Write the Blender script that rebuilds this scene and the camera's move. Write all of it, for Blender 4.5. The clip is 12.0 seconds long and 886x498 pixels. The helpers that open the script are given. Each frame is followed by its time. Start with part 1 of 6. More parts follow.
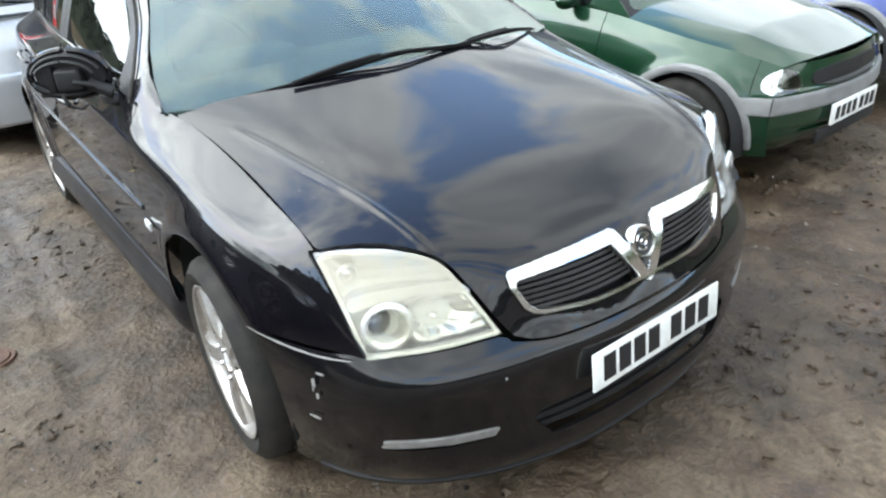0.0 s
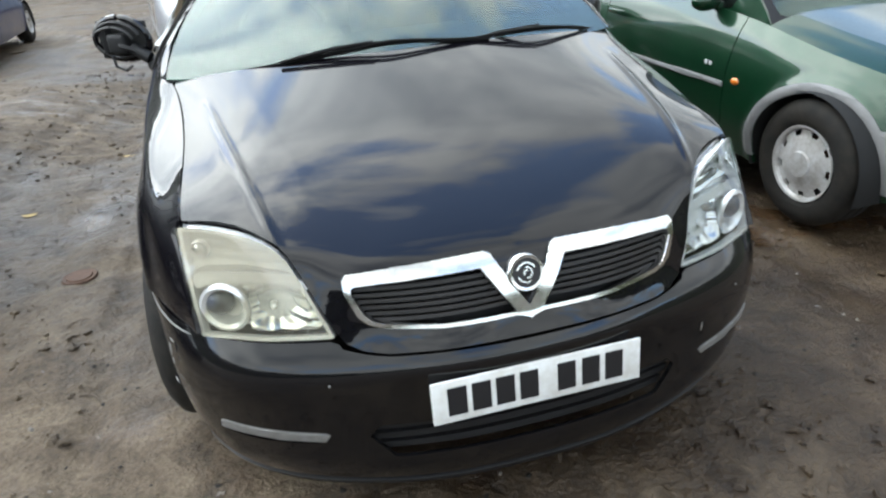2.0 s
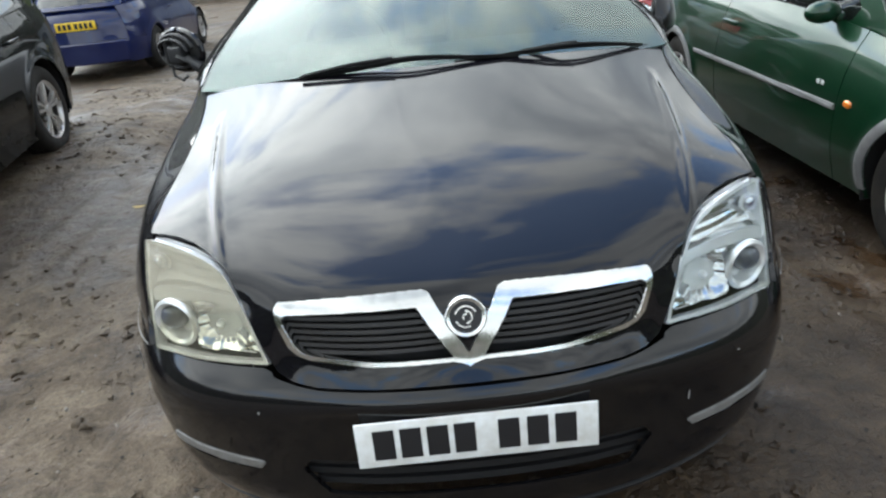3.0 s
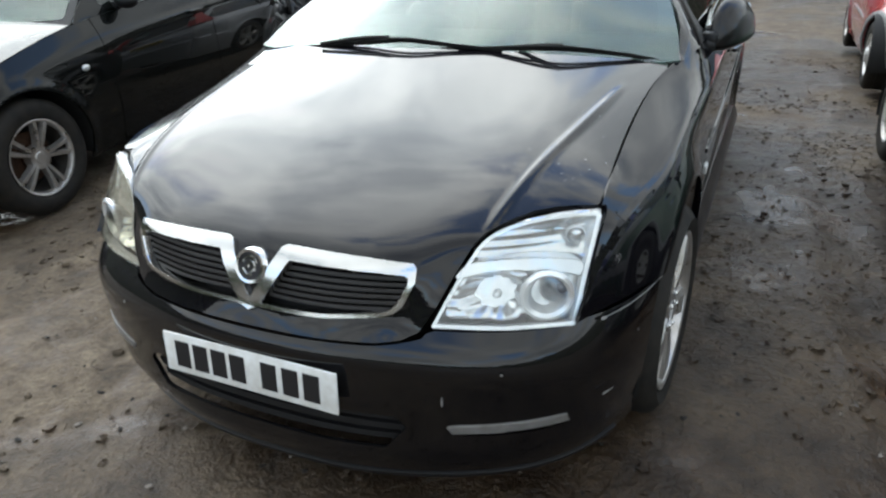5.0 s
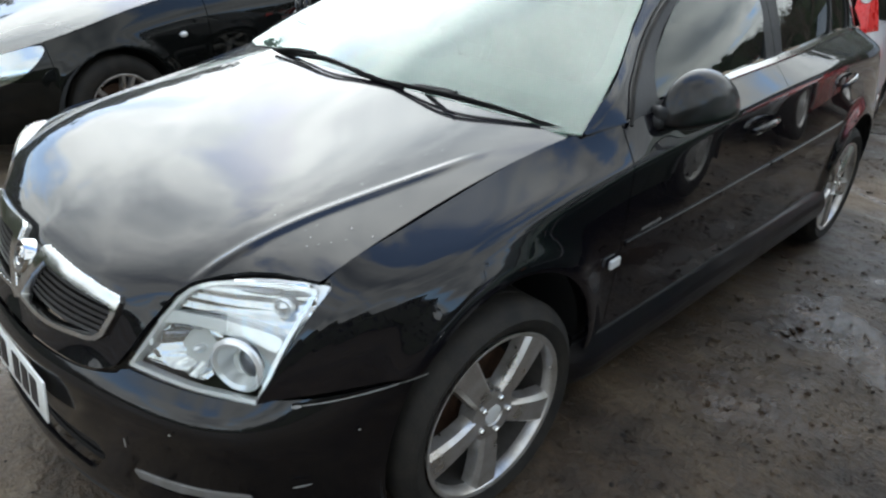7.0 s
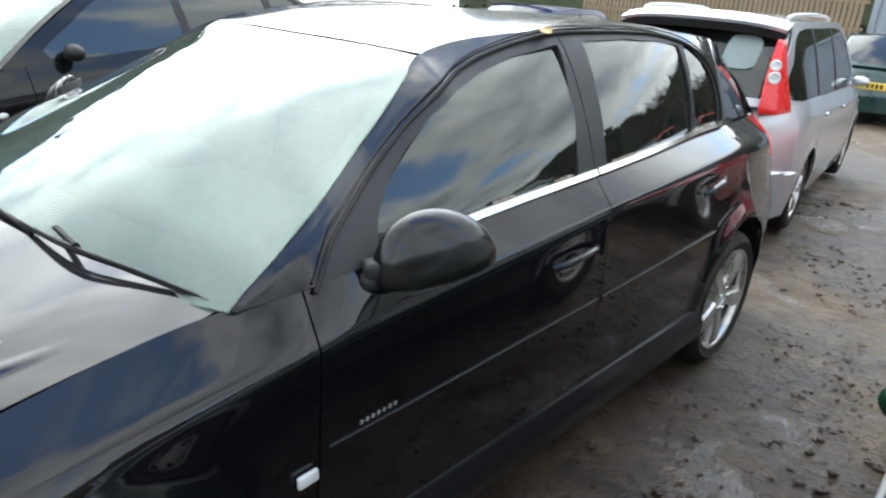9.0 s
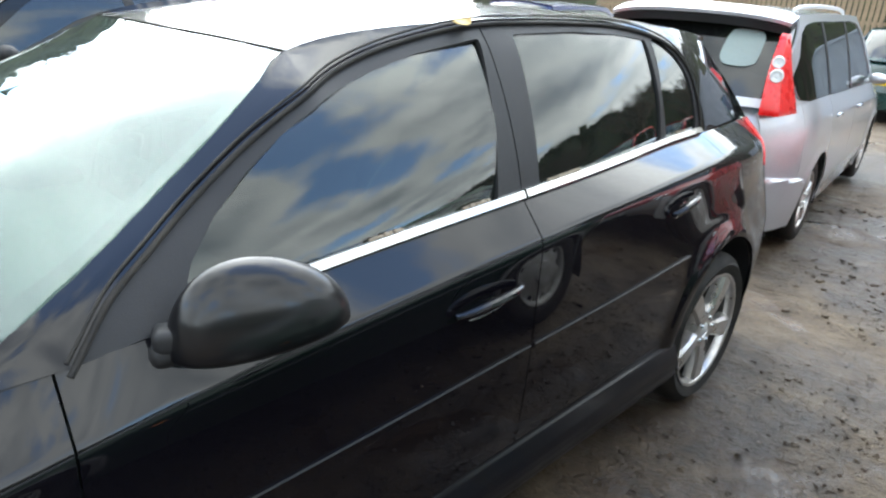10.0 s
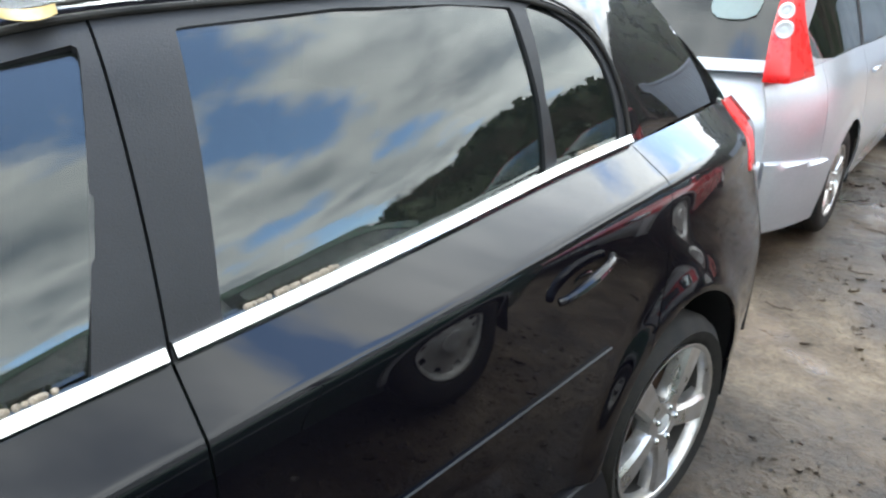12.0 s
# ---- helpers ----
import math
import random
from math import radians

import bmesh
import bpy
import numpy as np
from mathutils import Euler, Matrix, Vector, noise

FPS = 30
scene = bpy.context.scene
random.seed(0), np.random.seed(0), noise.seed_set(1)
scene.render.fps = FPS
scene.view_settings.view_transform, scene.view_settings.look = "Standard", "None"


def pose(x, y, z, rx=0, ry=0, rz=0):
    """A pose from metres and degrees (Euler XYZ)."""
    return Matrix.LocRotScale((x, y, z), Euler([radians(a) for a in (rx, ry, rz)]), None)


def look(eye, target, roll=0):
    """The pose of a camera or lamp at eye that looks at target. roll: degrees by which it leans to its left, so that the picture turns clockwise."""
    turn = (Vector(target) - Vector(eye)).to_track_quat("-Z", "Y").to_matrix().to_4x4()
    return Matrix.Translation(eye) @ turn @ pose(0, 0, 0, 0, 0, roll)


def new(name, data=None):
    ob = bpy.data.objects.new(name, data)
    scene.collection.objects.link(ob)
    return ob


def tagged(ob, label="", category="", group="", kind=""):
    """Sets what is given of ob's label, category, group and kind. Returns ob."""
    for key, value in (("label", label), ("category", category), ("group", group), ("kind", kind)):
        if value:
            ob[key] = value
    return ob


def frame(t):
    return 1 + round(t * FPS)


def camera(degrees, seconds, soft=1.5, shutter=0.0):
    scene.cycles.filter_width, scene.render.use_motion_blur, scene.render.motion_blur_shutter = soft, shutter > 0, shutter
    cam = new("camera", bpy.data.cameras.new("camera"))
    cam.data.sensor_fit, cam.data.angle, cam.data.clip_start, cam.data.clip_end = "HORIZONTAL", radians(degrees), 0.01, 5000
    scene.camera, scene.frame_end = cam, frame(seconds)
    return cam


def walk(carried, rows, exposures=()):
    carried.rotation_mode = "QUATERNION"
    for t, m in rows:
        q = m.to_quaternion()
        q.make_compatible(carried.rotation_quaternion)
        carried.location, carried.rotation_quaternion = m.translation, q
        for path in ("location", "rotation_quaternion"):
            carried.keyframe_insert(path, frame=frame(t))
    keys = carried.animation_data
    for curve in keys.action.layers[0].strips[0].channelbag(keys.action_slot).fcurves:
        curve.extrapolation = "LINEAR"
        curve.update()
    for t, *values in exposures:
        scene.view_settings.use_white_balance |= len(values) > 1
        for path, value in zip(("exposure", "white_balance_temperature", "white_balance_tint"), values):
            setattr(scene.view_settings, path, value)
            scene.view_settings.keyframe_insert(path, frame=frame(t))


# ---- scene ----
cam = camera(65.4, 12.0, soft=2.3)
PATH = [
    (0, (-1.328, -0.881, 1.47), (-0.298, 0.575, 0.567), -4.7),
    (0.5, (-1.139, -0.93, 1.428), (-0.145, 0.548, 0.518), -4.8),
    (1, (-0.927, -0.981, 1.426), (-0.07, 0.557, 0.477), -3.2),
    (1.5, (-0.703, -1.127, 1.396), (-0.092, 0.558, 0.509), -3.7),
    (2, (-0.507, -1.183, 1.393), (-0.077, 0.562, 0.517), -4.3),
    (2.5, (-0.263, -1.123, 1.406), (-0.009, 0.662, 0.54), -2.6),
    (3, (-0.035, -1.137, 1.378), (-0.032, 0.681, 0.545), -5.8),
    (3.5, (0.284, -1.146, 1.41), (0.036, 0.648, 0.561), -6.9),
    (3.7, (0.412, -1.13, 1.374), (0.112, 0.669, 0.554), -6.3),
    (5.3, (1.123, -0.961, 1.355), (0.24, 0.611, 0.49), 0.2),
    (5.5, (1.163, -0.897, 1.357), (0.224, 0.628, 0.467), 1.9),
    (6, (1.308, -0.708, 1.381), (0.304, 0.735, 0.428), 2.3),
    (6.5, (1.546, -0.486, 1.418), (0.418, 0.879, 0.489), 4.9),
    (7, (1.747, -0.284, 1.446), (0.522, 1.044, 0.589), 4.0),
    (7.5, (1.781, -0.039, 1.479), (0.587, 1.338, 0.655), 5.0),
    (9.3, (1.842, 0.796, 1.554), (0.581, 2.185, 0.862), 3.3),
    (9.5, (1.83, 0.892, 1.545), (0.556, 2.273, 0.857), 2.4),
    (10, (1.804, 1.153, 1.532), (0.524, 2.513, 0.817), 3.8),
    (10.5, (1.736, 1.408, 1.533), (0.431, 2.751, 0.828), 1.7),
    (11, (1.644, 1.664, 1.534), (0.392, 3.043, 0.806), 0.4),
    (11.5, (1.623, 1.957, 1.52), (0.325, 3.285, 0.779), -1.1),
    (12, (1.585, 2.226, 1.518), (0.247, 3.476, 0.713), -1.0),
]
EXPOSURE = [(0, -.20), (1.5, -.47), (3.5, -.88), (5.5, -1.08), (6.5, -1.10), (7.5, -.74), (9.5, -.18), (10.5, .16), (11.5, .31), (12, .39)]
walk(cam, [(t, look(eye, target, roll)) for t, eye, target, roll in PATH], [(t, ev, 6180, 6) for t, ev in EXPOSURE])

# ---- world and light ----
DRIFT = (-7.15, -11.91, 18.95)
SUN_EL, SUN_ROT = radians(40), radians(-54)
SKY, CLOUD_BASE, CLOUD_SUN, HAZE = 1.2, 3.5, 12.5, 1.3
world = bpy.data.worlds.new("sky")
scene.world = world
world.use_nodes = True
wn, wl = world.node_tree.nodes, world.node_tree.links
wn.clear()


def wnode(kind, **sets):
    n = wn.new(kind)
    for k, v in sets.items():
        n.inputs[k].default_value = v
    return n


sky = wnode("ShaderNodeTexSky")
sky.sky_type, sky.sun_disc, sky.sun_elevation, sky.sun_rotation = "NISHITA", False, SUN_EL, SUN_ROT
coord = wnode("ShaderNodeTexCoord")
split = wnode("ShaderNodeSeparateXYZ")
wl.new(coord.outputs["Generated"], split.inputs[0])
lift = wnode("ShaderNodeMath")
lift.operation = "MAXIMUM"
lift.inputs[1].default_value = 0.0
wl.new(split.outputs["Z"], lift.inputs[0])
lift2 = wnode("ShaderNodeMath")
lift2.operation = "ADD"
lift2.inputs[1].default_value = 0.22
wl.new(lift.outputs[0], lift2.inputs[0])
flat = wnode("ShaderNodeVectorMath")
flat.operation = "DIVIDE"
wl.new(coord.outputs["Generated"], flat.inputs[0])
three = wnode("ShaderNodeCombineXYZ")
for k in range(3):
    wl.new(lift2.outputs[0], three.inputs[k])
wl.new(three.outputs[0], flat.inputs[1])
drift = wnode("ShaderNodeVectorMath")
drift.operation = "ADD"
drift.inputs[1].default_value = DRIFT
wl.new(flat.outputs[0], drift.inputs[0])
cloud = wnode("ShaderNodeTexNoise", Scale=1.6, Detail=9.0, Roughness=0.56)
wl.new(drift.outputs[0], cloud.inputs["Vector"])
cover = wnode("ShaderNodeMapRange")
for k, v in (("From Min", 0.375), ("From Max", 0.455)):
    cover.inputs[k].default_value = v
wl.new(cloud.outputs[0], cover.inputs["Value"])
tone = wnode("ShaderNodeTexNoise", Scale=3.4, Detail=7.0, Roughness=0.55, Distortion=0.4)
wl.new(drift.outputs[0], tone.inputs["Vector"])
ramp = wnode("ShaderNodeValToRGB")
ramp.color_ramp.elements[0].position, ramp.color_ramp.elements[0].color = 0.50, (1.0, 1.0, 0.98, 1)
ramp.color_ramp.elements[1].position, ramp.color_ramp.elements[1].color = 0.68, (0.44, 0.47, 0.51, 1)
wl.new(cloud.outputs[0], ramp.inputs[0])
# thick clouds are grey below, thin ones bright; finer billows over both
billow = wnode("ShaderNodeValToRGB")
billow.color_ramp.elements[0].position, billow.color_ramp.elements[0].color = 0.36, (0.68, 0.70, 0.72, 1)
billow.color_ramp.elements[1].position, billow.color_ramp.elements[1].color = 0.62, (1.0, 1.0, 0.99, 1)
wl.new(tone.outputs[0], billow.inputs[0])
puff = wnode("ShaderNodeMix")
puff.data_type, puff.blend_type = "RGBA", "MULTIPLY"
puff.inputs["Factor"].default_value = 1.0
wl.new(ramp.outputs[0], puff.inputs[6])
wl.new(billow.outputs[0], puff.inputs[7])
# clouds glow towards the hidden sun
SUN_WAY = Vector((math.sin(SUN_ROT) * math.cos(SUN_EL), math.cos(SUN_ROT) * math.cos(SUN_EL), math.sin(SUN_EL)))
near_sun = wnode("ShaderNodeVectorMath")
near_sun.operation = "DOT_PRODUCT"
near_sun.inputs[1].default_value = SUN_WAY
wl.new(coord.outputs["Generated"], near_sun.inputs[0])
glow = wnode("ShaderNodeMapRange")
for k, v in (("From Min", -0.2), ("From Max", 1.0), ("To Min", 0.0), ("To Max", 1.0)):
    glow.inputs[k].default_value = v
wl.new(near_sun.outputs["Value"], glow.inputs["Value"])
curve3 = wnode("ShaderNodeMath")
curve3.operation, curve3.inputs[1].default_value = "POWER", 5.0
wl.new(glow.outputs[0], curve3.inputs[0])
power = wnode("ShaderNodeMath")
power.operation, power.inputs[1].default_value, power.inputs[2].default_value = "MULTIPLY_ADD", CLOUD_SUN, CLOUD_BASE
wl.new(curve3.outputs[0], power.inputs[0])
# thin bright haze low over the horizon
haze, haze4, haze_add = wnode("ShaderNodeMath"), wnode("ShaderNodeMath"), wnode("ShaderNodeMath")
haze.operation, haze.inputs[0].default_value = "SUBTRACT", 1.0
wl.new(lift.outputs[0], haze.inputs[1])
haze4.operation, haze4.inputs[1].default_value = "POWER", 2.3
wl.new(haze.outputs[0], haze4.inputs[0])
haze_add.operation, haze_add.inputs[1].default_value = "MULTIPLY_ADD", HAZE
wl.new(haze4.outputs[0], haze_add.inputs[0])
wl.new(power.outputs[0], haze_add.inputs[2])
blue, white = wnode("ShaderNodeBackground", Strength=SKY), wnode("ShaderNodeBackground")
wl.new(sky.outputs[0], blue.inputs[0])
wl.new(puff.outputs[2], white.inputs[0])
wl.new(haze_add.outputs[0], white.inputs["Strength"])
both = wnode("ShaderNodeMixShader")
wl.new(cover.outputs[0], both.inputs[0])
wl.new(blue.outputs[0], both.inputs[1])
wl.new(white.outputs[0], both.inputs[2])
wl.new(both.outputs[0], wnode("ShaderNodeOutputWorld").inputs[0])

lamp = bpy.data.lights.new("sun", "SUN")
lamp.energy, lamp.angle, lamp.color = 0.8, radians(75), (1.0, 0.95, 0.88)
sun = new("sun", lamp)
sun.matrix_world = look(Vector((0, 0, 30)), Vector((0, 0, 30)) - 10 * SUN_WAY)


# ---- materials ----
def material(name, base, rough=0.5, metal=0.0, vary=0.15, scale=8.0, bump=0.0, bump_scale=60.0, coat=0.0, stain=None, spec=0.5, rough_vary=0.1, coat_rough=0.02):
    """A plain surface with grain and stains at two scales."""
    m = bpy.data.materials.new(name)
    m.use_nodes = True
    n, l = m.node_tree.nodes, m.node_tree.links
    b = n["Principled BSDF"]
    b.inputs["Roughness"].default_value, b.inputs["Metallic"].default_value = rough, metal
    b.inputs["Coat Weight"].default_value, b.inputs["Coat Roughness"].default_value = coat, coat_rough
    b.inputs["Specular IOR Level"].default_value = spec
    b.inputs["Coat IOR"].default_value = 1.47 if coat else 1.5
    tc = n.new("ShaderNodeTexCoord")
    big = n.new("ShaderNodeTexNoise")
    big.inputs["Scale"].default_value, big.inputs["Detail"].default_value = scale, 5
    l.new(tc.outputs["Object"], big.inputs["Vector"])
    fine = n.new("ShaderNodeTexNoise")
    fine.inputs["Scale"].default_value, fine.inputs["Detail"].default_value = bump_scale, 4
    l.new(tc.outputs["Object"], fine.inputs["Vector"])
    cr = n.new("ShaderNodeValToRGB")
    lo = stain or tuple(c * (1 - vary) for c in base)
    cr.color_ramp.elements[0].position, cr.color_ramp.elements[0].color = 0.35, (*lo, 1)
    cr.color_ramp.elements[1].position, cr.color_ramp.elements[1].color = 0.62, (*base, 1)
    mixed = n.new("ShaderNodeMath")
    mixed.operation = "MULTIPLY_ADD"
    mixed.inputs[1].default_value, mixed.inputs[2].default_value = 0.35, 0.0
    l.new(fine.outputs[0], mixed.inputs[0])
    add = n.new("ShaderNodeMath")
    add.operation = "MULTIPLY_ADD"
    add.inputs[1].default_value = 0.65
    l.new(big.outputs[0], add.inputs[0])
    l.new(mixed.outputs[0], add.inputs[2])
    l.new(add.outputs[0], cr.inputs[0])
    l.new(cr.outputs[0], b.inputs["Base Color"])
    rr = n.new("ShaderNodeMapRange")
    rr.inputs["To Min"].default_value, rr.inputs["To Max"].default_value = max(0.0, rough - rough_vary), min(1.0, rough + rough_vary)
    l.new(big.outputs[0], rr.inputs["Value"])
    l.new(rr.outputs[0], b.inputs["Roughness"])
    if bump:
        bp = n.new("ShaderNodeBump")
        bp.inputs["Strength"].default_value, bp.inputs["Distance"].default_value = bump, 0.01
        l.new(fine.outputs[0], bp.inputs["Height"])
        l.new(bp.outputs[0], b.inputs["Normal"])
    return m


def glass(name, tint, rough=0.0, body=None, amount=0.0, mirror=0.06, fade=None):
    """Thin window glass: tinted see-through with a Fresnel mirror on it; body: a dusty or clouded film."""
    m = bpy.data.materials.new(name)
    m.use_nodes = True
    n, l = m.node_tree.nodes, m.node_tree.links
    n.clear()
    out, mix, lw = n.new("ShaderNodeOutputMaterial"), n.new("ShaderNodeMixShader"), n.new("ShaderNodeLayerWeight")
    lw.inputs["Blend"].default_value = 0.5
    steep, fres = n.new("ShaderNodeMath"), n.new("ShaderNodeMath")
    steep.operation, steep.inputs[1].default_value = "POWER", 4.0
    fres.operation, fres.inputs[1].default_value, fres.inputs[2].default_value = "MULTIPLY_ADD", 0.92, mirror
    l.new(lw.outputs["Facing"], steep.inputs[0])
    l.new(steep.outputs[0], fres.inputs[0])
    tr, gl = n.new("ShaderNodeBsdfTransparent"), n.new("ShaderNodeBsdfGlossy")
    tr.inputs["Color"].default_value = (*tint, 1)
    gl.inputs["Roughness"].default_value = rough
    l.new(fres.outputs[0], mix.inputs[0])
    src = tr.outputs[0]
    if body:
        di, m2, no = n.new("ShaderNodeBsdfDiffuse"), n.new("ShaderNodeMixShader"), n.new("ShaderNodeTexNoise")
        di.inputs["Color"].default_value = (*body, 1)
        no.inputs["Scale"].default_value, no.inputs["Detail"].default_value = 9.0, 6.0
        mr = n.new("ShaderNodeMapRange")
        mr.inputs["To Min"].default_value, mr.inputs["To Max"].default_value = amount * 0.55, min(1.0, amount * 1.45)
        tc = n.new("ShaderNodeTexCoord")
        l.new(tc.outputs["Object"], no.inputs["Vector"])
        l.new(no.outputs[0], mr.inputs["Value"])
        if fade:
            sp, fz, mu = n.new("ShaderNodeSeparateXYZ"), n.new("ShaderNodeMapRange"), n.new("ShaderNodeMath")
            l.new(tc.outputs["Object"], sp.inputs[0])
            l.new(sp.outputs["Z"], fz.inputs["Value"])
            fz.inputs["From Min"].default_value, fz.inputs["From Max"].default_value = fade
            fz.inputs["To Min"].default_value = 0.16
            mu.operation = "MULTIPLY"
            l.new(mr.outputs[0], mu.inputs[0])
            l.new(fz.outputs[0], mu.inputs[1])
            l.new(mu.outputs[0], m2.inputs[0])
        else:
            l.new(mr.outputs[0], m2.inputs[0])
        l.new(tr.outputs[0], m2.inputs[1])
        l.new(di.outputs[0], m2.inputs[2])
        src = m2.outputs[0]
    l.new(src, mix.inputs[1])
    l.new(gl.outputs[0], mix.inputs[2])
    l.new(mix.outputs[0], out.inputs[0])
    return m


BLACK = material("black_paint", (0.0016, 0.0014, 0.0030), 0.45, 0.0, 0.35, 3.0, coat=0.92, stain=(0.0035, 0.0032, 0.0045), spec=0.03)
CAPBLACK = material("satin_black_shell", (0.004, 0.004, 0.005), 0.35, 0.0, 0.3, 5.0, coat=0.7, spec=0.1, coat_rough=0.16)
ROOFBLACK = material("dusty_black_roof", (0.004, 0.004, 0.005), 0.45, 0.0, 0.3, 3.0, coat=1.0, stain=(0.010, 0.010, 0.009), spec=0.05, coat_rough=0.10)
BUMPERBLACK = material("dusty_black_bumper", (0.0022, 0.0020, 0.0030), 0.45, 0.0, 0.4, 4.0, coat=1.0, stain=(0.0038, 0.0036, 0.0040), spec=0.05, coat_rough=0.075)
SKIRTBLACK = material("dusty_black_skirt", (0.006, 0.006, 0.008), 0.42, 0.0, 0.4, 7.0, coat=0.4, stain=(0.009, 0.008, 0.008), spec=0.10, coat_rough=0.15)
LINEGREY = material("dull_bright_line", (0.05, 0.05, 0.052), 0.4, 0.3, 0.2, 20.0)
WIPERBLACK = material("wiper_black", (0.006, 0.006, 0.006), 0.6, 0.0, 0.3, 20.0, spec=0.2)
SLATGREY = material("dusty_slats", (0.024, 0.022, 0.021), 0.55, 0.0, 0.3, 20.0, spec=0.35)
TRIM = material("black_plastic", (0.014, 0.014, 0.015), 0.5, 0.0, 0.3, 12.0, bump=0.12, bump_scale=400, spec=0.28)
RUBBER = material("tyre_rubber", (0.012, 0.0115, 0.011), 0.75, 0.0, 0.3, 14.0, bump=0.2, bump_scale=180, stain=(0.024, 0.021, 0.017), spec=0.25)
# near-black: underbody parts, and sheets standing in for shade inside openings
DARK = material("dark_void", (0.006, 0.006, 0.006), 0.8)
CHROME = material("chrome", (0.66, 0.66, 0.65), 0.15, 1.0, 0.10, 30.0, rough_vary=0.06)
ALLOY = material("alloy_silver", (0.56, 0.55, 0.54), 0.30, 0.80, 0.22, 16.0, bump=0.05, bump_scale=300, stain=(0.36, 0.33, 0.29))
REFLECTOR = material("lamp_reflector", (0.70, 0.71, 0.72), 0.14, 1.0, 0.05, 20.0, rough_vary=0.04)
LAMPBRIGHT = material("lamp_bright", (0.88, 0.89, 0.89), 0.22, 0.55, 0.06, 20.0, rough_vary=0.05)
PROJECTOR = material("projector_glass", (0.10, 0.11, 0.13), 0.06, 0.0, 0.2, 20.0, coat=1.0, rough_vary=0.02)
FADED = material("faded_green_bonnet", (0.075, 0.098, 0.092), 0.32, 0.2, 0.2, 2.5, coat=0.8, stain=(0.045, 0.064, 0.056))
GLOSSBLACK = material("gloss_black_panel", (0.006, 0.006, 0.007), 0.06, 0.0, 0.3, 5.0, coat=1.0, rough_vary=0.02)
PALEPATCH = material("pale_patch", (0.24, 0.29, 0.28), 0.8, 0.0, 0.1, 6.0)
LAMPGREY = material("lamp_housing", (0.66, 0.67, 0.67), 0.35, 0.3, 0.1, 20.0)
PLATEWHITE = material("plate_white", (0.78, 0.79, 0.78), 0.4, 0.0, 0.08, 18.0, stain=(0.62, 0.61, 0.57))
PLATEYELLOW = material("plate_yellow", (0.80, 0.55, 0.03), 0.4, 0.0, 0.1, 18.0)
INK = material("plate_black", (0.012, 0.012, 0.014), 0.45)
SILVERTRIM = material("grey_trim", (0.20, 0.195, 0.19), 0.5, 0.2, 0.2, 25.0, stain=(0.14, 0.135, 0.125))
SEAT = material("seat_cloth", (0.05, 0.05, 0.055), 0.9, 0.0, 0.3, 30.0, bump=0.3, bump_scale=500)
DASH = material("dash_plastic", (0.06, 0.06, 0.06), 0.65, 0.0, 0.2, 20.0, bump=0.1, bump_scale=300)
HEADLINER = material("headliner", (0.45, 0.46, 0.43), 0.9, 0.0, 0.1, 20.0)
SCREEN = glass("windscreen_glass", (0.60, 0.72, 0.67), rough=0.02, body=(0.30, 0.36, 0.335), amount=0.10, mirror=0.045)
SIDEGLASS = glass("side_glass", (0.20, 0.28, 0.25), body=(0.26, 0.29, 0.27), amount=0.02, mirror=0.08)
PRIVACY = glass("dark_glass", (0.16, 0.18, 0.17), body=(0.3, 0.3, 0.3), amount=0.02, mirror=0.08)
LENSCLEAR = glass("lamp_lens_clear", (0.95, 0.96, 0.96))
LENSHAZY = glass("lamp_lens_hazy", (0.95, 0.94, 0.88), rough=0.10, body=(0.44, 0.405, 0.33), amount=0.34, fade=(0.640, 0.670))
REDLENS = material("red_lens", (0.66, 0.014, 0.014), 0.28, 0.0, 0.2, 10.0, coat=0.25)
ORANGE = material("orange_lens", (0.75, 0.20, 0.02), 0.2, 0.0, 0.1, 10.0, coat=1.0)
GREENP = material("green_paint", (0.006, 0.036, 0.015), 0.34, 0.35, 0.25, 3.0, coat=1.0, spec=0.15)
NAVYP = material("navy_paint", (0.004, 0.010, 0.065), 0.35, 0.1, 0.25, 3.0, coat=1.0, spec=0.15)
GREYPL = material("faded_grey_plastic", (0.21, 0.21, 0.21), 0.65, 0.0, 0.3, 9.0, bump=0.15, bump_scale=250)
BMWP = material("dark_green_black_paint", (0.0022, 0.0028, 0.0025), 0.45, 0.0, 0.3, 3.0, coat=0.7, spec=0.05)
SILVERP = material("silver_paint", (0.46, 0.47, 0.49), 0.40, 0.60, 0.1, 4.0, coat=1.0)
BLUEP = material("blue_paint", (0.010, 0.030, 0.17), 0.28, 0.3, 0.25, 3.0, coat=1.0)
REDP = material("red_paint", (0.35, 0.012, 0.015), 0.28, 0.0, 0.2, 3.0, coat=1.0)
CAPSILVER = material("wheel_trim_silver", (0.60, 0.60, 0.60), 0.38, 0.4, 0.25, 18.0, stain=(0.40, 0.38, 0.35))
# dark grey puts the shade between the spokes into the rim's colour
BARREL = material("shaded_rim_inside", (0.07, 0.065, 0.06), 0.6, 0.3, 0.4, 20.0)
RUST = material("brake_rust", (0.10, 0.055, 0.035), 0.7, 0.5, 0.4, 30.0)
WOOD = material("weathered_boards", (0.30, 0.22, 0.14), 0.85, 0.0, 0.4, 6.0, bump=0.4, bump_scale=90)
STEELBLUE = material("blue_grey_steel", (0.30, 0.33, 0.38), 0.6, 0.2, 0.2, 2.0, bump=0.1, bump_scale=40)
LEAF = material("hedge_leaves", (0.055, 0.070, 0.025), 0.7, 0.0, 0.5, 1.5, stain=(0.025, 0.022, 0.014))
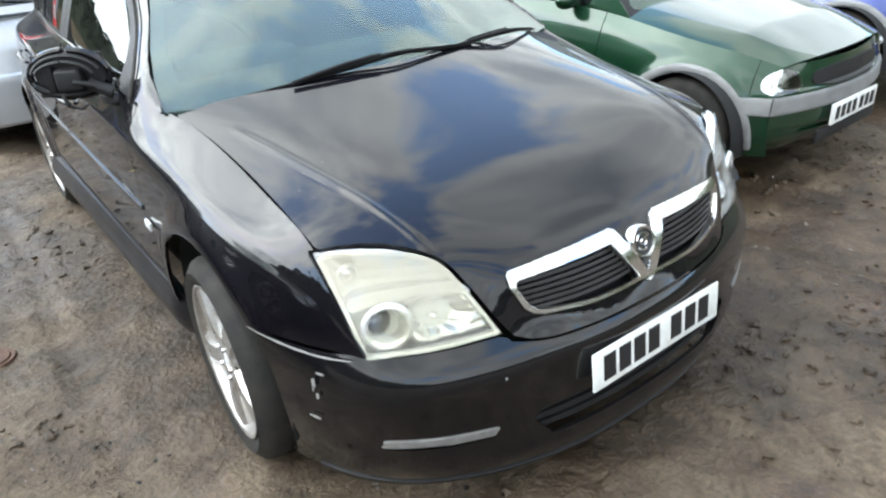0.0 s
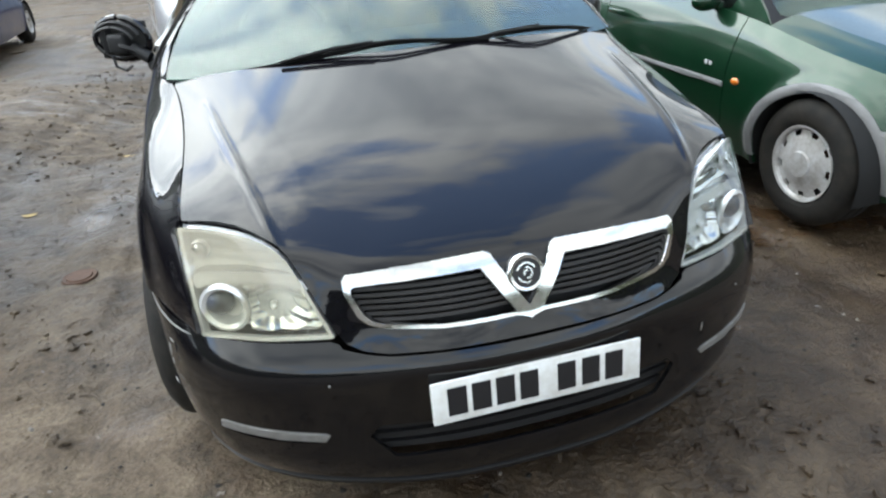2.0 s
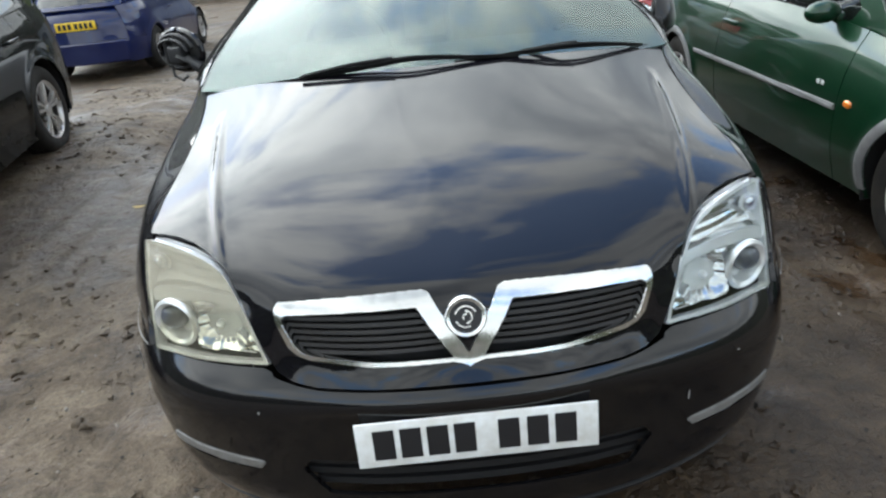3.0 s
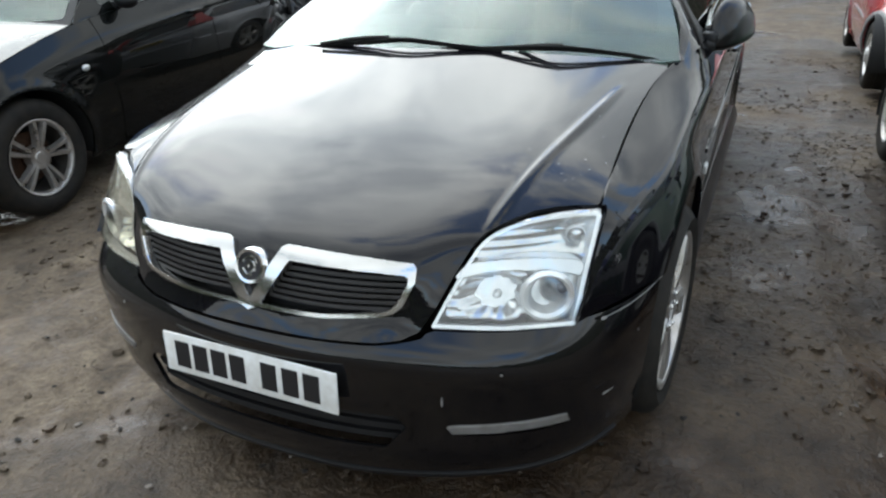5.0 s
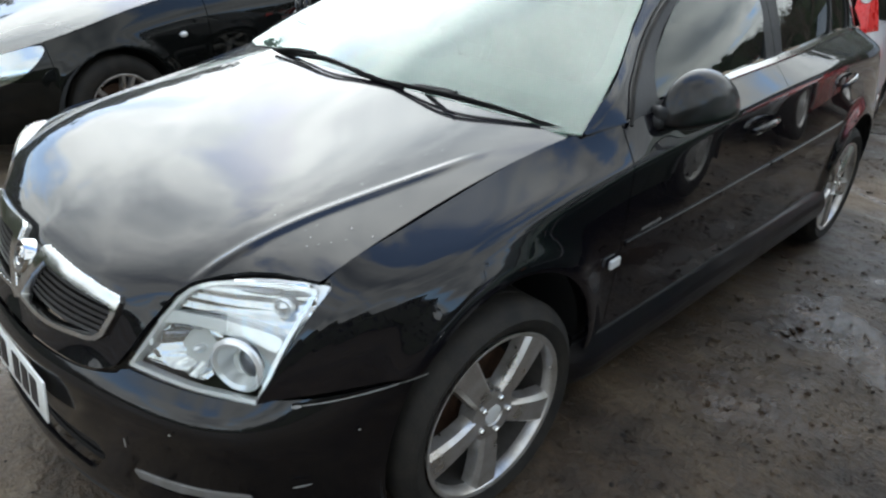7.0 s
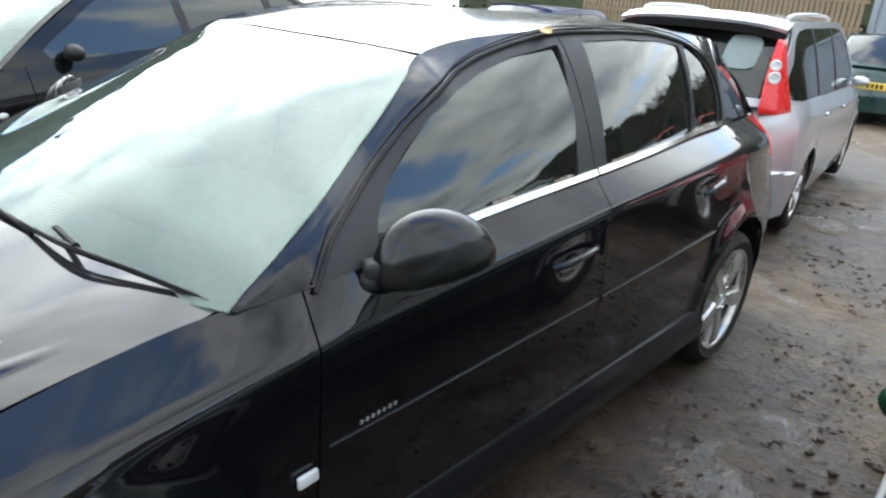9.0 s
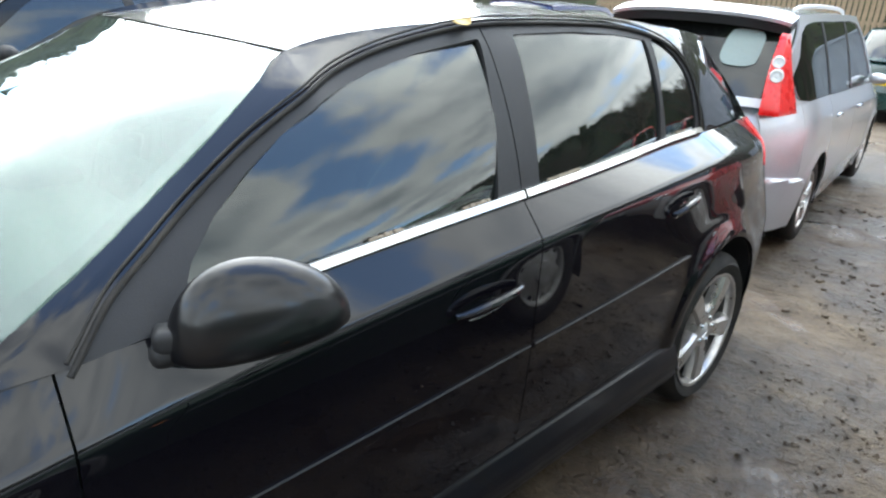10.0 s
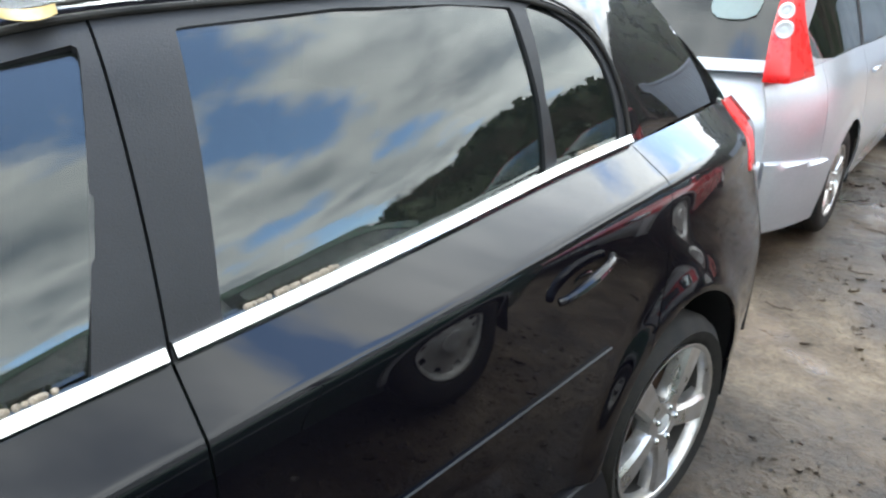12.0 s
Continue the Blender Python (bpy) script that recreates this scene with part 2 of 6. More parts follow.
BARK = material("bark", (0.10, 0.075, 0.055), 0.9, 0.0, 0.4, 6.0, bump=0.5, bump_scale=40)
DKGREENP = material("dark_teal_paint", (0.008, 0.035, 0.030), 0.28, 0.2, 0.2, 3.0, coat=1.0)
GREYBUMP = material("pale_grey_bumper", (0.34, 0.34, 0.35), 0.45, 0.0, 0.2, 8.0)
STONE = material("small_stones", (0.19, 0.165, 0.14), 0.8, 0.0, 0.4, 12.0, bump=0.3, bump_scale=120)
SCUFF = material("bare_scrape", (0.24, 0.235, 0.225), 0.7, 0.0, 0.3, 90.0)
YELLEAF = material("yellow_leaf", (0.50, 0.36, 0.14), 0.7, 0.0, 0.3, 80.0)
DEBRIS = material("moss_debris", (0.28, 0.23, 0.17), 0.95, 0.0, 0.5, 60.0, bump=0.5, bump_scale=200)


# ---- mesh tools ----
def tps(uv, val, soft=1e-4):
    """A smooth thin-plate surface through scattered points."""
    uv, val = np.array(uv, float), np.array(val, float)
    val = val[:, None] if val.ndim == 1 else val
    n = len(uv)

    def ker(a, b):
        d = ((a[:, None] - b[None]) ** 2).sum(-1)
        return d * np.log(d + 1e-12)

    k = np.zeros((n + 3, n + 3))
    k[:n, :n] = ker(uv, uv) + soft * np.eye(n)
    k[:n, n] = k[n, :n] = 1
    k[:n, n + 1:], k[n + 1:, :n] = uv, uv.T
    w = np.linalg.solve(k, np.vstack([val, np.zeros((3, val.shape[1]))]))

    def f(q):
        q = np.atleast_2d(np.array(q, float))
        return ker(q, uv) @ w[:n] + w[n] + q @ w[n + 1:]

    return f


def grid(fn, us, vs):
    """A sheet over us x vs: places, faces and parameters. fn takes rows of (u, v)."""
    us, vs = np.array(us), np.array(vs)
    uv = np.stack(np.meshgrid(us, vs, indexing="ij"), -1).reshape(-1, 2)
    nu, nv = len(us), len(vs)
    faces = [(i * nv + j, (i + 1) * nv + j, (i + 1) * nv + j + 1, i * nv + j + 1) for i in range(nu - 1) for j in range(nv - 1)]
    return fn(uv), faces, uv


def outline(points, steps=6, closed=True):
    """A smooth curve through points."""
    p = np.array(points, float)
    n, out = len(p), []
    for i in range(n if closed else n - 1):
        ix = [(i + k) % n if closed else min(max(i + k, 0), n - 1) for k in (-1, 0, 1, 2)]
        a, b, c, d = p[ix]
        for t in np.arange(steps) / steps:
            out.append(0.5 * (2 * b + (c - a) * t + (2 * a - 5 * b + 4 * c - d) * t**2 + (3 * b - a - 3 * c + d) * t**3))
    if not closed:
        out.append(p[-1])
    return np.array(out)


def inside(poly, q):
    """Signed distance of rows q to a closed outline, positive inside."""
    poly, q = np.array(poly, float), np.array(q, float)
    a, b = poly, np.roll(poly, -1, 0)
    best, wind = np.full(len(q), 1e9), np.zeros(len(q), bool)
    for p0, p1 in zip(a, b):
        e, r = p1 - p0, q - p0
        t = np.clip((r @ e) / max(e @ e, 1e-12), 0, 1)
        best = np.minimum(best, ((r - t[:, None] * e) ** 2).sum(-1))
        up = (p0[1] > q[:, 1]) != (p1[1] > q[:, 1])
        with np.errstate(divide="ignore", invalid="ignore"):
            wind ^= up & (q[:, 0] < (p1[0] - p0[0]) * (q[:, 1] - p0[1]) / (p1[1] - p0[1]) + p0[0])
    return np.where(wind, 1, -1) * np.sqrt(best)


def clip(sheet, field):
    """Keeps the part of a sheet where field(places, parameters) > 0."""
    v, faces, uv = sheet
    s = np.asarray(field(v, uv), float)
    s = np.where(np.abs(s) < 1e-7, 1e-7, s)
    nv, nuv, cut, out, used = list(v), list(uv), {}, [], {}

    def between(i, j):
        key = (min(i, j), max(i, j))
        if key not in cut:
            t = s[i] / (s[i] - s[j])
            cut[key] = len(nv)
            nv.append(v[i] + t * (v[j] - v[i]))
            nuv.append(uv[i] + t * (uv[j] - uv[i]))
        return cut[key]

    for f in faces:
        if all(s[i] > 0 for i in f):
            out.append(f)
        elif any(s[i] > 0 for i in f):
            poly = []
            for i, j in zip(f, f[1:] + f[:1]):
                if s[i] > 0:
                    poly.append(i)
                if (s[i] > 0) != (s[j] > 0):
                    poly.append(between(i, j))
            if len(poly) > 2:
                out.append(tuple(poly))
    faces = []
    for f in out:
        faces.append(tuple(used.setdefault(i, len(used)) for i in f))
    keep = list(used)
    return np.array([nv[i] for i in keep]).reshape(-1, 3), faces, np.array([nuv[i] for i in keep]).reshape(-1, 2)


def normals(v, faces):
    n = np.zeros_like(v)
    for f in faces:
        a = np.cross(v[f[1]] - v[f[0]], v[f[2]] - v[f[0]])
        if len(f) > 3:
            a = a + np.cross(v[f[2]] - v[f[0]], v[f[3]] - v[f[0]])
        for i in f:
            n[i] += a
    return n / np.maximum(np.linalg.norm(n, axis=1, keepdims=True), 1e-12)


def shell(sheet, thick, out=0.0, lip=0.0):
    """Gives a sheet thickness behind its face; out lifts it; lip rounds its border."""
    v, faces = sheet[0], sheet[1]
    n = normals(v, faces)
    v = v + out * n
    edges = {}
    for f in faces:
        for i, j in zip(f, f[1:] + f[:1]):
            edges[(i, j)] = edges.get((i, j), 0) + 1
    rim = [(i, j) for i, j in edges if (j, i) not in edges]
    border = {i for e in rim for i in e}
    back = v - thick * n
    if lip:
        v = v.copy()
        for i in border:
            v[i] -= lip * n[i]
    k = len(v)
    allf = list(faces) + [tuple(i + k for i in reversed(f)) for f in faces] + [(j, i, i + k, j + k) for i, j in rim]
    return np.vstack([v, back]), allf


def mirrored(sheet):
    v = np.array(sheet[0]) * [-1, 1, 1]
    return (v, [tuple(reversed(f)) for f in sheet[1]], *sheet[2:])


def join(*some):
    vs, fs, k = [], [], 0
    for s in some:
        vs.append(np.array(s[0], float).reshape(-1, 3))
        fs += [tuple(i + k for i in f) for f in s[1]]
        k += len(s[0])
    return np.vstack(vs), fs


def placed(sheet, m):
    v = np.array(sheet[0], float)
    m = np.array(m)
    return v @ m[:3, :3].T + m[:3, 3], sheet[1]


def revolve(profile, n=40, closed=False):
    """A profile of (radius, x) turned round the x axis."""
    p = np.array(profile, float)
    k = len(p)
    ang = np.arange(n) / n * 2 * np.pi
    v = np.stack([np.repeat(p[None, :, 1], n, 0), p[None, :, 0] * np.cos(ang)[:, None], p[None, :, 0] * np.sin(ang)[:, None]], -1).reshape(-1, 3)
    f = [(i * k + j, i * k + (j + 1) % k, ((i + 1) % n) * k + (j + 1) % k, ((i + 1) % n) * k + j) for i in range(n) for j in range(k if closed else k - 1)]
    return v, f


def tube(points, radius, n=8, closed=False):
    """A rod along points; radius a number or one for each point."""
    p = np.array(points, float)
    m = len(p)
    rad = np.broadcast_to(np.array(radius, float), (m,))
    tang = np.gradient(p, axis=0)
    tang /= np.maximum(np.linalg.norm(tang, axis=1, keepdims=True), 1e-9)
    ref = np.array([0, 0, 1.0]) if abs(tang[0][2]) < 0.9 else np.array([1.0, 0, 0])
    v = []
    for q, t, r in zip(p, tang, rad):
        a = np.cross(t, ref)
        a /= np.linalg.norm(a)
        b = np.cross(t, a)
        for k in range(n):
            g = 2 * np.pi * k / n
            v.append(q + r * (np.cos(g) * a + np.sin(g) * b))
    f = [(i * n + k, i * n + (k + 1) % n, (i + 1) * n + (k + 1) % n, (i + 1) * n + k) for i in range(m - 1) for k in range(n)]
    if not closed:
        f += [tuple(reversed(range(n))), tuple(range((m - 1) * n, m * n))]
    return np.array(v), f


def block(size, centre=(0, 0, 0), bevel=0.004, segments=2):
    bm = bmesh.new()
    bmesh.ops.create_cube(bm, size=1.0, matrix=Matrix.Translation(centre) @ Matrix.Diagonal((*size, 1)))
    if bevel:
        bmesh.ops.bevel(bm, geom=bm.edges[:], offset=min(bevel, min(size) * 0.45), segments=segments, affect="EDGES", profile=0.5)
    return from_bm(bm)


def ball(size, centre=(0, 0, 0), u=24, v=14):
    bm = bmesh.new()
    bmesh.ops.create_uvsphere(bm, u_segments=u, v_segments=v, radius=1.0, matrix=Matrix.Translation(centre) @ Matrix.Diagonal((*size, 1)))
    return from_bm(bm)


def from_bm(bm):
    bm.verts.index_update()
    out = np.array([v.co[:] for v in bm.verts]), [tuple(v.index for v in f.verts) for f in bm.faces]
    bm.free()
    return out


def make(name, vf, mat, sharp=32):
    me = bpy.data.meshes.new(name)
    me.from_pydata([tuple(p) for p in vf[0]], [], [tuple(f) for f in vf[1]])
    me.validate()
    me.polygons.foreach_set("use_smooth", [True] * len(me.polygons))
    me.set_sharp_from_angle(angle=radians(sharp))
    me.materials.append(mat)
    return me


def part(name, vf, mat, parent, label="", sharp=32):
    ob = new(name, make(name, vf, mat, sharp))
    ob.parent = parent
    if label:
        ob["label"] = label
    return ob


def thing(name, label, category, group="", at=None):
    ob = new(name)
    ob.empty_display_size = 0.2
    if at is not None:
        ob.matrix_world = at
    return tagged(ob, label, category, group)


def solo(name, vf, mat, label, category, group="", kind="", at=None, sharp=32):
    ob = new(name, make(name, vf, mat, sharp))
    if at is not None:
        ob.matrix_world = at
    return tagged(ob, label, category, group, kind)


def softened(a, sigma, axis):
    """Evens out an array along an axis, with its ends carried on straight."""
    a = np.moveaxis(np.asarray(a, float), axis, 0)
    k = int(sigma * 3)
    pad = np.concatenate([2 * a[:1] - a[k:0:-1], a, 2 * a[-1:] - a[-2:-k - 2:-1]])
    g = np.exp(-np.arange(-k, k + 1) ** 2 / (2 * sigma**2))
    out = sum(w * pad[i:i + len(a)] for i, w in enumerate(g / g.sum()))
    return np.moveaxis(out, 0, axis)


# ---- wheels, shared by all cars ----
def tyre(r, rim, width):
    w = width / 2
    return revolve([(rim - 0.012, w * 0.80), (rim + 0.008, w * 0.97), (rim + 0.02, w * 1.02), ((r + rim) / 2, w * 1.08), (r - 0.028, w * 1.0), (r - 0.008, w * 0.86), (r, w * 0.68),
                    (r, w * 0.30), (r - 0.007, w * 0.28), (r - 0.007, w * 0.24), (r, w * 0.22), (r, -w * 0.22), (r - 0.007, -w * 0.24), (r - 0.007, -w * 0.28), (r, -w * 0.30), (r, -w * 0.68),
                    (r - 0.03, -w * 1.0), ((r + rim) / 2, -w * 1.05), (rim, -w * 0.9)], 56)


def spoke(r0, r1, w0, w1, x0, x1, depth):
    """A chamfered, tapering spoke that stands along +z from radius r0 to r1."""
    rows = []
    for t in np.linspace(0, 1, 6):
        r, w, x = r0 + (r1 - r0) * t, w0 + (w1 - w0) * t**1.5, x0 + (x1 - x0) * t + 0.006 * math.sin(math.pi * t)
        rows.append([(x - depth, -w * 0.55, r), (x - 0.012, -w * 0.5, r), (x, -w * 0.36, r), (x, w * 0.36, r), (x - 0.012, w * 0.5, r), (x - depth, w * 0.55, r)])
    v = np.array(rows).reshape(-1, 3)
    f = [(i * 6 + k, i * 6 + k + 1, (i + 1) * 6 + k + 1, (i + 1) * 6 + k) for i in range(5) for k in range(5)]
    return v, f


def turned(sheet, angle):
    return placed(sheet, Matrix.Rotation(angle, 4, "X"))


def wheel(parent, centre, side, r, rim, width, style, turn=0.3, steer=0.0):
    """One wheel; its outer face looks along +x, or -x where side is -1."""
    w = part("wheel", tyre(r, rim, width), RUBBER, parent, "muddy black tyre")
    w.matrix_local = Matrix.Translation(centre) @ Matrix.Rotation(steer + (0 if side > 0 else math.pi), 4, "Z") @ Matrix.Rotation(turn, 4, "X")
    h = width / 2
    dish = revolve([(rim - 0.004, h * 0.95), (rim, h * 0.99), (rim - 0.003, h * 1.0), (rim - 0.012, h * 0.96), (rim - 0.018, h * 0.85), (rim - 0.021, h * 0.66)], 56)
    metal = CAPSILVER if style == "trim" else ALLOY
    part("rim", dish, metal, w)
    # inner rim coloured darker than the lip, as painted shade in the gaps
    part("rim_barrel", revolve([(rim - 0.020, h * 0.67), (rim - 0.03, -h * 0.4), (rim - 0.012, -h * 0.9)], 56), BARREL, w, "inner rim with shade put into its colour")
    part("brake_disc", revolve([(0.0, 0.01), (0.06, 0.012), (0.065, 0.0), (rim * 0.66, 0.0), (rim * 0.66, -0.02), (0.0, -0.02)], 36), RUST, w)
    # black disc behind the spokes, painted shade for the gaps
    part("gap_shade_disc", revolve([(0.0, -h * 0.45), (rim - 0.03, -h * 0.45)], 36), DARK, w)
    if style == "five":
        for k in range(5):
            part("spoke", turned(spoke(0.045, rim - 0.012, 0.062, 0.098, h * 0.86, h * 0.93, 0.045), k * 2 * math.pi / 5), metal, w)
        part("hub", revolve([(0.0, h * 0.80), (0.028, h * 0.80), (0.032, h * 0.83), (0.034, h * 0.88), (0.060, h * 0.90), (0.075, h * 0.84), (0.08, h * 0.4)], 30), metal, w)
        part("hub_cap", revolve([(0.0, h * 0.89), (0.02, h * 0.885), (0.029, h * 0.86), (0.029, h * 0.7)], 24), LAMPGREY, w)
        for k in range(5):
            a = (k + 0.5) * 2 * math.pi / 5
            part("bolt", placed(revolve([(0.0, 0.012), (0.006, 0.012), (0.009, 0.008), (0.009, -0.01)], 8), Matrix.Translation((h * 0.86, 0.053 * math.cos(a), 0.053 * math.sin(a)))), CHROME, w)
    elif style == "twin":
        for k in range(5):
            for d in (-0.17, 0.17):
                part("spoke", turned(spoke(0.05, rim - 0.010, 0.024, 0.030, h * 0.78, h * 0.92, 0.035), k * 2 * math.pi / 5 + d), metal, w)
        part("hub", revolve([(0.0, h * 0.82), (0.03, h * 0.82), (0.034, h * 0.78), (0.065, h * 0.78), (0.07, h * 0.3)], 30), metal, w)
    else:
        disc = grid(lambda q: np.stack([h * 0.92 + 0.018 * np.cos(q[:, 1] / rim * 3.0), q[:, 1] * np.cos(q[:, 0]), q[:, 1] * np.sin(q[:, 0])], -1), np.linspace(0, 2 * math.pi, 73), np.linspace(0.0, rim - 0.006, 14))
        ang = lambda v: np.mod(np.arctan2(v[:, 2], v[:, 1]) + math.pi / 9, 2 * math.pi / 9) - math.pi / 9
        rad = lambda v: np.hypot(v[:, 1], v[:, 2])
        disc = clip(disc, lambda v, uv: np.maximum(np.abs(rad(v) - rim * 0.83) - 0.017, np.abs(ang(v)) * rad(v) - 0.019))
        part("wheel_cover", shell(disc, 0.004), metal, w, "scuffed silver plastic wheel cover with nine holes")
        part("cover_boss", revolve([(rim * 0.36, h * 0.94), (rim * 0.33, h * 0.94 + 0.022), (rim * 0.2, h * 0.94 + 0.024), (0.0, h * 0.94 + 0.024)], 36), metal, w)
    return w


# ---- the dark hatchback in the middle ----
car = thing("hatchback_car", "dusty black five-door hatchback car with one broken wing mirror", "car")
HUB_F, HUB_R, WHEEL_R, RIM_R = 0.905, 3.725, 0.320, 0.243

# side below the belt, by stations along the car: belt, crease, waist, lower door and sill
def curve(*pairs):
    """A smooth line through (y, value) pairs."""
    f = tps([(y, 0) for y, _ in pairs] + [(sum(y for y, _ in pairs) / len(pairs), 3.0)], [v for _, v in pairs] + [sum(v for _, v in pairs) / len(pairs)], 1e-5)
    ys = np.arange(min(y for y, _ in pairs) - .3, max(y for y, _ in pairs) + .3, .004)
    vs = f(np.stack([ys, 0 * ys], -1))[:, 0]
    even = softened(vs, 13, 0)
    return lambda y: np.interp(y, ys, even)


belt_x = curve((.28, .735), (.445, .748), (.62, .742), (.824, .737), (1.05, .747), (1.234, .776), (1.33, .808), (1.41, .832), (1.9, .828), (2.476, .820), (3.0, .785), (3.36, .745), (3.64, .722), (4.1, .65), (4.45, .56), (4.65, .50))
belt = curve((.28, .56), (.36, .68), (.445, .776), (.62, .820), (.824, .862), (1.05, .918), (1.234, .958), (1.41, .984), (1.9, 1.017), (2.476, 1.048), (3.0, 1.065), (3.64, 1.077), (4.1, 1.065), (4.45, 1.04), (4.65, 1.02))
fold_x = curve((.28, .745), (.445, .792), (.62, .842), (.824, .870), (1.05, .882), (1.41, .893), (2.0, .897), (2.476, .895), (3.0, .885), (3.36, .868), (3.64, .850), (4.1, .79), (4.45, .68), (4.65, .60))
fold_z = curve((.28, .55), (.36, .63), (.445, .70), (.62, .745), (.824, .790), (1.05, .832), (1.41, .873), (1.65, .895), (1.92, .921), (2.15, .940), (2.43, .960), (2.79, .979), (3.1, .992), (3.64, 1.003), (4.1, .985), (4.45, .95), (4.65, .93))
waist_x = curve((.28, .745), (.45, .828), (.68, .884), (1.0, .893), (1.42, .897), (2.4, .898), (3.3, .893), (3.8, .880), (4.1, .858), (4.5, .74), (4.65, .64))
low_x = curve((.28, .765), (.5, .852), (.68, .874), (1.3, .888), (2.4, .890), (3.3, .887), (4.1, .852), (4.5, .74), (4.65, .64))


def side_at(q):
    y, w = q[:, 0], q[:, 1]
    lx, lz = low_x(y), 0 * y + .42
    xs = np.stack([lx - .022, lx, waist_x(y), fold_x(y), belt_x(y)], -1)
    zs = np.stack([lz - .22, lz, np.minimum(.62 + 0 * y, .55 * fold_z(y) + .19), fold_z(y), belt(y)], -1)
    soft = np.interp(y, [.4, .85, 1.35, 3.0, 3.7], [.34, .22, .07, .07, .12])
    x, z = 0 * y, 0 * y
    for k, g in zip(np.linspace(-2, 2, 9), np.exp(-np.linspace(-2, 2, 9) ** 2 / 2)):
        t = w + soft * k
        i = np.clip(np.floor(t).astype(int), 0, 3)
        r = np.arange(len(y))
        x += g * (xs[r, i] + (t - i) * (xs[r, i + 1] - xs[r, i]))
        z += g * (zs[r, i] + (t - i) * (zs[r, i + 1] - zs[r, i]))
    tot = np.exp(-np.linspace(-2, 2, 9) ** 2 / 2).sum()
    x, z = x / tot, z / tot
    for hub in (HUB_F, HUB_R):
        d = np.hypot(y - hub, z - .32)
        x = x + .020 * np.exp(-(((d - .385) / .055) ** 2)) * np.clip((z - .15) / .2, 0, 1)
    return np.stack([x, y, z], -1)


SIDE_GRID = grid(side_at, np.linspace(.28, 4.64, 310), np.concatenate([np.linspace(0, 2.6, 46), np.linspace(2.6, 3.4, 30)[1:], np.linspace(3.4, 4, 12)[1:]]))
ARCH = 0.372
LAMP_EDGE = outline([(.440, .546), (.45, .543), (.52, .541), (.60, .540), (.68, .541), (.735, .541), (.743, .546), (.747, .60), (.751, .66), (.755, .72), (.757, .757), (.753, .768), (.735, .772), (.70, .777), (.66, .778), (.616, .773), (.583, .764), (.555, .751), (.535, .737), (.517, .716), (.50, .683), (.48, .640), (.46, .595)], 1)


def arch_gap(v, uv):
    return np.minimum(np.hypot(v[:, 1] - HUB_F, v[:, 2] - 0.325), np.hypot(v[:, 1] - HUB_R, v[:, 2] - 0.325)) - ARCH


def door_front(z):
    return 1.393 + .02 * (z - .9) + .05 * np.clip(.45 - z, 0, 1)


def door_mid(z):
    return 2.477 + np.where(z > 1.05, .16 * (z - 1.05), -.015 * (1.05 - z))


def door_rear(z):
    return np.where(z > .78, 3.652 - .12 * (1.07 - z), 3.617 - .72 * (.78 - z))


GAP = 0.0022
body = clip(SIDE_GRID, arch_gap)
body = clip(body, lambda v, uv: v[:, 2] - 0.335 + 10 * (np.abs(v[:, 1] - 2.3) > 1.5))
wing = clip(body, lambda v, uv: door_front(v[:, 2]) - GAP - v[:, 1])
wing = clip(wing, lambda v, uv: np.where(v[:, 1] < 1.1, v[:, 2] - .553 - GAP, 1))
wing = clip(wing, lambda v, uv: -inside(LAMP_EDGE, v[:, [0, 2]]) - GAP)
front_door = clip(clip(body, lambda v, uv: v[:, 1] - door_front(v[:, 2]) - GAP), lambda v, uv: door_mid(v[:, 2]) - GAP - v[:, 1])
rear_door = clip(clip(body, lambda v, uv: v[:, 1] - door_mid(v[:, 2]) - GAP), lambda v, uv: door_rear(v[:, 2]) - GAP - v[:, 1])
quarter = clip(body, lambda v, uv: v[:, 1] - door_rear(v[:, 2]) - GAP)
TAIL = outline([(4.25, .885), (4.36, .90), (4.50, .965), (4.54, 1.02), (4.47, 1.046), (4.37, 1.0), (4.29, .945)], 5)
tail = clip(quarter, lambda v, uv: inside(TAIL, v[:, [1, 2]]))
quarter = clip(quarter, lambda v, uv: -inside(TAIL, v[:, [1, 2]]) - GAP)
for m in (lambda s: s, mirrored):
    part("front_wing", shell(m(wing), 0.012), BLACK, car)
    part("front_door", shell(m(front_door), 0.014), BLACK, car)
    part("rear_door", shell(m(rear_door), 0.014), BLACK, car)
    part("rear_quarter", shell(m(quarter), 0.012), BLACK, car)
    part("tail_lamp", shell(m(tail), 0.02, 0.004), REDLENS, car, "red tail lamp")

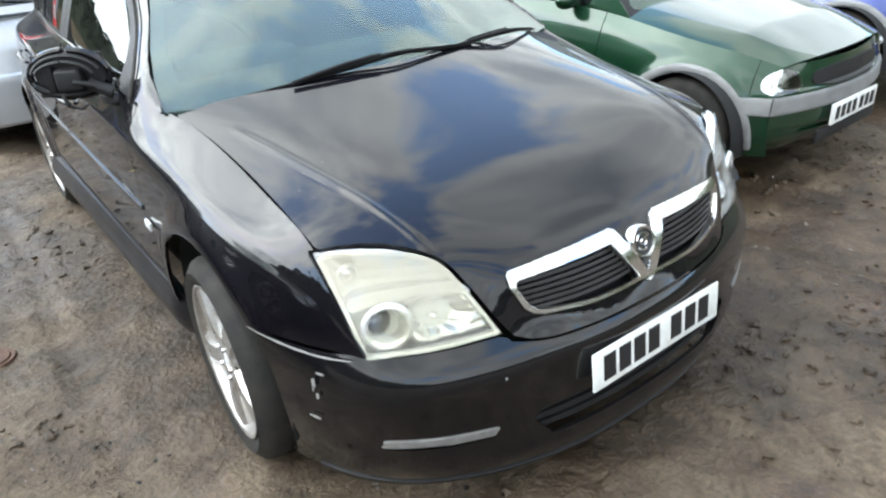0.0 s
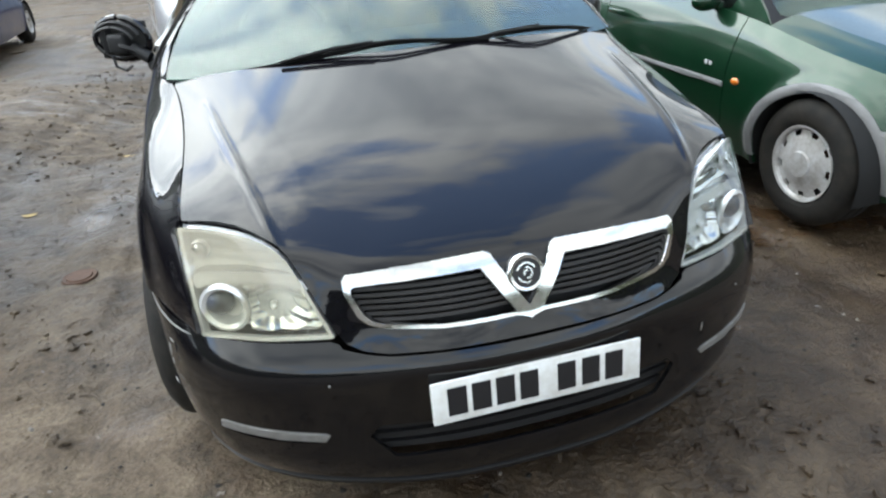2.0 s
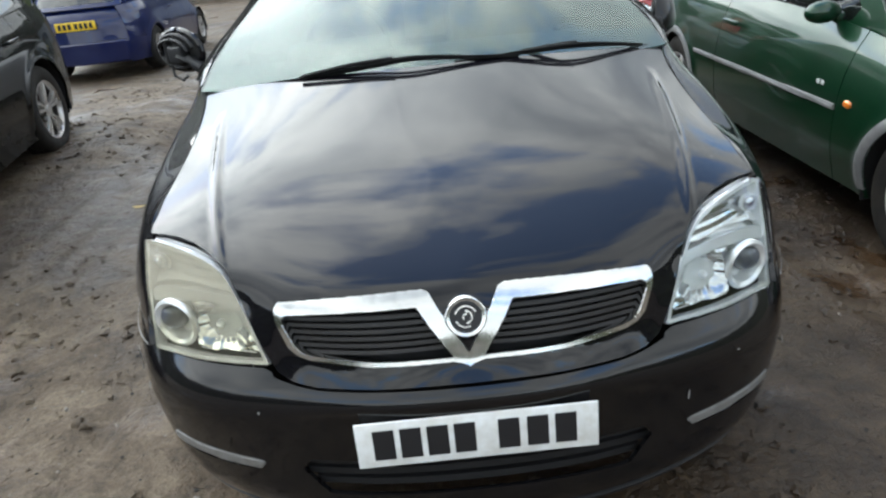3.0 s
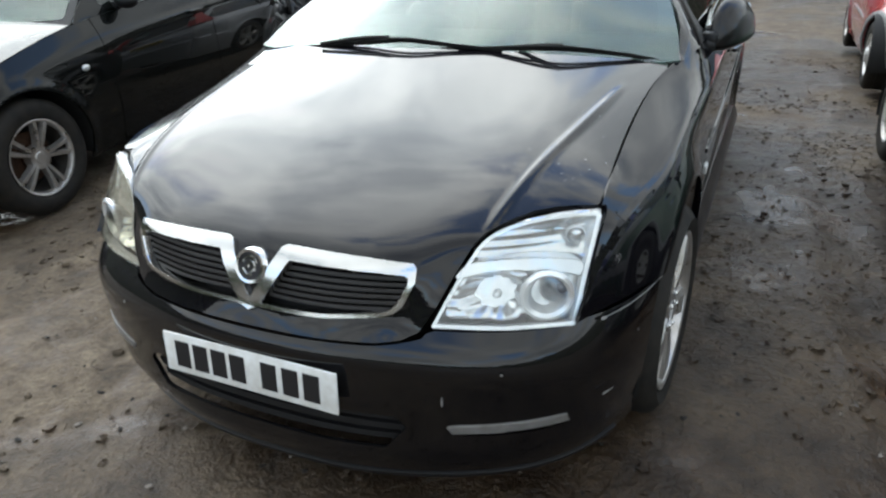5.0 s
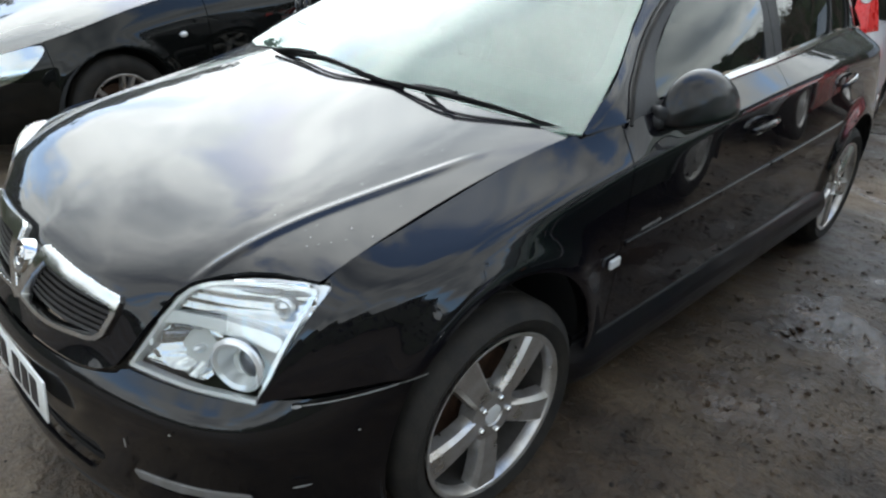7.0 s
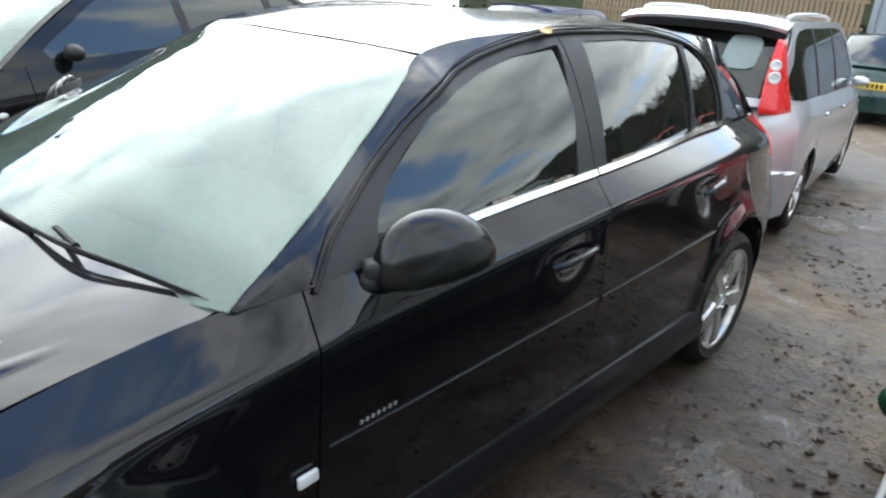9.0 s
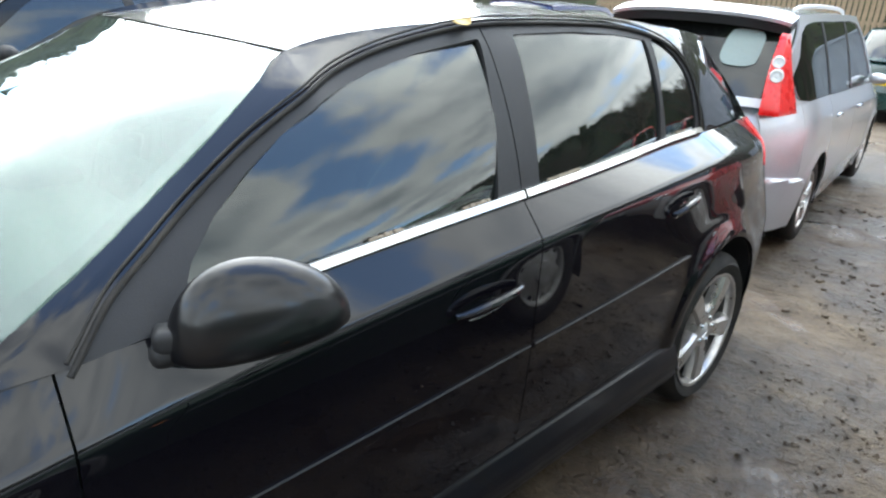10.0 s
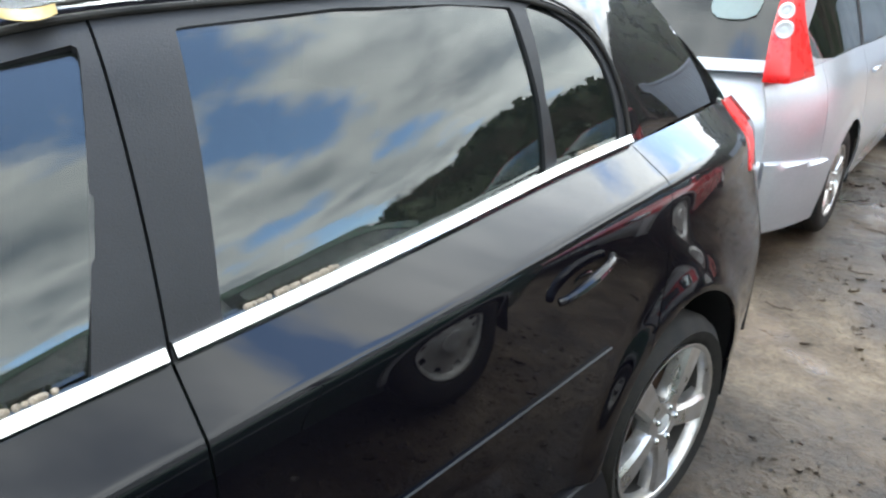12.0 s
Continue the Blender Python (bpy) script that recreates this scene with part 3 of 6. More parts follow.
# bonnet, nose and all: (x, level) gives (y, z)
NOSE = [(0, 0, .062, .520), (.2, 0, .072, .520), (.36, 0, .108, .526), (.45, 0, .150, .540), (0, .8, .090, .562), (.34, .8, .128, .575), (.47, .8, .175, .60), (0, 2, .128, .668), (.2, 2, .140, .674), (.40, 2, .178, .676), (.50, 2, .232, .690),
        (0, 2.6, .175, .722), (.3, 2.6, .200, .724), (.52, 2.6, .256, .728), (0, 3.5, .30, .786), (.3, 3.5, .31, .784), (.56, 3.5, .33, .782), (.68, 3.5, .38, .770),
        (0, 4.5, .46, .842), (.3, 4.5, .465, .840), (.58, 4.5, .475, .832), (.735, 4.5, .50, .796), (0, 6, .74, .915), (.3, 6, .745, .911), (.62, 6, .77, .889), (.74, 6, .80, .857),
        (0, 7.4, 1.06, .997), (.22, 7.4, 1.07, .994), (.42, 7.4, 1.115, .983), (.60, 7.4, 1.165, .970), (.745, 7.4, 1.232, .957), (0, 7.6, 1.09, 1.004), (.745, 7.6, 1.265, .964)]
NOSE = [(x, lv, y, z - .007 * (lv < 4)) for x, lv, y, z in NOSE]
NOSE += [(-p[0], *p[1:]) for p in NOSE if p[0]]
nose_fit = tps([(p[0], p[1] * 0.13) for p in NOSE], [p[2:] for p in NOSE], 6e-4)


def crease(x, y):
    """The folded line on each side of the bonnet."""
    d = np.abs(x) - (0.52 + 0.155 * np.clip((y - 0.25) / 0.8, 0, 1.2) ** 0.8)
    return 0.0060 * np.exp(-((d / 0.0115) ** 2)) * np.clip((y - 0.24) / 0.1, 0, 1) * np.clip((1.04 - y) / 0.2, 0, 1)


def nose_at(q):
    yz = nose_fit(np.stack([q[:, 0], q[:, 1] * 0.13], -1))
    return np.stack([q[:, 0], yz[:, 0], yz[:, 1] + crease(q[:, 0], yz[:, 0])], -1)


def bonnet_at(q):
    """The nose, and behind it the bonnet drawn out evenly, so that it mirrors the sky without ripples."""
    yz = nose_fit(np.stack([q[:, 0], q[:, 1] * 0.13], -1))
    a = yz.reshape(340, 150, 2)
    b = softened(softened(a, 14, 0), 8, 1)
    w = np.clip((q[:, 1] - 2.1) / 1.6, 0, 1)[:, None]
    w = w * w * (3 - 2 * w)
    yz = yz * (1 - w) + b.reshape(-1, 2) * w
    return np.stack([q[:, 0], yz[:, 0], yz[:, 1] + crease(q[:, 0], yz[:, 0])], -1)


NOSE_GRID = grid(bonnet_at, np.linspace(-.765, .765, 340), np.linspace(-0.1, 7.5, 150))
NOSE_FINE = grid(nose_at, np.linspace(-.43, .43, 344), np.linspace(.1, 2.8, 200))
seam = lambda q: belt_x(q[:, 0])[:, None] - .003
BONNET_EDGE = outline([(-.1, .5135), (0, .5135), (.2, .5135), (.33, .516), (.385, .523), (.420, .538), (.434, .560), (.455, .598), (.475, .645), (.495, .689), (.512, .722), (.531, .743), (.552, .753), (.581, .765), (.616, .774), (.66, .778), (.70, .777), (.78, .771), (.80, 1.2), (-.1, 1.2)], 1)


def bonnet_field(v, uv):
    a = inside(BONNET_EDGE, np.stack([np.abs(v[:, 0]), v[:, 2]], -1))
    a = np.where(v[:, 1] > 0.5, 1, a)
    b = seam(np.stack([v[:, 1], 0 * v[:, 1]], -1))[:, 0] - np.abs(v[:, 0]) - GAP
    return np.minimum(a, np.where(v[:, 1] > 0.40, b, 1))


def ax_z(v):
    return np.stack([np.abs(v[:, 0]), v[:, 2]], -1)


HOLE = outline([(.034, .573), (.20, .577), (.330, .589), (.352, .595), (.368, .609), (.389, .652), (.389, .664), (.380, .669), (.30, .671), (.102, .673)], 1)
FRAME = outline([(0, .550), (.012, .556), (.034, .5635), (.2, .567), (.340, .579), (.366, .588), (.384, .604), (.405, .655), (.407, .680), (.398, .692), (.30, .697), (.086, .702), (.072, .697), (.0, .580)], 1)
HOLE[:, 1] -= .008
FRAME[:, 1] -= .008
bonnet = clip(NOSE_GRID, bonnet_field)
grille_zone = lambda v: np.where(v[:, 1] < 0.35, inside(HOLE, ax_z(v)), -1)
part("bonnet", shell(clip(bonnet, lambda v, uv: -grille_zone(v) - 0.001), 0.014), BLACK, car, "black bonnet that mirrors the clouds, with raised folds")
chrome = clip(NOSE_FINE, lambda v, uv: np.where(v[:, 1] < 0.35, inside(FRAME, ax_z(v)), -1))
chrome = clip(chrome, lambda v, uv: -inside(HOLE, ax_z(v)))
part("grille_frame", shell(chrome, 0.03, 0.011, 0.003), CHROME, car, "chrome V-shaped grille frame")
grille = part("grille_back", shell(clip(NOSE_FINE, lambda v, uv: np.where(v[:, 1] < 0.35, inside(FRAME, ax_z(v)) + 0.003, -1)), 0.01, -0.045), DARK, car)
for zc in (.5835, .5975, .6115, .6255, .6395, .6535):
    slat = clip(NOSE_FINE, lambda v, uv: np.where(v[:, 1] < 0.3, 0.0040 - np.abs(v[:, 2] - zc - 0.001), -1))
    slat = clip(slat, lambda v, uv: inside(HOLE, ax_z(v)) + 0.006)
    for s in (1, -1):
        part("slat", shell(clip(slat, lambda v, uv: s * v[:, 0]), 0.02, -0.010), SLATGREY, grille)
seat_b = Matrix.Translation((0, .116, .646)) @ Matrix.Rotation(radians(72), 4, "X")
badge = part("badge", placed(revolve([(.033, .006), (.034, .014), (.041, .015), (.045, .008), (.045, -.02)], 44), seat_b @ Matrix.Rotation(radians(-90), 4, "Y")), CHROME, car, "round chrome badge")
part("badge_disc", placed(revolve([(0.0, .009), (.034, .009), (.034, -.01)], 36), seat_b @ Matrix.Rotation(radians(-90), 4, "Y")), INK, badge)
part("emblem", placed(join(*[tube([(math.cos(a) * r, math.sin(a) * r, .0105) for a in np.linspace(a0, a0 + s, 9)], .0034, 6) for r, a0, s in ((.023, .4, 2.4), (.013, -1.6, 3.2), (.022, 3.5, 1.6), (.006, 1.0, 3.0))]), seat_b), CHROME, badge)

# rain drops that stay on the bonnet's edge
DROP = material("water_drop", (0.010, 0.010, 0.012), 0.08, 0.0, 0.1, 30.0, coat=1.0, rough_vary=0.02)
rd = np.random.RandomState(12)
near = np.array([p for p in bonnet[0] if (.50 < p[0] < .72 and .45 < p[1] < .95) or (-.70 < p[0] < -.45 and .5 < p[1] < .9)])
drops = [ball((r0, r0 * 1.2, r0 * .45), tuple(near[k] + [0, 0, r0 * .1]), 8, 6) for k, r0 in zip(rd.choice(len(near), 46, False), rd.uniform(.0010, .0024, 46))]
part("water_drops", join(*drops), DROP, car, "scattered rain drops")["kind"] = "stuff"

# front bumper: round an upright axis, (angle, z) gives the radius
BUMP = [(0, .066, .53), (0, .031, .484), (0, .044, .460), (0, .050, .345), (0, .058, .30), (0, .050, .205), (0, .085, .15), (.2, .074, .53), (.2, .039, .484), (.2, .050, .455), (.2, .054, .345), (.2, .062, .30), (.2, .056, .205), (.2, .09, .15),
        (.443, .154, .548), (.443, .110, .492), (.443, .102, .44), (.443, .104, .35), (.46, .112, .29), (.44, .115, .205), (.43, .15, .15), (.62, .220, .545), (.63, .180, .495), (.63, .172, .40), (.63, .180, .29), (.60, .185, .20), (.58, .22, .15),
        (.748, .300, .550), (.762, .275, .50), (.768, .262, .40), (.752, .268, .29), (.72, .275, .20), (.69, .30, .15), (.835, .450, .555), (.842, .43, .45), (.835, .42, .30), (.80, .42, .19), (.890, .680, .560), (.892, .64, .45), (.880, .60, .30), (.85, .58, .19)]
MID = 1.2
BUMP = [(x, y, z - .007 if z > .4 else z - .2 * max(0, .3 - z)) for x, y, z in BUMP]
rad_fit = tps([(math.atan2(x, MID - y), z * 1.6) for x, y, z in BUMP] + [(-math.atan2(x, MID - y), z * 1.6) for x, y, z in BUMP if x],
              [math.hypot(x, MID - y) for x, y, z in BUMP] + [math.hypot(x, MID - y) for x, y, z in BUMP if x], 3e-4)


def bump_at(q):
    r = rad_fit(np.stack([q[:, 0], q[:, 1] * 1.6], -1))[:, 0]
    return np.stack([r * np.sin(q[:, 0]), MID - r * np.cos(q[:, 0]), q[:, 1]], -1)


BUMP_GRID = grid(bump_at, np.linspace(-1.0, 1.0, 170), np.linspace(.116, .565, 90))
BUMP_GRID = (softened(softened(BUMP_GRID[0].reshape(170, 90, 3), 7, 0), 1.5, 1).reshape(-1, 3), *BUMP_GRID[1:])
INTAKE = outline([(-.40, .300), (-.375, .330), (.375, .330), (.40, .300), (.345, .232), (-.345, .232)], 1)
FOG = outline([(.495, .312), (.60, .318), (.725, .322), (.735, .305), (.725, .288), (.52, .284), (.498, .296)], 3)
bumper = clip(BUMP_GRID, lambda v, uv: np.where(v[:, 1] > 0.4, np.hypot(v[:, 1] - HUB_F, v[:, 2] - .325) - ARCH, 1))
bumper = clip(bumper, lambda v, uv: np.minimum(-inside(LAMP_EDGE, ax_z(v)) - 0.002, np.where(np.abs(v[:, 0]) < .44, .5095 + .02 * np.clip((np.abs(v[:, 0]) - .3) / .14, 0, 1) ** 2 - v[:, 2], .546 - v[:, 2])))
bumper = clip(bumper, lambda v, uv: -inside(INTAKE, v[:, [0, 2]]))
bumper = clip(bumper, lambda v, uv: -inside(FOG, ax_z(v)) - 0.001)
part("front_bumper", shell(bumper, 0.012), BUMPERBLACK, car, "scuffed black front bumper")
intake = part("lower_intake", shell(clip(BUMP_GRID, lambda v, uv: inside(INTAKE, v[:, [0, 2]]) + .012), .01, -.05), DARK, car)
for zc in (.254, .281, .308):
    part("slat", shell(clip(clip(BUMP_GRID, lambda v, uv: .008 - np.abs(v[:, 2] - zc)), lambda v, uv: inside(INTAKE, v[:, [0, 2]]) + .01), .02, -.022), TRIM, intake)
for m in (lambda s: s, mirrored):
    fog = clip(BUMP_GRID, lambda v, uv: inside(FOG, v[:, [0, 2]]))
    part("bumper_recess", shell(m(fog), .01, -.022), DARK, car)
    slope = lambda v: v[:, 2] - .292 - .004 * (v[:, 0] - .6) / .1
    part("bumper_insert", shell(m(clip(fog, lambda v, uv: slope(v))), .03, .004, .002), SILVERTRIM, car, "faded grey bumper insert")
part("chin_spoiler", shell(clip(clip(BUMP_GRID, lambda v, uv: .136 - v[:, 2]), lambda v, uv: .5 - v[:, 1]), .02, .005), TRIM, car)

SCRAPES = ((-.812, .385, .500, .010, .003), (-.822, .405, .470, .004, .012), (-.819, .40, .435, .003, .010), (-.823, .41, .462, .0015, .020), (-.826, .42, .365, .017, .004), (-.47, .12, .455, .003, .003), (.478, .13, .385, .0015, .013), (.80, .36, .35, .018, .0025), (.60, .18, .46, .003, .002), (.845, .47, .46, .0025, .0025),
           (-.800, .36, .541, .060, .0022), (-.850, .48, .542, .070, .0030), (-.875, .57, .541, .055, .0020), (.820, .41, .542, .050, .0013), (.860, .50, .5425, .055, .0015), (.79, .35, .541, .008, .0035), (.880, .60, .5425, .030, .0012))
for x, y, z, du, dz in SCRAPES:
    th = math.atan2(x, MID - y)
    sc = grid(bump_at, np.linspace(th - du, th + du, 7), np.linspace(z - dz, z + dz, 5))
    part("scuff", shell(clip(sc, lambda v, uv: 1 - ((uv[:, 0] - th) / du) ** 2 - ((uv[:, 1] - z) / dz) ** 2 + .35 * np.sin(uv[:, 0] * 900)), .001, .0012), SCUFF, car, "pale scrape")

# number plate with its writing as bars
plate = part("number_plate", placed(block((.520, .006, .111), bevel=.004), Matrix.Translation((0, .035, .398)) @ Matrix.Rotation(radians(-4), 4, "X")), PLATEWHITE, car, "white front number plate")
for k, xc in enumerate((-.200, -.142, -.084, -.026, .068, .130, .190)):
    part("plate_bar", placed(block((.046, .003, .074), bevel=.002, segments=1), Matrix.Translation((xc, .0315, .398)) @ Matrix.Rotation(radians(-4), 4, "X")), INK, plate)

# headlamps: (x, z) gives y
LAMP = [(.440, .543, .155), (.741, .541, .291), (.756, .768, .440), (.517, .718, .252), (.616, .774, .318), (.64, .635, .272), (.68, .595, .280), (.60, .541, .213), (.751, .66, .36), (.70, .778, .385)]
lamp_fit = tps([p[:2] for p in LAMP], [p[2] for p in LAMP], 1e-4)
LAMP_GRID = grid(lambda q: np.stack([q[:, 0], lamp_fit(q)[:, 0], q[:, 1]], -1), np.linspace(.43, .77, 150), np.linspace(.53, .79, 110))
lens = clip(LAMP_GRID, lambda v, uv: inside(LAMP_EDGE, v[:, [0, 2]]) - .003)
rimz = clip(lens, lambda v, uv: .011 - inside(LAMP_EDGE, v[:, [0, 2]]))
back = clip(lens, lambda v, uv: inside(LAMP_EDGE, v[:, [0, 2]]) - .014)


TOPBOX = outline([(.512, .690), (.530, .716), (.550, .738), (.585, .754), (.63, .765), (.70, .765), (.734, .757), (.736, .678), (.70, .684), (.62, .694), (.55, .690)], 3)
EYELID = outline([(.484, .650), (.55, .664), (.62, .666), (.70, .655), (.735, .645), (.737, .671), (.70, .684), (.62, .692), (.55, .688), (.503, .680)], 3)
HIGHBOX = outline([(.463, .566), (.52, .556), (.60, .554), (.622, .572), (.616, .625), (.622, .652), (.56, .655), (.492, .642)], 3)


def lamp_bits(side):
    m = (lambda s: s) if side > 0 else mirrored
    clear = side > 0
    name = "clear headlamp, bright inside" if clear else "headlamp with a yellowed, hazy lens"
    h = part("headlamp", m(shell(lens, .004, .001)), LENSCLEAR if clear else LENSHAZY, car, name)
    h.visible_shadow = False
    part("lamp_back", m(shell((back[0] + [0, .055, 0], back[1]), .01)), LAMPBRIGHT if clear else LAMPGREY, h)
    part("lamp_rim", m(shell(rimz, .025, -.005)), LAMPBRIGHT if clear else LAMPGREY, h)

    def bowl(x, z, r, deep, squash=1.0, inset=.012, lip=1.12):
        y = float(lamp_fit([(x, z)])[0, 0]) + inset
        prof = [(r * lip, .006), (r * lip, -.002), (r * (lip * .5 + .5), -.006), (r, 0), (r * .86, deep * .4), (r * .55, deep * .85), (0.0, deep)]
        return placed(revolve(prof, 36), Matrix.Translation((x, y, z)) @ Matrix.Rotation(radians(24), 4, "Z") @ Matrix.Diagonal((1, 1, squash, 1)) @ Matrix.Rotation(radians(90), 4, "Z"))

    deep = lambda sheet, far: (sheet[0] + np.stack([0 * far, far, 0 * far], -1), sheet[1])
    part("projector_ring", m(bowl(.672, .606, .046, .05, lip=1.34, inset=.010)), LAMPBRIGHT, h)
    yp = float(lamp_fit([(.676, .609)])[0, 0])
    part("projector_lens", m(placed(ball((.034, .022, .034)), Matrix.Translation((.682, yp + .034, .610)))), PROJECTOR, h, "dark glass projector lens")
    cup = clip(LAMP_GRID, lambda v, uv: inside(HIGHBOX, v[:, [0, 2]]))
    x, z = cup[0][:, 0], cup[0][:, 2]
    fan = np.arctan2(z - .60, x - .562) * 9 / (2 * math.pi)
    far = .022 + .045 * np.clip(1 - ((x - .555) / .07) ** 2 - ((z - .603) / .055) ** 2, 0, 1) + .010 * np.abs(fan - np.round(fan)) + .006 * np.abs((z / .022) % 1 - .5)
    part("main_beam_reflector", m(shell(deep(cup, far), .004)), REFLECTOR, h, "faceted mirror bowl")
    part("main_beam_bulb", m(placed(ball((.010, .016, .010)), Matrix.Translation((.562, float(lamp_fit([(.562, .602)])[0, 0]) + .046, .602)))), LAMPBRIGHT, h)
    lid_ = clip(LAMP_GRID, lambda v, uv: inside(EYELID, v[:, [0, 2]]))
    part("bright_bar", m(shell(lid_, .034, -.008, .003)), LAMPBRIGHT if clear else LAMPGREY, h)
    ind = clip(LAMP_GRID, lambda v, uv: inside(TOPBOX, v[:, [0, 2]]))
    x, z = ind[0][:, 0], ind[0][:, 2]
    far = .016 + .030 * np.clip((x - .50) / .16, 0, 1) * np.clip(1 - ((z - .718) / .05) ** 2, 0, 1) + .007 * np.abs((z / .020) % 1 - .5)
    part("indicator_reflector", m(shell(deep(ind, far), .004)), REFLECTOR if clear else LAMPGREY, h)
    part("indicator_ring", m(bowl(.706, .722, .018, .016, inset=.024, lip=1.25)), LAMPBRIGHT, h)
    part("indicator_bulb", m(placed(ball((.016, .016, .018)), Matrix.Translation((.706, float(lamp_fit([(.706, .722)])[0, 0]) + .026, .722)))), REFLECTOR, h)


lamp_bits(1)
lamp_bits(-1)

# greenhouse side: (y, z) gives x
GREEN = [(1.26, .972, .797), (1.407, .988, .836), (1.9, 1.02, .828), (2.476, 1.05, .820), (2.507, 1.411, .597), (3.356, 1.08, .738), (3.352, 1.40, .595), (3.641, 1.078, .722), (3.621, 1.32, .620), (1.99, 1.38, .528), (1.99, 1.30, .625),
         (4.08, 1.395, .45), (4.45, 1.04, .565), (3.0, 1.42, .607), (3.0, 1.065, .785), (1.65, 1.175, .680), (1.83, 1.285, .605)]
green_base = tps([p[:2] for p in GREEN], [p[2] for p in GREEN], 1e-4)
TOP_Y = [1.262, 1.368, 1.515, 1.695, 1.815, 1.905, 1.991, 2.2, 2.6, 3.0, 3.4, 3.75, 4.08, 4.16, 4.28, 4.41]
TOP_Z = [.972, 1.034, 1.108, 1.202, 1.273, 1.330, 1.380, 1.424, 1.456, 1.459, 1.447, 1.425, 1.396, 1.345, 1.21, 1.065]


def green_fit(q):
    """The window side, bowed outwards between belt and roof as curved glass is."""
    q = np.atleast_2d(np.array(q, float))
    b = belt(q[:, 0])
    h = np.maximum(np.interp(q[:, 0], TOP_Y, TOP_Z) - b, .02)
    s = np.clip((q[:, 1] - b) / h, 0, 1)
    return green_base(q) + (.080 * s * (1 - s) * np.clip(h / .36, 0, 1) ** 2 - .30 * np.clip(s - .8, 0, 1) ** 2)[:, None]


GREEN_GRID = grid(lambda q: np.stack([green_fit(q)[:, 0], q[:, 0], q[:, 1]], -1), np.linspace(1.22, 4.56, 240), np.linspace(.95, 1.47, 60))
UPPER = outline([(1.245, .955), (1.262, .972), (1.368, 1.034), (1.515, 1.108), (1.695, 1.202), (1.815, 1.273), (1.905, 1.330), (1.991, 1.380), (2.20, 1.424), (2.60, 1.456), (3.0, 1.459), (3.4, 1.447), (3.75, 1.425), (4.08, 1.396),
                 (4.16, 1.345), (4.28, 1.21), (4.41, 1.065), (4.46, .90), (1.25, .90)], 3)
DLO = outline([(1.403, .94), (1.413, .980), (1.489, 1.047), (1.581, 1.101), (1.703, 1.169), (1.824, 1.235), (1.946, 1.294), (2.075, 1.348), (2.25, 1.396), (2.50, 1.438), (2.75, 1.448), (3.03, 1.447), (3.22, 1.437), (3.40, 1.412),
               (3.53, 1.368), (3.605, 1.30), (3.642, 1.19), (3.650, 1.06), (3.6, .97), (2.5, .97)], 3)
PANE_F = outline([(1.60, 1.02), (1.634, 1.071), (1.704, 1.128), (1.795, 1.189), (1.90, 1.250), (2.008, 1.300), (2.147, 1.343), (2.306, 1.381), (2.515, 1.414), (2.384, 1.06), (2.36, 1.0), (1.9, .98)], 1)
PANE_R = outline([(2.643, 1.422), (2.92, 1.430), (3.17, 1.420), (3.350, 1.403), (3.335, 1.22), (3.312, 1.09), (3.29, 1.02), (2.58, 1.01), (2.556, 1.078)], 1)
PANE_Q = outline([(3.394, 1.400), (3.50, 1.370), (3.572, 1.310), (3.608, 1.215), (3.600, 1.06), (3.5, 1.04), (3.356, 1.06)], 2)
yz = lambda v: v[:, [1, 2]]
over = clip(GREEN_GRID, lambda v, uv: np.minimum(inside(UPPER, yz(v)), v[:, 2] - belt(v[:, 1]) - .001))
pillar = clip(over, lambda v, uv: -inside(DLO, yz(v)))
frame_f = clip(clip(over, lambda v, uv: inside(DLO, yz(v))), lambda v, uv: door_mid(v[:, 2]) - v[:, 1] - GAP)
frame_r = clip(clip(over, lambda v, uv: inside(DLO, yz(v))), lambda v, uv: v[:, 1] - GAP - (door_mid(v[:, 2])))


def pane(sheet, belly=0.0, upright=0.0):
    """The same sheet as one evenly curved piece of glass, bellied out in its height."""
    v = sheet[0].copy()
    y, z = v[:, 1] - v[:, 1].mean(), v[:, 2] - v[:, 2].mean()
    a = np.stack([0 * y + 1, y, z, y * y, y * z, z * z], -1)
    v[:, 0] = a @ np.linalg.lstsq(a, v[:, 0], rcond=None)[0] - belly * (z * z - .012) + upright * z
    return (v, *sheet[1:])


rear_pillar = clip(pillar, lambda v, uv: v[:, 1] - 3.660)
even = pane(rear_pillar)[0]
w = np.clip((rear_pillar[0][:, 1:2] - 3.66) / .14, 0, 1)
rear_pillar = (rear_pillar[0] * (1 - w) + even * w, rear_pillar[1], rear_pillar[2])
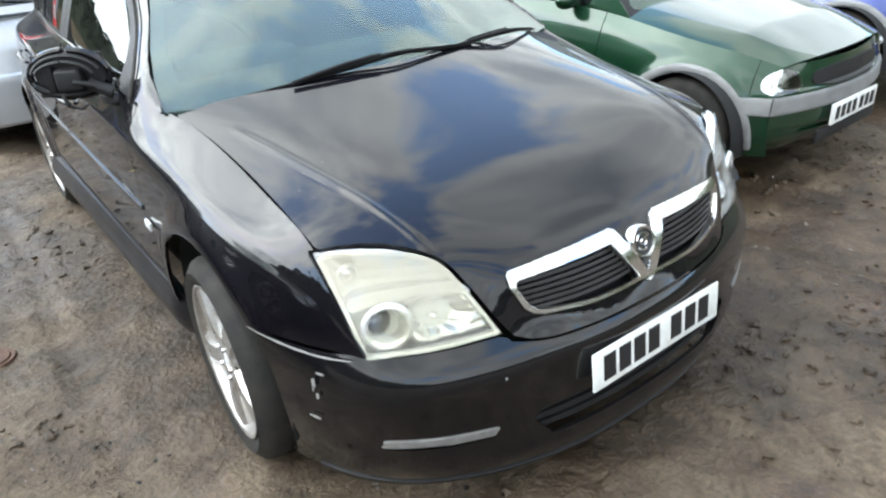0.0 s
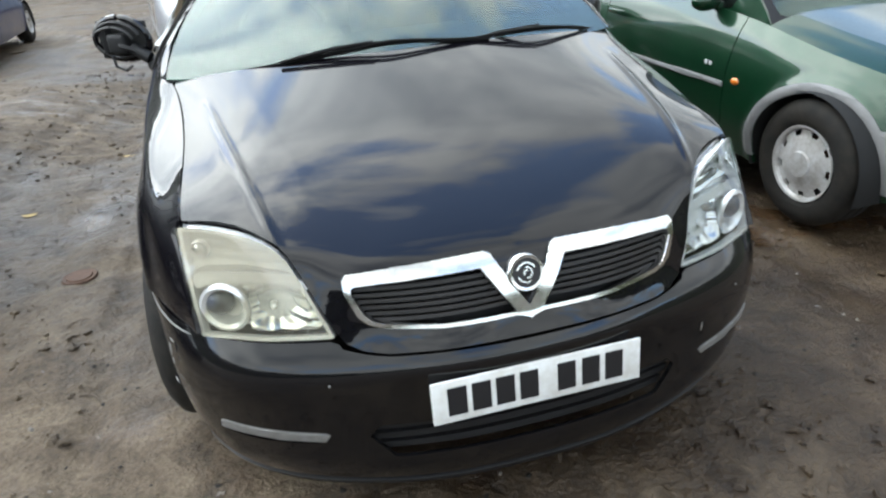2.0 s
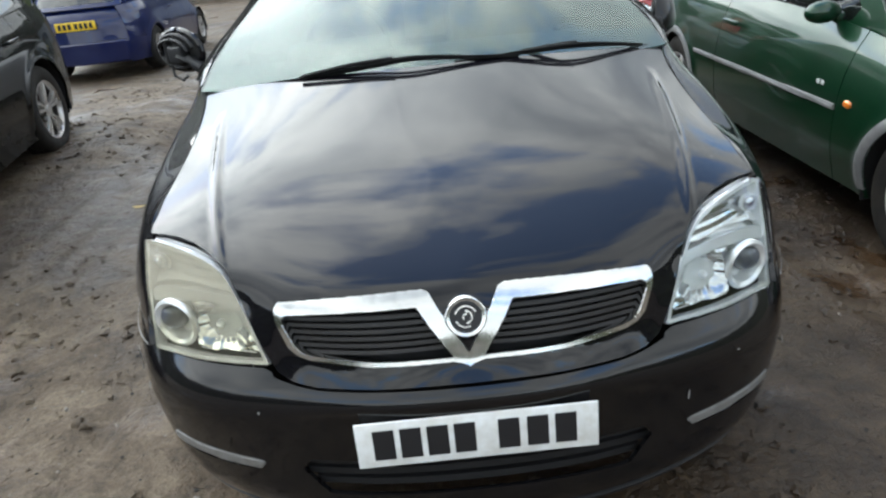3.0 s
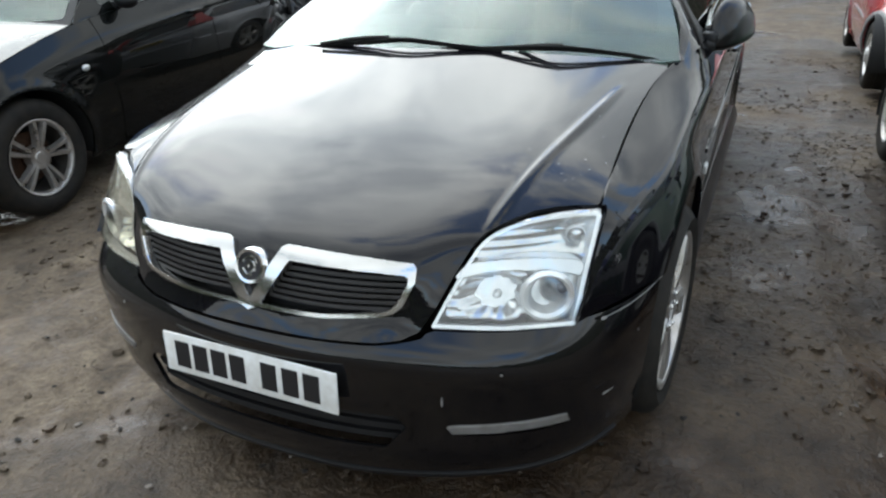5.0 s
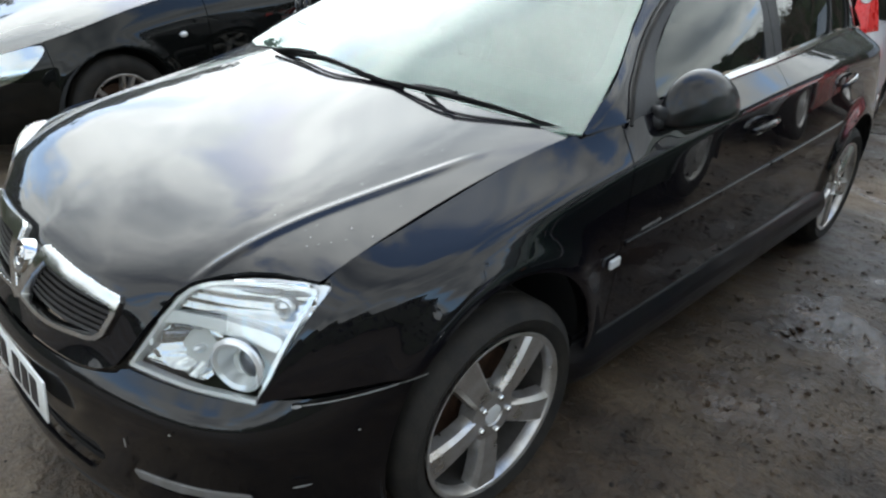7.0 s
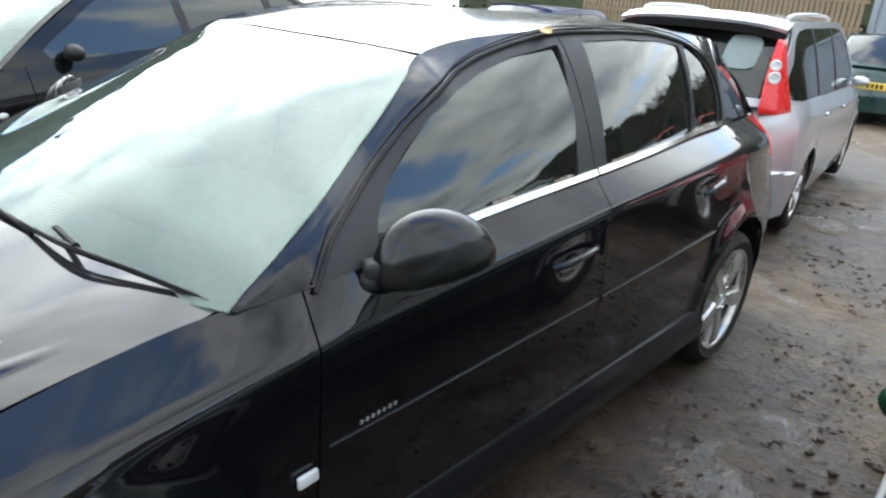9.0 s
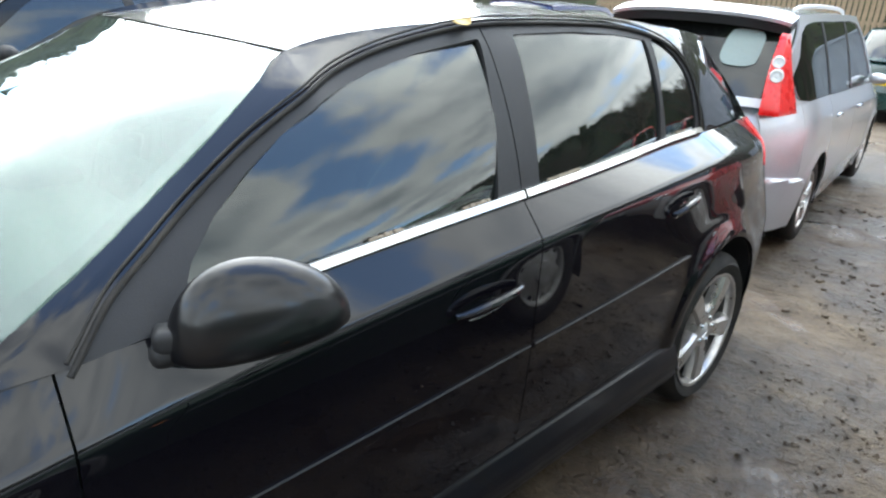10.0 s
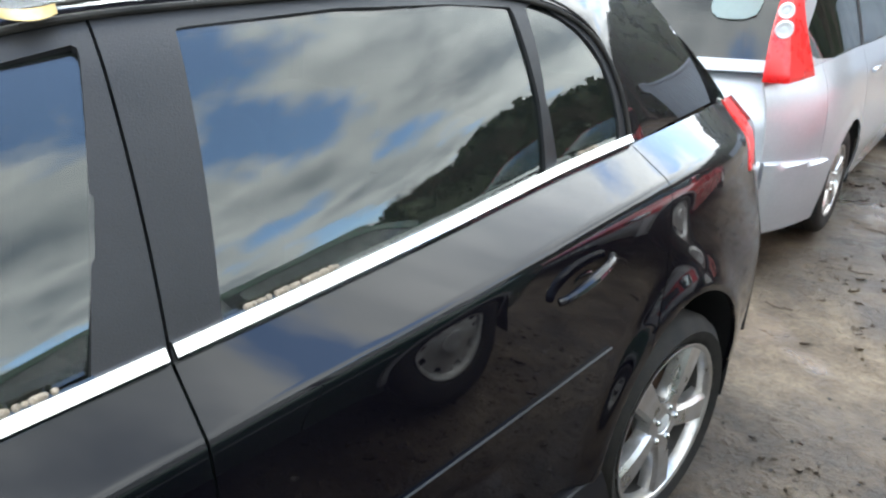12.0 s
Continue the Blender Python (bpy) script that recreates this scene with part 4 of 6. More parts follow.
for m in (lambda s: s, mirrored):
    part("roof_pillar", shell(m(clip(pillar, lambda v, uv: 3.664 - v[:, 1])), .02), BLACK, car)
    part("rear_pillar", shell(m(rear_pillar), .02), BLACK, car, "glossy black rear pillar")
    part("window_frame", shell(m(clip(frame_f, lambda v, uv: -inside(PANE_F, yz(v)))), .02, -.004), TRIM, car, "matt black window frame")
    fr = part("window_frame", shell(m(clip(clip(frame_r, lambda v, uv: -inside(PANE_R, yz(v))), lambda v, uv: -inside(PANE_Q, yz(v)))), .02, -.004), TRIM, car, "matt black window frame")
    part("side_window", shell(m(pane(clip(frame_f, lambda v, uv: inside(PANE_F, yz(v)) + .004), .36, .05)), .004, -.009), SIDEGLASS, car, "front door window that mirrors the sky")
    part("side_window", shell(m(pane(clip(frame_r, lambda v, uv: inside(PANE_R, yz(v)) + .004), .07)), .004, -.009), SIDEGLASS, car, "rear door window that mirrors the sky")
    part("quarter_window", shell(m(pane(clip(frame_r, lambda v, uv: inside(PANE_Q, yz(v)) + .004))), .004, -.009), SIDEGLASS, car)

SEAL = [p for p in outline([(1.411, .975), (1.489, 1.047), (1.581, 1.101), (1.703, 1.169), (1.824, 1.235), (1.946, 1.294), (2.075, 1.348), (2.25, 1.396), (2.50, 1.438), (2.75, 1.448), (3.03, 1.447), (3.22, 1.437), (3.40, 1.412), (3.53, 1.368), (3.605, 1.30), (3.642, 1.19), (3.650, 1.085)], 5, False)]
for m in (lambda s: s, mirrored):
    for lift, rad in ((0.0, .0055), (.018, .0030)):
        path = np.array([(float(green_fit([p])[0, 0]) + .001, p[0], p[1]) for p in SEAL]) + [-lift * .5, 0, lift]
        part("door_seal", m((*tube(path, rad, 8), None))[:2], RUBBER, car)

# windscreen, roof and tailgate: (x, level) gives (y, z)
PILLAR = [(1.262, .972), (1.368, 1.034), (1.515, 1.108), (1.695, 1.202), (1.815, 1.273), (1.905, 1.330), (1.991, 1.380)]
PX = [float(green_fit([p])[0, 0]) for p in PILLAR]
GLASS = [(0, 0, 1.05, .988), (.4, 0, 1.11, .975), (.62, 0, 1.185, .965), (0, 1, 1.50, 1.215), (.35, 1, 1.535, 1.208), (0, 2, 1.962, 1.388), (.27, 2, 1.972, 1.387), (0, 1.5, 1.73, 1.312), (.3, 1.5, 1.745, 1.308)]
GLASS += [(x, lv, *p) for x, p, lv in zip(PX, PILLAR, (0, .35, .78, 1.25, 1.58, 1.8, 2))]
GLASS += [(-p[0], *p[1:]) for p in GLASS if p[0]]
glass_fit = tps([(p[0], p[1] * .5) for p in GLASS], [p[2:] for p in GLASS], 1e-4)
GLASS_GRID = grid(lambda q: np.concatenate([q[:, :1], glass_fit(np.stack([q[:, 0], q[:, 1] * .5], -1))], -1), np.linspace(-.80, .80, 90), np.linspace(-.03, 2.0, 70))
GLASS_GRID = (softened(softened(GLASS_GRID[0].reshape(90, 70, 3), 4, 0), 4, 1).reshape(-1, 3), *GLASS_GRID[1:])
post = lambda q: np.interp(q[:, 0], [.90, *[p[1] for p in PILLAR], 1.45], [PX[0] + .03, *PX, PX[-1] - .10])[:, None]
screen = clip(GLASS_GRID, lambda v, uv: post(np.stack([v[:, 2], 0 * v[:, 2]], -1))[:, 0] - .004 - np.abs(v[:, 0]))
border = clip(screen, lambda v, uv: np.maximum(np.abs(v[:, 0]) - post(np.stack([v[:, 2], 0 * v[:, 2]], -1))[:, 0] + np.interp(v[:, 2], [.98, 1.10, 1.38], [.085, .045, .035]), np.maximum(.10 - uv[:, 1] * .32, uv[:, 1] - 1.96)))
ws = part("windscreen", shell(screen, .005, -.003), SCREEN, car, "dusty greenish windscreen full of sky")
ws.visible_shadow = False
part("windscreen_band", shell(border, .004, -.0095), TRIM, ws, "black printed glass border")
ROOF = [(0, 1.968, 1.391), (.27, 1.978, 1.390), (.525, 2.0, 1.382), (0, 2.4, 1.445), (.3, 2.4, 1.442), (.545, 2.35, 1.428), (0, 3.0, 1.470), (.35, 3.0, 1.466), (.57, 3.0, 1.447), (0, 3.6, 1.458), (.35, 3.6, 1.452), (.535, 3.6, 1.430), (0, 4.10, 1.418), (.3, 4.10, 1.412), (.45, 4.08, 1.396)]
ROOF += [(-p[0], *p[1:]) for p in ROOF if p[0]]
roof_fit = tps([p[:2] for p in ROOF], [p[2] for p in ROOF], 1e-4)
ROOF_GRID = grid(lambda q: np.concatenate([q, roof_fit(q)], -1), np.linspace(-.62, .62, 76), np.linspace(1.92, 4.16, 110))
UP_Y = np.array([1.991, 2.20, 2.60, 3.0, 3.4, 3.75, 4.08, 4.16])
UP_Z = np.array([1.380, 1.424, 1.456, 1.459, 1.447, 1.425, 1.396, 1.37])
rail_x = curve(*zip(UP_Y, green_fit(np.stack([UP_Y, UP_Z], -1))[:, 0]))
rail = lambda q: rail_x(q[:, 0])[:, None]
roof = clip(ROOF_GRID, lambda v, uv: rail(np.stack([v[:, 1], 0 * v[:, 1]], -1))[:, 0] - np.abs(v[:, 0]))
roof = clip(roof, lambda v, uv: v[:, 1] - (1.966 + .032 * (v[:, 0] / .52) ** 2) - .004)
part("roof", shell(roof, .02), ROOFBLACK, car, "dusty black roof")
part("headliner", shell((roof[0] - [0, 0, .03], roof[1]), .01), HEADLINER, car)
TG = [(0, 0, 4.68, .62), (.6, 0, 4.58, .62), (0, 1, 4.62, 1.0), (.55, 1, 4.48, 1.02), (0, 2, 4.17, 1.41), (.45, 2, 4.09, 1.396), (0, 1.5, 4.42, 1.23), (.5, 1.5, 4.30, 1.21), (.74, 0, 4.50, .62), (.62, 1, 4.42, 1.02)]
TG += [(-p[0], *p[1:]) for p in TG if p[0]]
tg_fit = tps([(p[0], p[1] * .4) for p in TG], [p[2:] for p in TG], 1e-4)
TG_GRID = grid(lambda q: np.concatenate([q[:, :1], tg_fit(np.stack([q[:, 0], q[:, 1] * .4], -1))], -1), np.linspace(-.74, .74, 60), np.linspace(0, 2, 50))
TG_GRID = clip(TG_GRID, lambda v, uv: np.interp(v[:, 2], [.5, 1.03, 1.2, 1.31, 1.39], [.73, .58, .515, .46, .38]) - np.abs(v[:, 0]))
flip = lambda s: (s[0], [tuple(reversed(f)) for f in s[1]])
part("tailgate", shell(flip(clip(TG_GRID, lambda v, uv: np.maximum(1.04 - v[:, 2], v[:, 2] - 1.37))), .015), BLACK, car)
part("rear_window", shell(flip(clip(clip(TG_GRID, lambda v, uv: v[:, 2] - 1.045), lambda v, uv: 1.365 - v[:, 2])), .005), PRIVACY, car)
RB = tps([(0, .25), (.6, .25), (-.6, .25), (0, .62), (.72, .62), (-.72, .62), (.72, .25), (-.72, .25), (0, .45), (.7, .45), (-.7, .45)], [4.70, 4.60, 4.60, 4.68, 4.48, 4.48, 4.52, 4.52, 4.72, 4.54, 4.54])
part("rear_bumper", shell(flip(grid(lambda q: np.stack([q[:, 0], RB(q)[:, 0], q[:, 1]], -1), np.linspace(-.74, .74, 40), np.linspace(.22, .62, 20))), .02), BLACK, car)

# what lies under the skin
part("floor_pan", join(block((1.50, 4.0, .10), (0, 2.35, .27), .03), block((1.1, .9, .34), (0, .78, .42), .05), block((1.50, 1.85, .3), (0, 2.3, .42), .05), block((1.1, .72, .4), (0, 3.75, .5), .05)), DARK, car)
part("cowl", shell(grid(lambda q: np.stack([q[:, 0], 1.0 + q[:, 1] + .23 * (q[:, 0] / .74) ** 2, .935 + 0 * q[:, 0] + .1 * q[:, 1]], -1), np.linspace(-.73, .73, 40), np.linspace(0, .22, 6)), .02), TRIM, car)
for hub in (HUB_F, HUB_R):
    for s in (1, -1):
        liner = revolve([(ARCH + .012, .86), (ARCH + .02, .80), (ARCH + .02, .52)], 48)
        liner = clip((liner[0], liner[1], liner[0][:, :2]), lambda v, uv: v[:, 2] + .12)
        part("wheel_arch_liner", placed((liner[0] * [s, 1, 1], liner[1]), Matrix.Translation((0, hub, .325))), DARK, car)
for s in (1, -1):
    for hub in (HUB_F, HUB_R):
        wheel(car, (s * (.770 + (.024 if hub < 2 else 0)), hub - (.015 if hub < 2 else 0), WHEEL_R - .024), s, WHEEL_R, RIM_R, .216, "five", .593 if hub < 2 else .70, radians(-3) if hub < 2 else 0)

def on_side(ys, zs):
    """x of the side at places along it."""
    lev = np.linspace(.5, 4, 90)
    out = []
    for y, z in zip(ys, zs):
        p = side_at(np.stack([np.full(90, y), lev], -1))
        out.append(np.interp(z, p[:, 2], p[:, 0]))
    return np.array(out)


def bar_along(path, high, thick, lean=0.0):
    """A low moulding along a line on the side, bevelled; lean tips it inwards."""
    up, outw = np.array([-lean, 0, 1.0]) / math.hypot(1, lean), np.array([1.0, 0, lean]) / math.hypot(1, lean)
    sec = [(-.5, -.3), (-.5, .5), (-.34, 1.0), (.34, 1.0), (.5, .5), (.5, -.3)]
    v = np.array([p + a * high * up + b * thick * outw for p in path for a, b in sec])
    n = len(path)
    f = [(i * 6 + k, i * 6 + (k + 1) % 6, (i + 1) * 6 + (k + 1) % 6, (i + 1) * 6 + k) for i in range(n - 1) for k in range(6)]
    return v, f + [(0, 1, 2, 3, 4, 5), tuple(reversed(range((n - 1) * 6, n * 6)))]


# sills, mouldings, chrome waist strips, handles, repeaters
SKIRT = [(.862, .366), (.887, .364), (.893, .356), (.911, .318), (.918, .296), (.919, .272), (.911, .236), (.894, .205), (.860, .196)]


def skirt_at(q):
    """A side skirt whose upper face leans back; it swells towards the rear wheel and tucks in at the front."""
    k = np.arange(len(SKIRT))
    x, z = (np.interp(q[:, 1], k, [p[i] for p in SKIRT]) for i in (0, 1))
    out = .006 * (q[:, 0] - 2.3) - .035 * np.clip((1.36 - q[:, 0]) / .12, 0, 1) ** 2
    return np.stack([x + np.where(q[:, 1] > 1.5, out, .3 * out), q[:, 0], z + .010 * (q[:, 0] - 2.3) / 1.1], -1)


for m in (lambda s: s, mirrored):
    sk = grid(skirt_at, np.linspace(1.24, 3.372, 70), np.linspace(0, 8, 41))
    sk = (sk[0], [tuple(reversed(f)) for f in sk[1]], sk[2])
    part("side_skirt", shell(m(sk), .03), SKIRTBLACK, car, "dusty black side skirt")
    line = lambda y: .635 + .0320 * (y - 1.41)
    for y0, y1 in ((1.41, 2.462), (2.482, 3.372)):
        ys = np.linspace(y0, y1, 60)
        xs = on_side(ys, line(ys))
        mo = part("door_moulding", m((*bar_along(np.stack([xs, ys, line(ys) + .004], -1), .016, .005), None))[:2], BLACK, car)
        part("bright_line", m((*bar_along(np.stack([xs + .004, ys, line(ys) + .0115], -1), .0026, .003), None))[:2], LINEGREY, mo)
    for y0, y1 in ((1.60, 2.472), (2.482, 3.648)):
        ys = np.linspace(y0, y1, 60)
        part("waist_strip", m((*bar_along(np.stack([belt_x(ys) - .004, ys, belt(ys) + .012], -1), .026, .012, lean=.62), None))[:2], CHROME, car, "chrome waist strip")
    for y0, y1, z0, z1 in ((2.160, 2.389, .858, .871), (3.170, 3.357, .897, .932)):
        ys = np.linspace(y0, y1, 14)
        zs = z0 + (z1 - z0) * (ys - y0) / (y1 - y0)
        base = np.stack([on_side(ys, zs), ys, zs], -1)
        bow = .011 + .020 * np.sin(np.linspace(0, math.pi, 14)) ** .6
        path = base + np.stack([bow, 0 * ys, .006 * np.sin(np.linspace(0, math.pi, 14))], -1)
        han = tube(path, .0085 + .003 * np.sin(np.linspace(0, math.pi, 14)), 10)
        h = part("door_handle", m((*han, None))[:2], BLACK, car)
        cup = placed(ball((.005, .048, .019), u=24, v=12), Matrix.Translation(tuple(base[6] + [-.003, 0, -.006])))
        part("handle_cup", m((*cup, None))[:2], BLACK, h)
        under = tube(base[3:11] + np.stack([np.full(8, .004), np.zeros(8), -.030 - .006 * np.sin(np.linspace(0, math.pi, 8))], -1), .002, 6)
        part("handle_edge", m((*under, None))[:2], GLOSSBLACK, h)
    rep = placed(block((.012, .052, .030), bevel=.006), Matrix.Translation((.905, 1.352, .598)) @ Matrix.Rotation(radians(4), 4, "X"))
    part("side_repeater", m((*rep, None))[:2], LAMPGREY, car, "small clear side indicator")
    bar = join(*[placed(block((.003, .009, .011), bevel=.002, segments=1), Matrix.Translation((.8995, 1.497 + .0165 * k, .665 + .0009 * k)) @ Matrix.Rotation(radians(-14), 4, "X")) for k in range(7)])
    part("trim_badge", m((*bar, None))[:2], SILVERTRIM, car, "small silver script badge as bars")

# the whole wing mirror, folded back a little
def mirror_shell(cx, cy, cz, turn, long=.143):
    """A mirror housing: a high dome over a split line, flatter below, blunt at the stalk."""
    v, f = ball((1, 1, 1), u=56, v=36)
    u, w, t = v[:, 0].copy(), v[:, 1].copy(), v[:, 2].copy()
    e = u * (1.12 - .12 * u * u)
    lean = 1.15 - .24 * u - .10 * u * u
    z = np.where(t > 0, t * .116 * lean, t * .029 * (1 - .40 * u)) + .012 * u
    y = np.where(w > 0, w * .022, w * .074 * (1 - .12 * u))
    lip = np.exp(-((t + .05) / .035) ** 2)
    z, y = z - .003 * lip, y * (1 - .035 * lip)
    return placed((np.stack([e * long, y, z], -1), f), Matrix.Translation((cx, cy, cz)) @ Matrix.Rotation(turn, 4, "Z"))


foot = placed(join(block((.050, .135, .046), bevel=.020, segments=3), placed(block((.036, .090, .040), bevel=.016, segments=3), Matrix.Translation((-.006, -.006, -.024)))), Matrix.Translation((.856, 1.588, .968)) @ Matrix.Rotation(radians(-8), 4, "Z"))
arm = placed(block((.062, .050, .042), bevel=.013, segments=3), Matrix.Translation((.858, 1.560, .992)) @ Matrix.Rotation(radians(62), 4, "Z"))
mir = part("wing_mirror", join(foot, arm), TRIM, car, "black wing mirror, folded back")
part("mirror_cap", mirror_shell(.902, 1.690, .980, radians(70), .150), CAPBLACK, mir, "glossy black mirror shell")
part("mirror_glass", placed(block((.19, .006, .070), bevel=.003), Matrix.Translation((.885, 1.700, 1.003)) @ Matrix.Rotation(radians(70), 4, "Z")), REFLECTOR, mir)

# the broken one: an open shell with its innards showing
bro = part("broken_wing_mirror", mirrored((*join(foot, tube([(.86, 1.54, .995), (.885, 1.55, 1.01), (.915, 1.57, 1.03)], [.024, .020, .018], 12)), None))[:2], TRIM, car, "broken wing mirror without cap, black innards showing")
tilt = Matrix.Translation((-.960, 1.625, 1.052)) @ Matrix.Rotation(radians(-38), 4, "Z")
oval = lambda a, b, y, n=44, a0=0.0, a1=2 * math.pi: [(a * math.cos(g), y, b * math.sin(g) * (1 if math.sin(g) > 0 else .85)) for g in np.linspace(a0, a1, n)]
part("mirror_rim", placed(tube(oval(.130, .080, .012), .011, 8, True), tilt), BLACK, bro)
part("mirror_frame", placed(join(tube(oval(.112, .066, -.012, 30, .3, 2.9), .007, 6), tube(oval(.095, .050, -.030, 30, .2, 2.7), .006, 6), tube(oval(.115, .068, -.004, 26, 3.5, 6.0), .007, 6)), tilt), TRIM, bro)
part("mirror_plate", placed(block((.235, .010, .135), bevel=.004), tilt @ Matrix.Translation((0, .020, 0))), DARK, bro)
part("mirror_motor", placed(join(block((.085, .045, .07), (.01, -.012, -.008), .012, 3), block((.03, .03, .09), (-.055, -.006, 0), .008, 2)), tilt), TRIM, bro)
part("mirror_bracket", placed(join(tube([(.03, -.035, -.012), (.07, -.035, -.02), (.10, -.02, -.035)], .009, 8), tube([(-.02, -.03, -.05), (-.01, -.035, -.085), (.03, -.03, -.10), (.05, -.02, -.085)], .006, 6)), tilt), TRIM, bro)

# wipers on the cowl
for ends in (((.735, 1.232, .972), (.60, 1.165, 1.000), (.46, 1.105, 1.016), (.30, 1.080, 1.018), (.06, 1.072, 1.008)), ((-.56, 1.165, .982), (-.40, 1.110, 1.000), (-.20, 1.072, 1.022), (-.06, 1.058, 1.034), (.12, 1.062, 1.022), (.27, 1.078, 1.010))):
    line_w = outline(ends, 6, False) + [0, .020, -.012]
    k = len(line_w)
    hump = np.exp(-(((np.arange(k) - k * .5) / (k * .2)) ** 2))
    w = part("wiper", tube(line_w, .0045, 6), WIPERBLACK, car, "black windscreen wiper")
    part("wiper_spine", tube(line_w + np.stack([0 * hump, -.003 - .004 * hump, .006 + .004 * hump], -1), .003 + .003 * hump, 6), WIPERBLACK, w)
    mid_w = line_w[k // 2]
    part("wiper_arm", tube(outline([mid_w + [0, -.005, .016], mid_w + [-.14, .012, .004], mid_w + [-.30, .035, -.022]], 6, False), .007, 8), WIPERBLACK, w)

# the inside, dim behind the glass
part("dashboard", join(placed(block((1.36, .42, .16), bevel=.05, segments=4), Matrix.Translation((0, 1.62, .89))), placed(block((.42, .2, .09), bevel=.04, segments=3), Matrix.Translation((-.36, 1.70, .98)))), DASH, car)
part("steering_wheel", placed(join(tube([(.185 * math.cos(a), .185 * math.sin(a), 0) for a in np.linspace(0, 2 * math.pi, 40)], .015, 8, True), block((.34, .05, .03), bevel=.01), ball((.07, .07, .03))), Matrix.Translation((-.36, 1.98, .96)) @ Matrix.Rotation(radians(66), 4, "X")), DASH, car)
for xc in (-.37, .37):
    for yc, s in ((2.35, 1.0), (3.15, .95)):
        st = part("seat", join(placed(block((.50, .50, .16), bevel=.06, segments=4), Matrix.Translation((xc, yc, .52))), placed(block((.48, .15, .62), bevel=.06, segments=4), Matrix.Translation((xc, yc + .30, .80)) @ Matrix.Rotation(radians(-16), 4, "X"))), SEAT, car, "dark cloth seat")
        part("headrest", placed(block((.26, .10, .17), bevel=.04, segments=4), Matrix.Translation((xc, yc + .42, 1.17)) @ Matrix.Rotation(radians(-10), 4, "X")), SEAT, st)
part("rear_view_mirror", placed(block((.22, .03, .06), bevel=.014), Matrix.Translation((0, 1.92, 1.31))), TRIM, car)
part("window_patch", placed(block((.06, .002, .045), bevel=0), Matrix.Translation((-.635, 1.30, 1.010)) @ Matrix.Rotation(radians(-62), 4, "X") @ Matrix.Rotation(radians(-8), 4, "Z")), material("faded_paper", (.72, .42, .33), .8, 0, .2, 60.0), ws, "faded paper sticker")


# ---- the other parked cars, one builder with their own measures ----
def other_car(name, label, c, paint, at, group="parked cars"):
    """A car with its nose at y = 0 and its tail at +y."""
    root = thing(name, label, "car", group, at)
    L, W, hubs, r, rim = c["long"], c["half"], c["hubs"], c["tyre"], c["rim"]
    zb, top, hood = np.array(c["belt"]), c["roof"], c["hood"]
    nf = c.get("fine", 1.0)
    nose, tailr, bow = c.get("nose", .36), c.get("tail", .25), c.get("bow", .10)

    def smooth(xs, ys, q):
        f = tps([(x, 0) for x in xs] + [(np.mean(xs), 1.0)], list(ys) + [np.mean(ys)], 1e-4)
        return f(np.stack([q, 0 * q], -1))[:, 0]

    half = lambda y: W * (1 - nose * np.clip(1 - y / .85, 0, 1) ** 2.2 - tailr * np.clip(1 - (L - y) / .8, 0, 1) ** 2.4)
    belt_z = lambda y: smooth(zb[:, 0], zb[:, 1], y)

    steps = c.get("section", ([0, .25, .5, .72, .86, 1.0], [.945, .99, 1.0, .99, .965, c.get("tumble", .91)]))
    bend = tps([(a, 0) for a in steps[0]] + [(.5, 1.0)], list(steps[1]) + [.97], 1e-4)
    shape = lambda w: bend(np.stack([w, 0 * w], -1))[:, 0]

    def side_fn(q):
        y, w = q[:, 0], q[:, 1]
        b = belt_z(y)
        z = .20 + (b - .20) * w
        x = half(y) * shape(w)
        for h in hubs:
            d = np.hypot(y - h, z - r)
            x = x + .014 * np.exp(-(((d - r - .055) / .03) ** 2))
        return np.stack([x, y, z], -1)

    side = grid(side_fn, np.linspace(0, L, int(150 * nf)), np.linspace(0, 1, int(34 * nf)))
    arch = r + c.get("arch_gap", .045)
    side = clip(side, lambda v, uv: np.minimum(np.hypot(v[:, 1] - hubs[0], v[:, 2] - r), np.hypot(v[:, 1] - hubs[1], v[:, 2] - r)) - arch)
    seams = c["doors"]
    bounds = [0, c["bump"][0], *seams, L - c["bump"][1], L]
    names = ["bumper_side", "front_wing"] + ["door"] * (len(seams) - 1) + ["rear_quarter", "bumper_side"]
    g = .003
    lampz = c.get("side_lamp")
    for m in (lambda s: s, mirrored):
        for k, nm in enumerate(names):
            lo, hi = bounds[k], bounds[k + 1]
            if nm == "bumper_side":
                p = clip(side, lambda v, uv: np.minimum(v[:, 1] - lo, hi - v[:, 1]) if lo else hi - v[:, 1])
                p2 = clip(p, lambda v, uv: c["bumpz"] - v[:, 2])
                p3 = clip(p, lambda v, uv: v[:, 2] - c["bumpz"] - g)
                mat2 = c.get("bumper", paint)
                if len(p2[1]):
                    part("bumper_corner", shell(m(p2), .01), mat2, root)
                if len(p3[1]):
                    if lo and lampz is not None:
                        lampf = clip(p3, lambda v, uv: inside(lampz, v[:, [1, 2]]))
                        p3 = clip(p3, lambda v, uv: -inside(lampz, v[:, [1, 2]]))
                        part("tail_lamp", shell(m(lampf), .02, .006, .003), REDLENS, root, "red tail lamp")
                    part("front_wing" if not lo else "rear_quarter", shell(m(p3), .01), paint, root)
                continue
            p = clip(side, lambda v, uv: np.minimum(v[:, 1] - lo - g, hi - g - v[:, 1]))
            if lampz is not None and nm == "rear_quarter":
                lampf = clip(p, lambda v, uv: inside(lampz, v[:, [1, 2]]))
                p = clip(p, lambda v, uv: -inside(lampz, v[:, [1, 2]]))
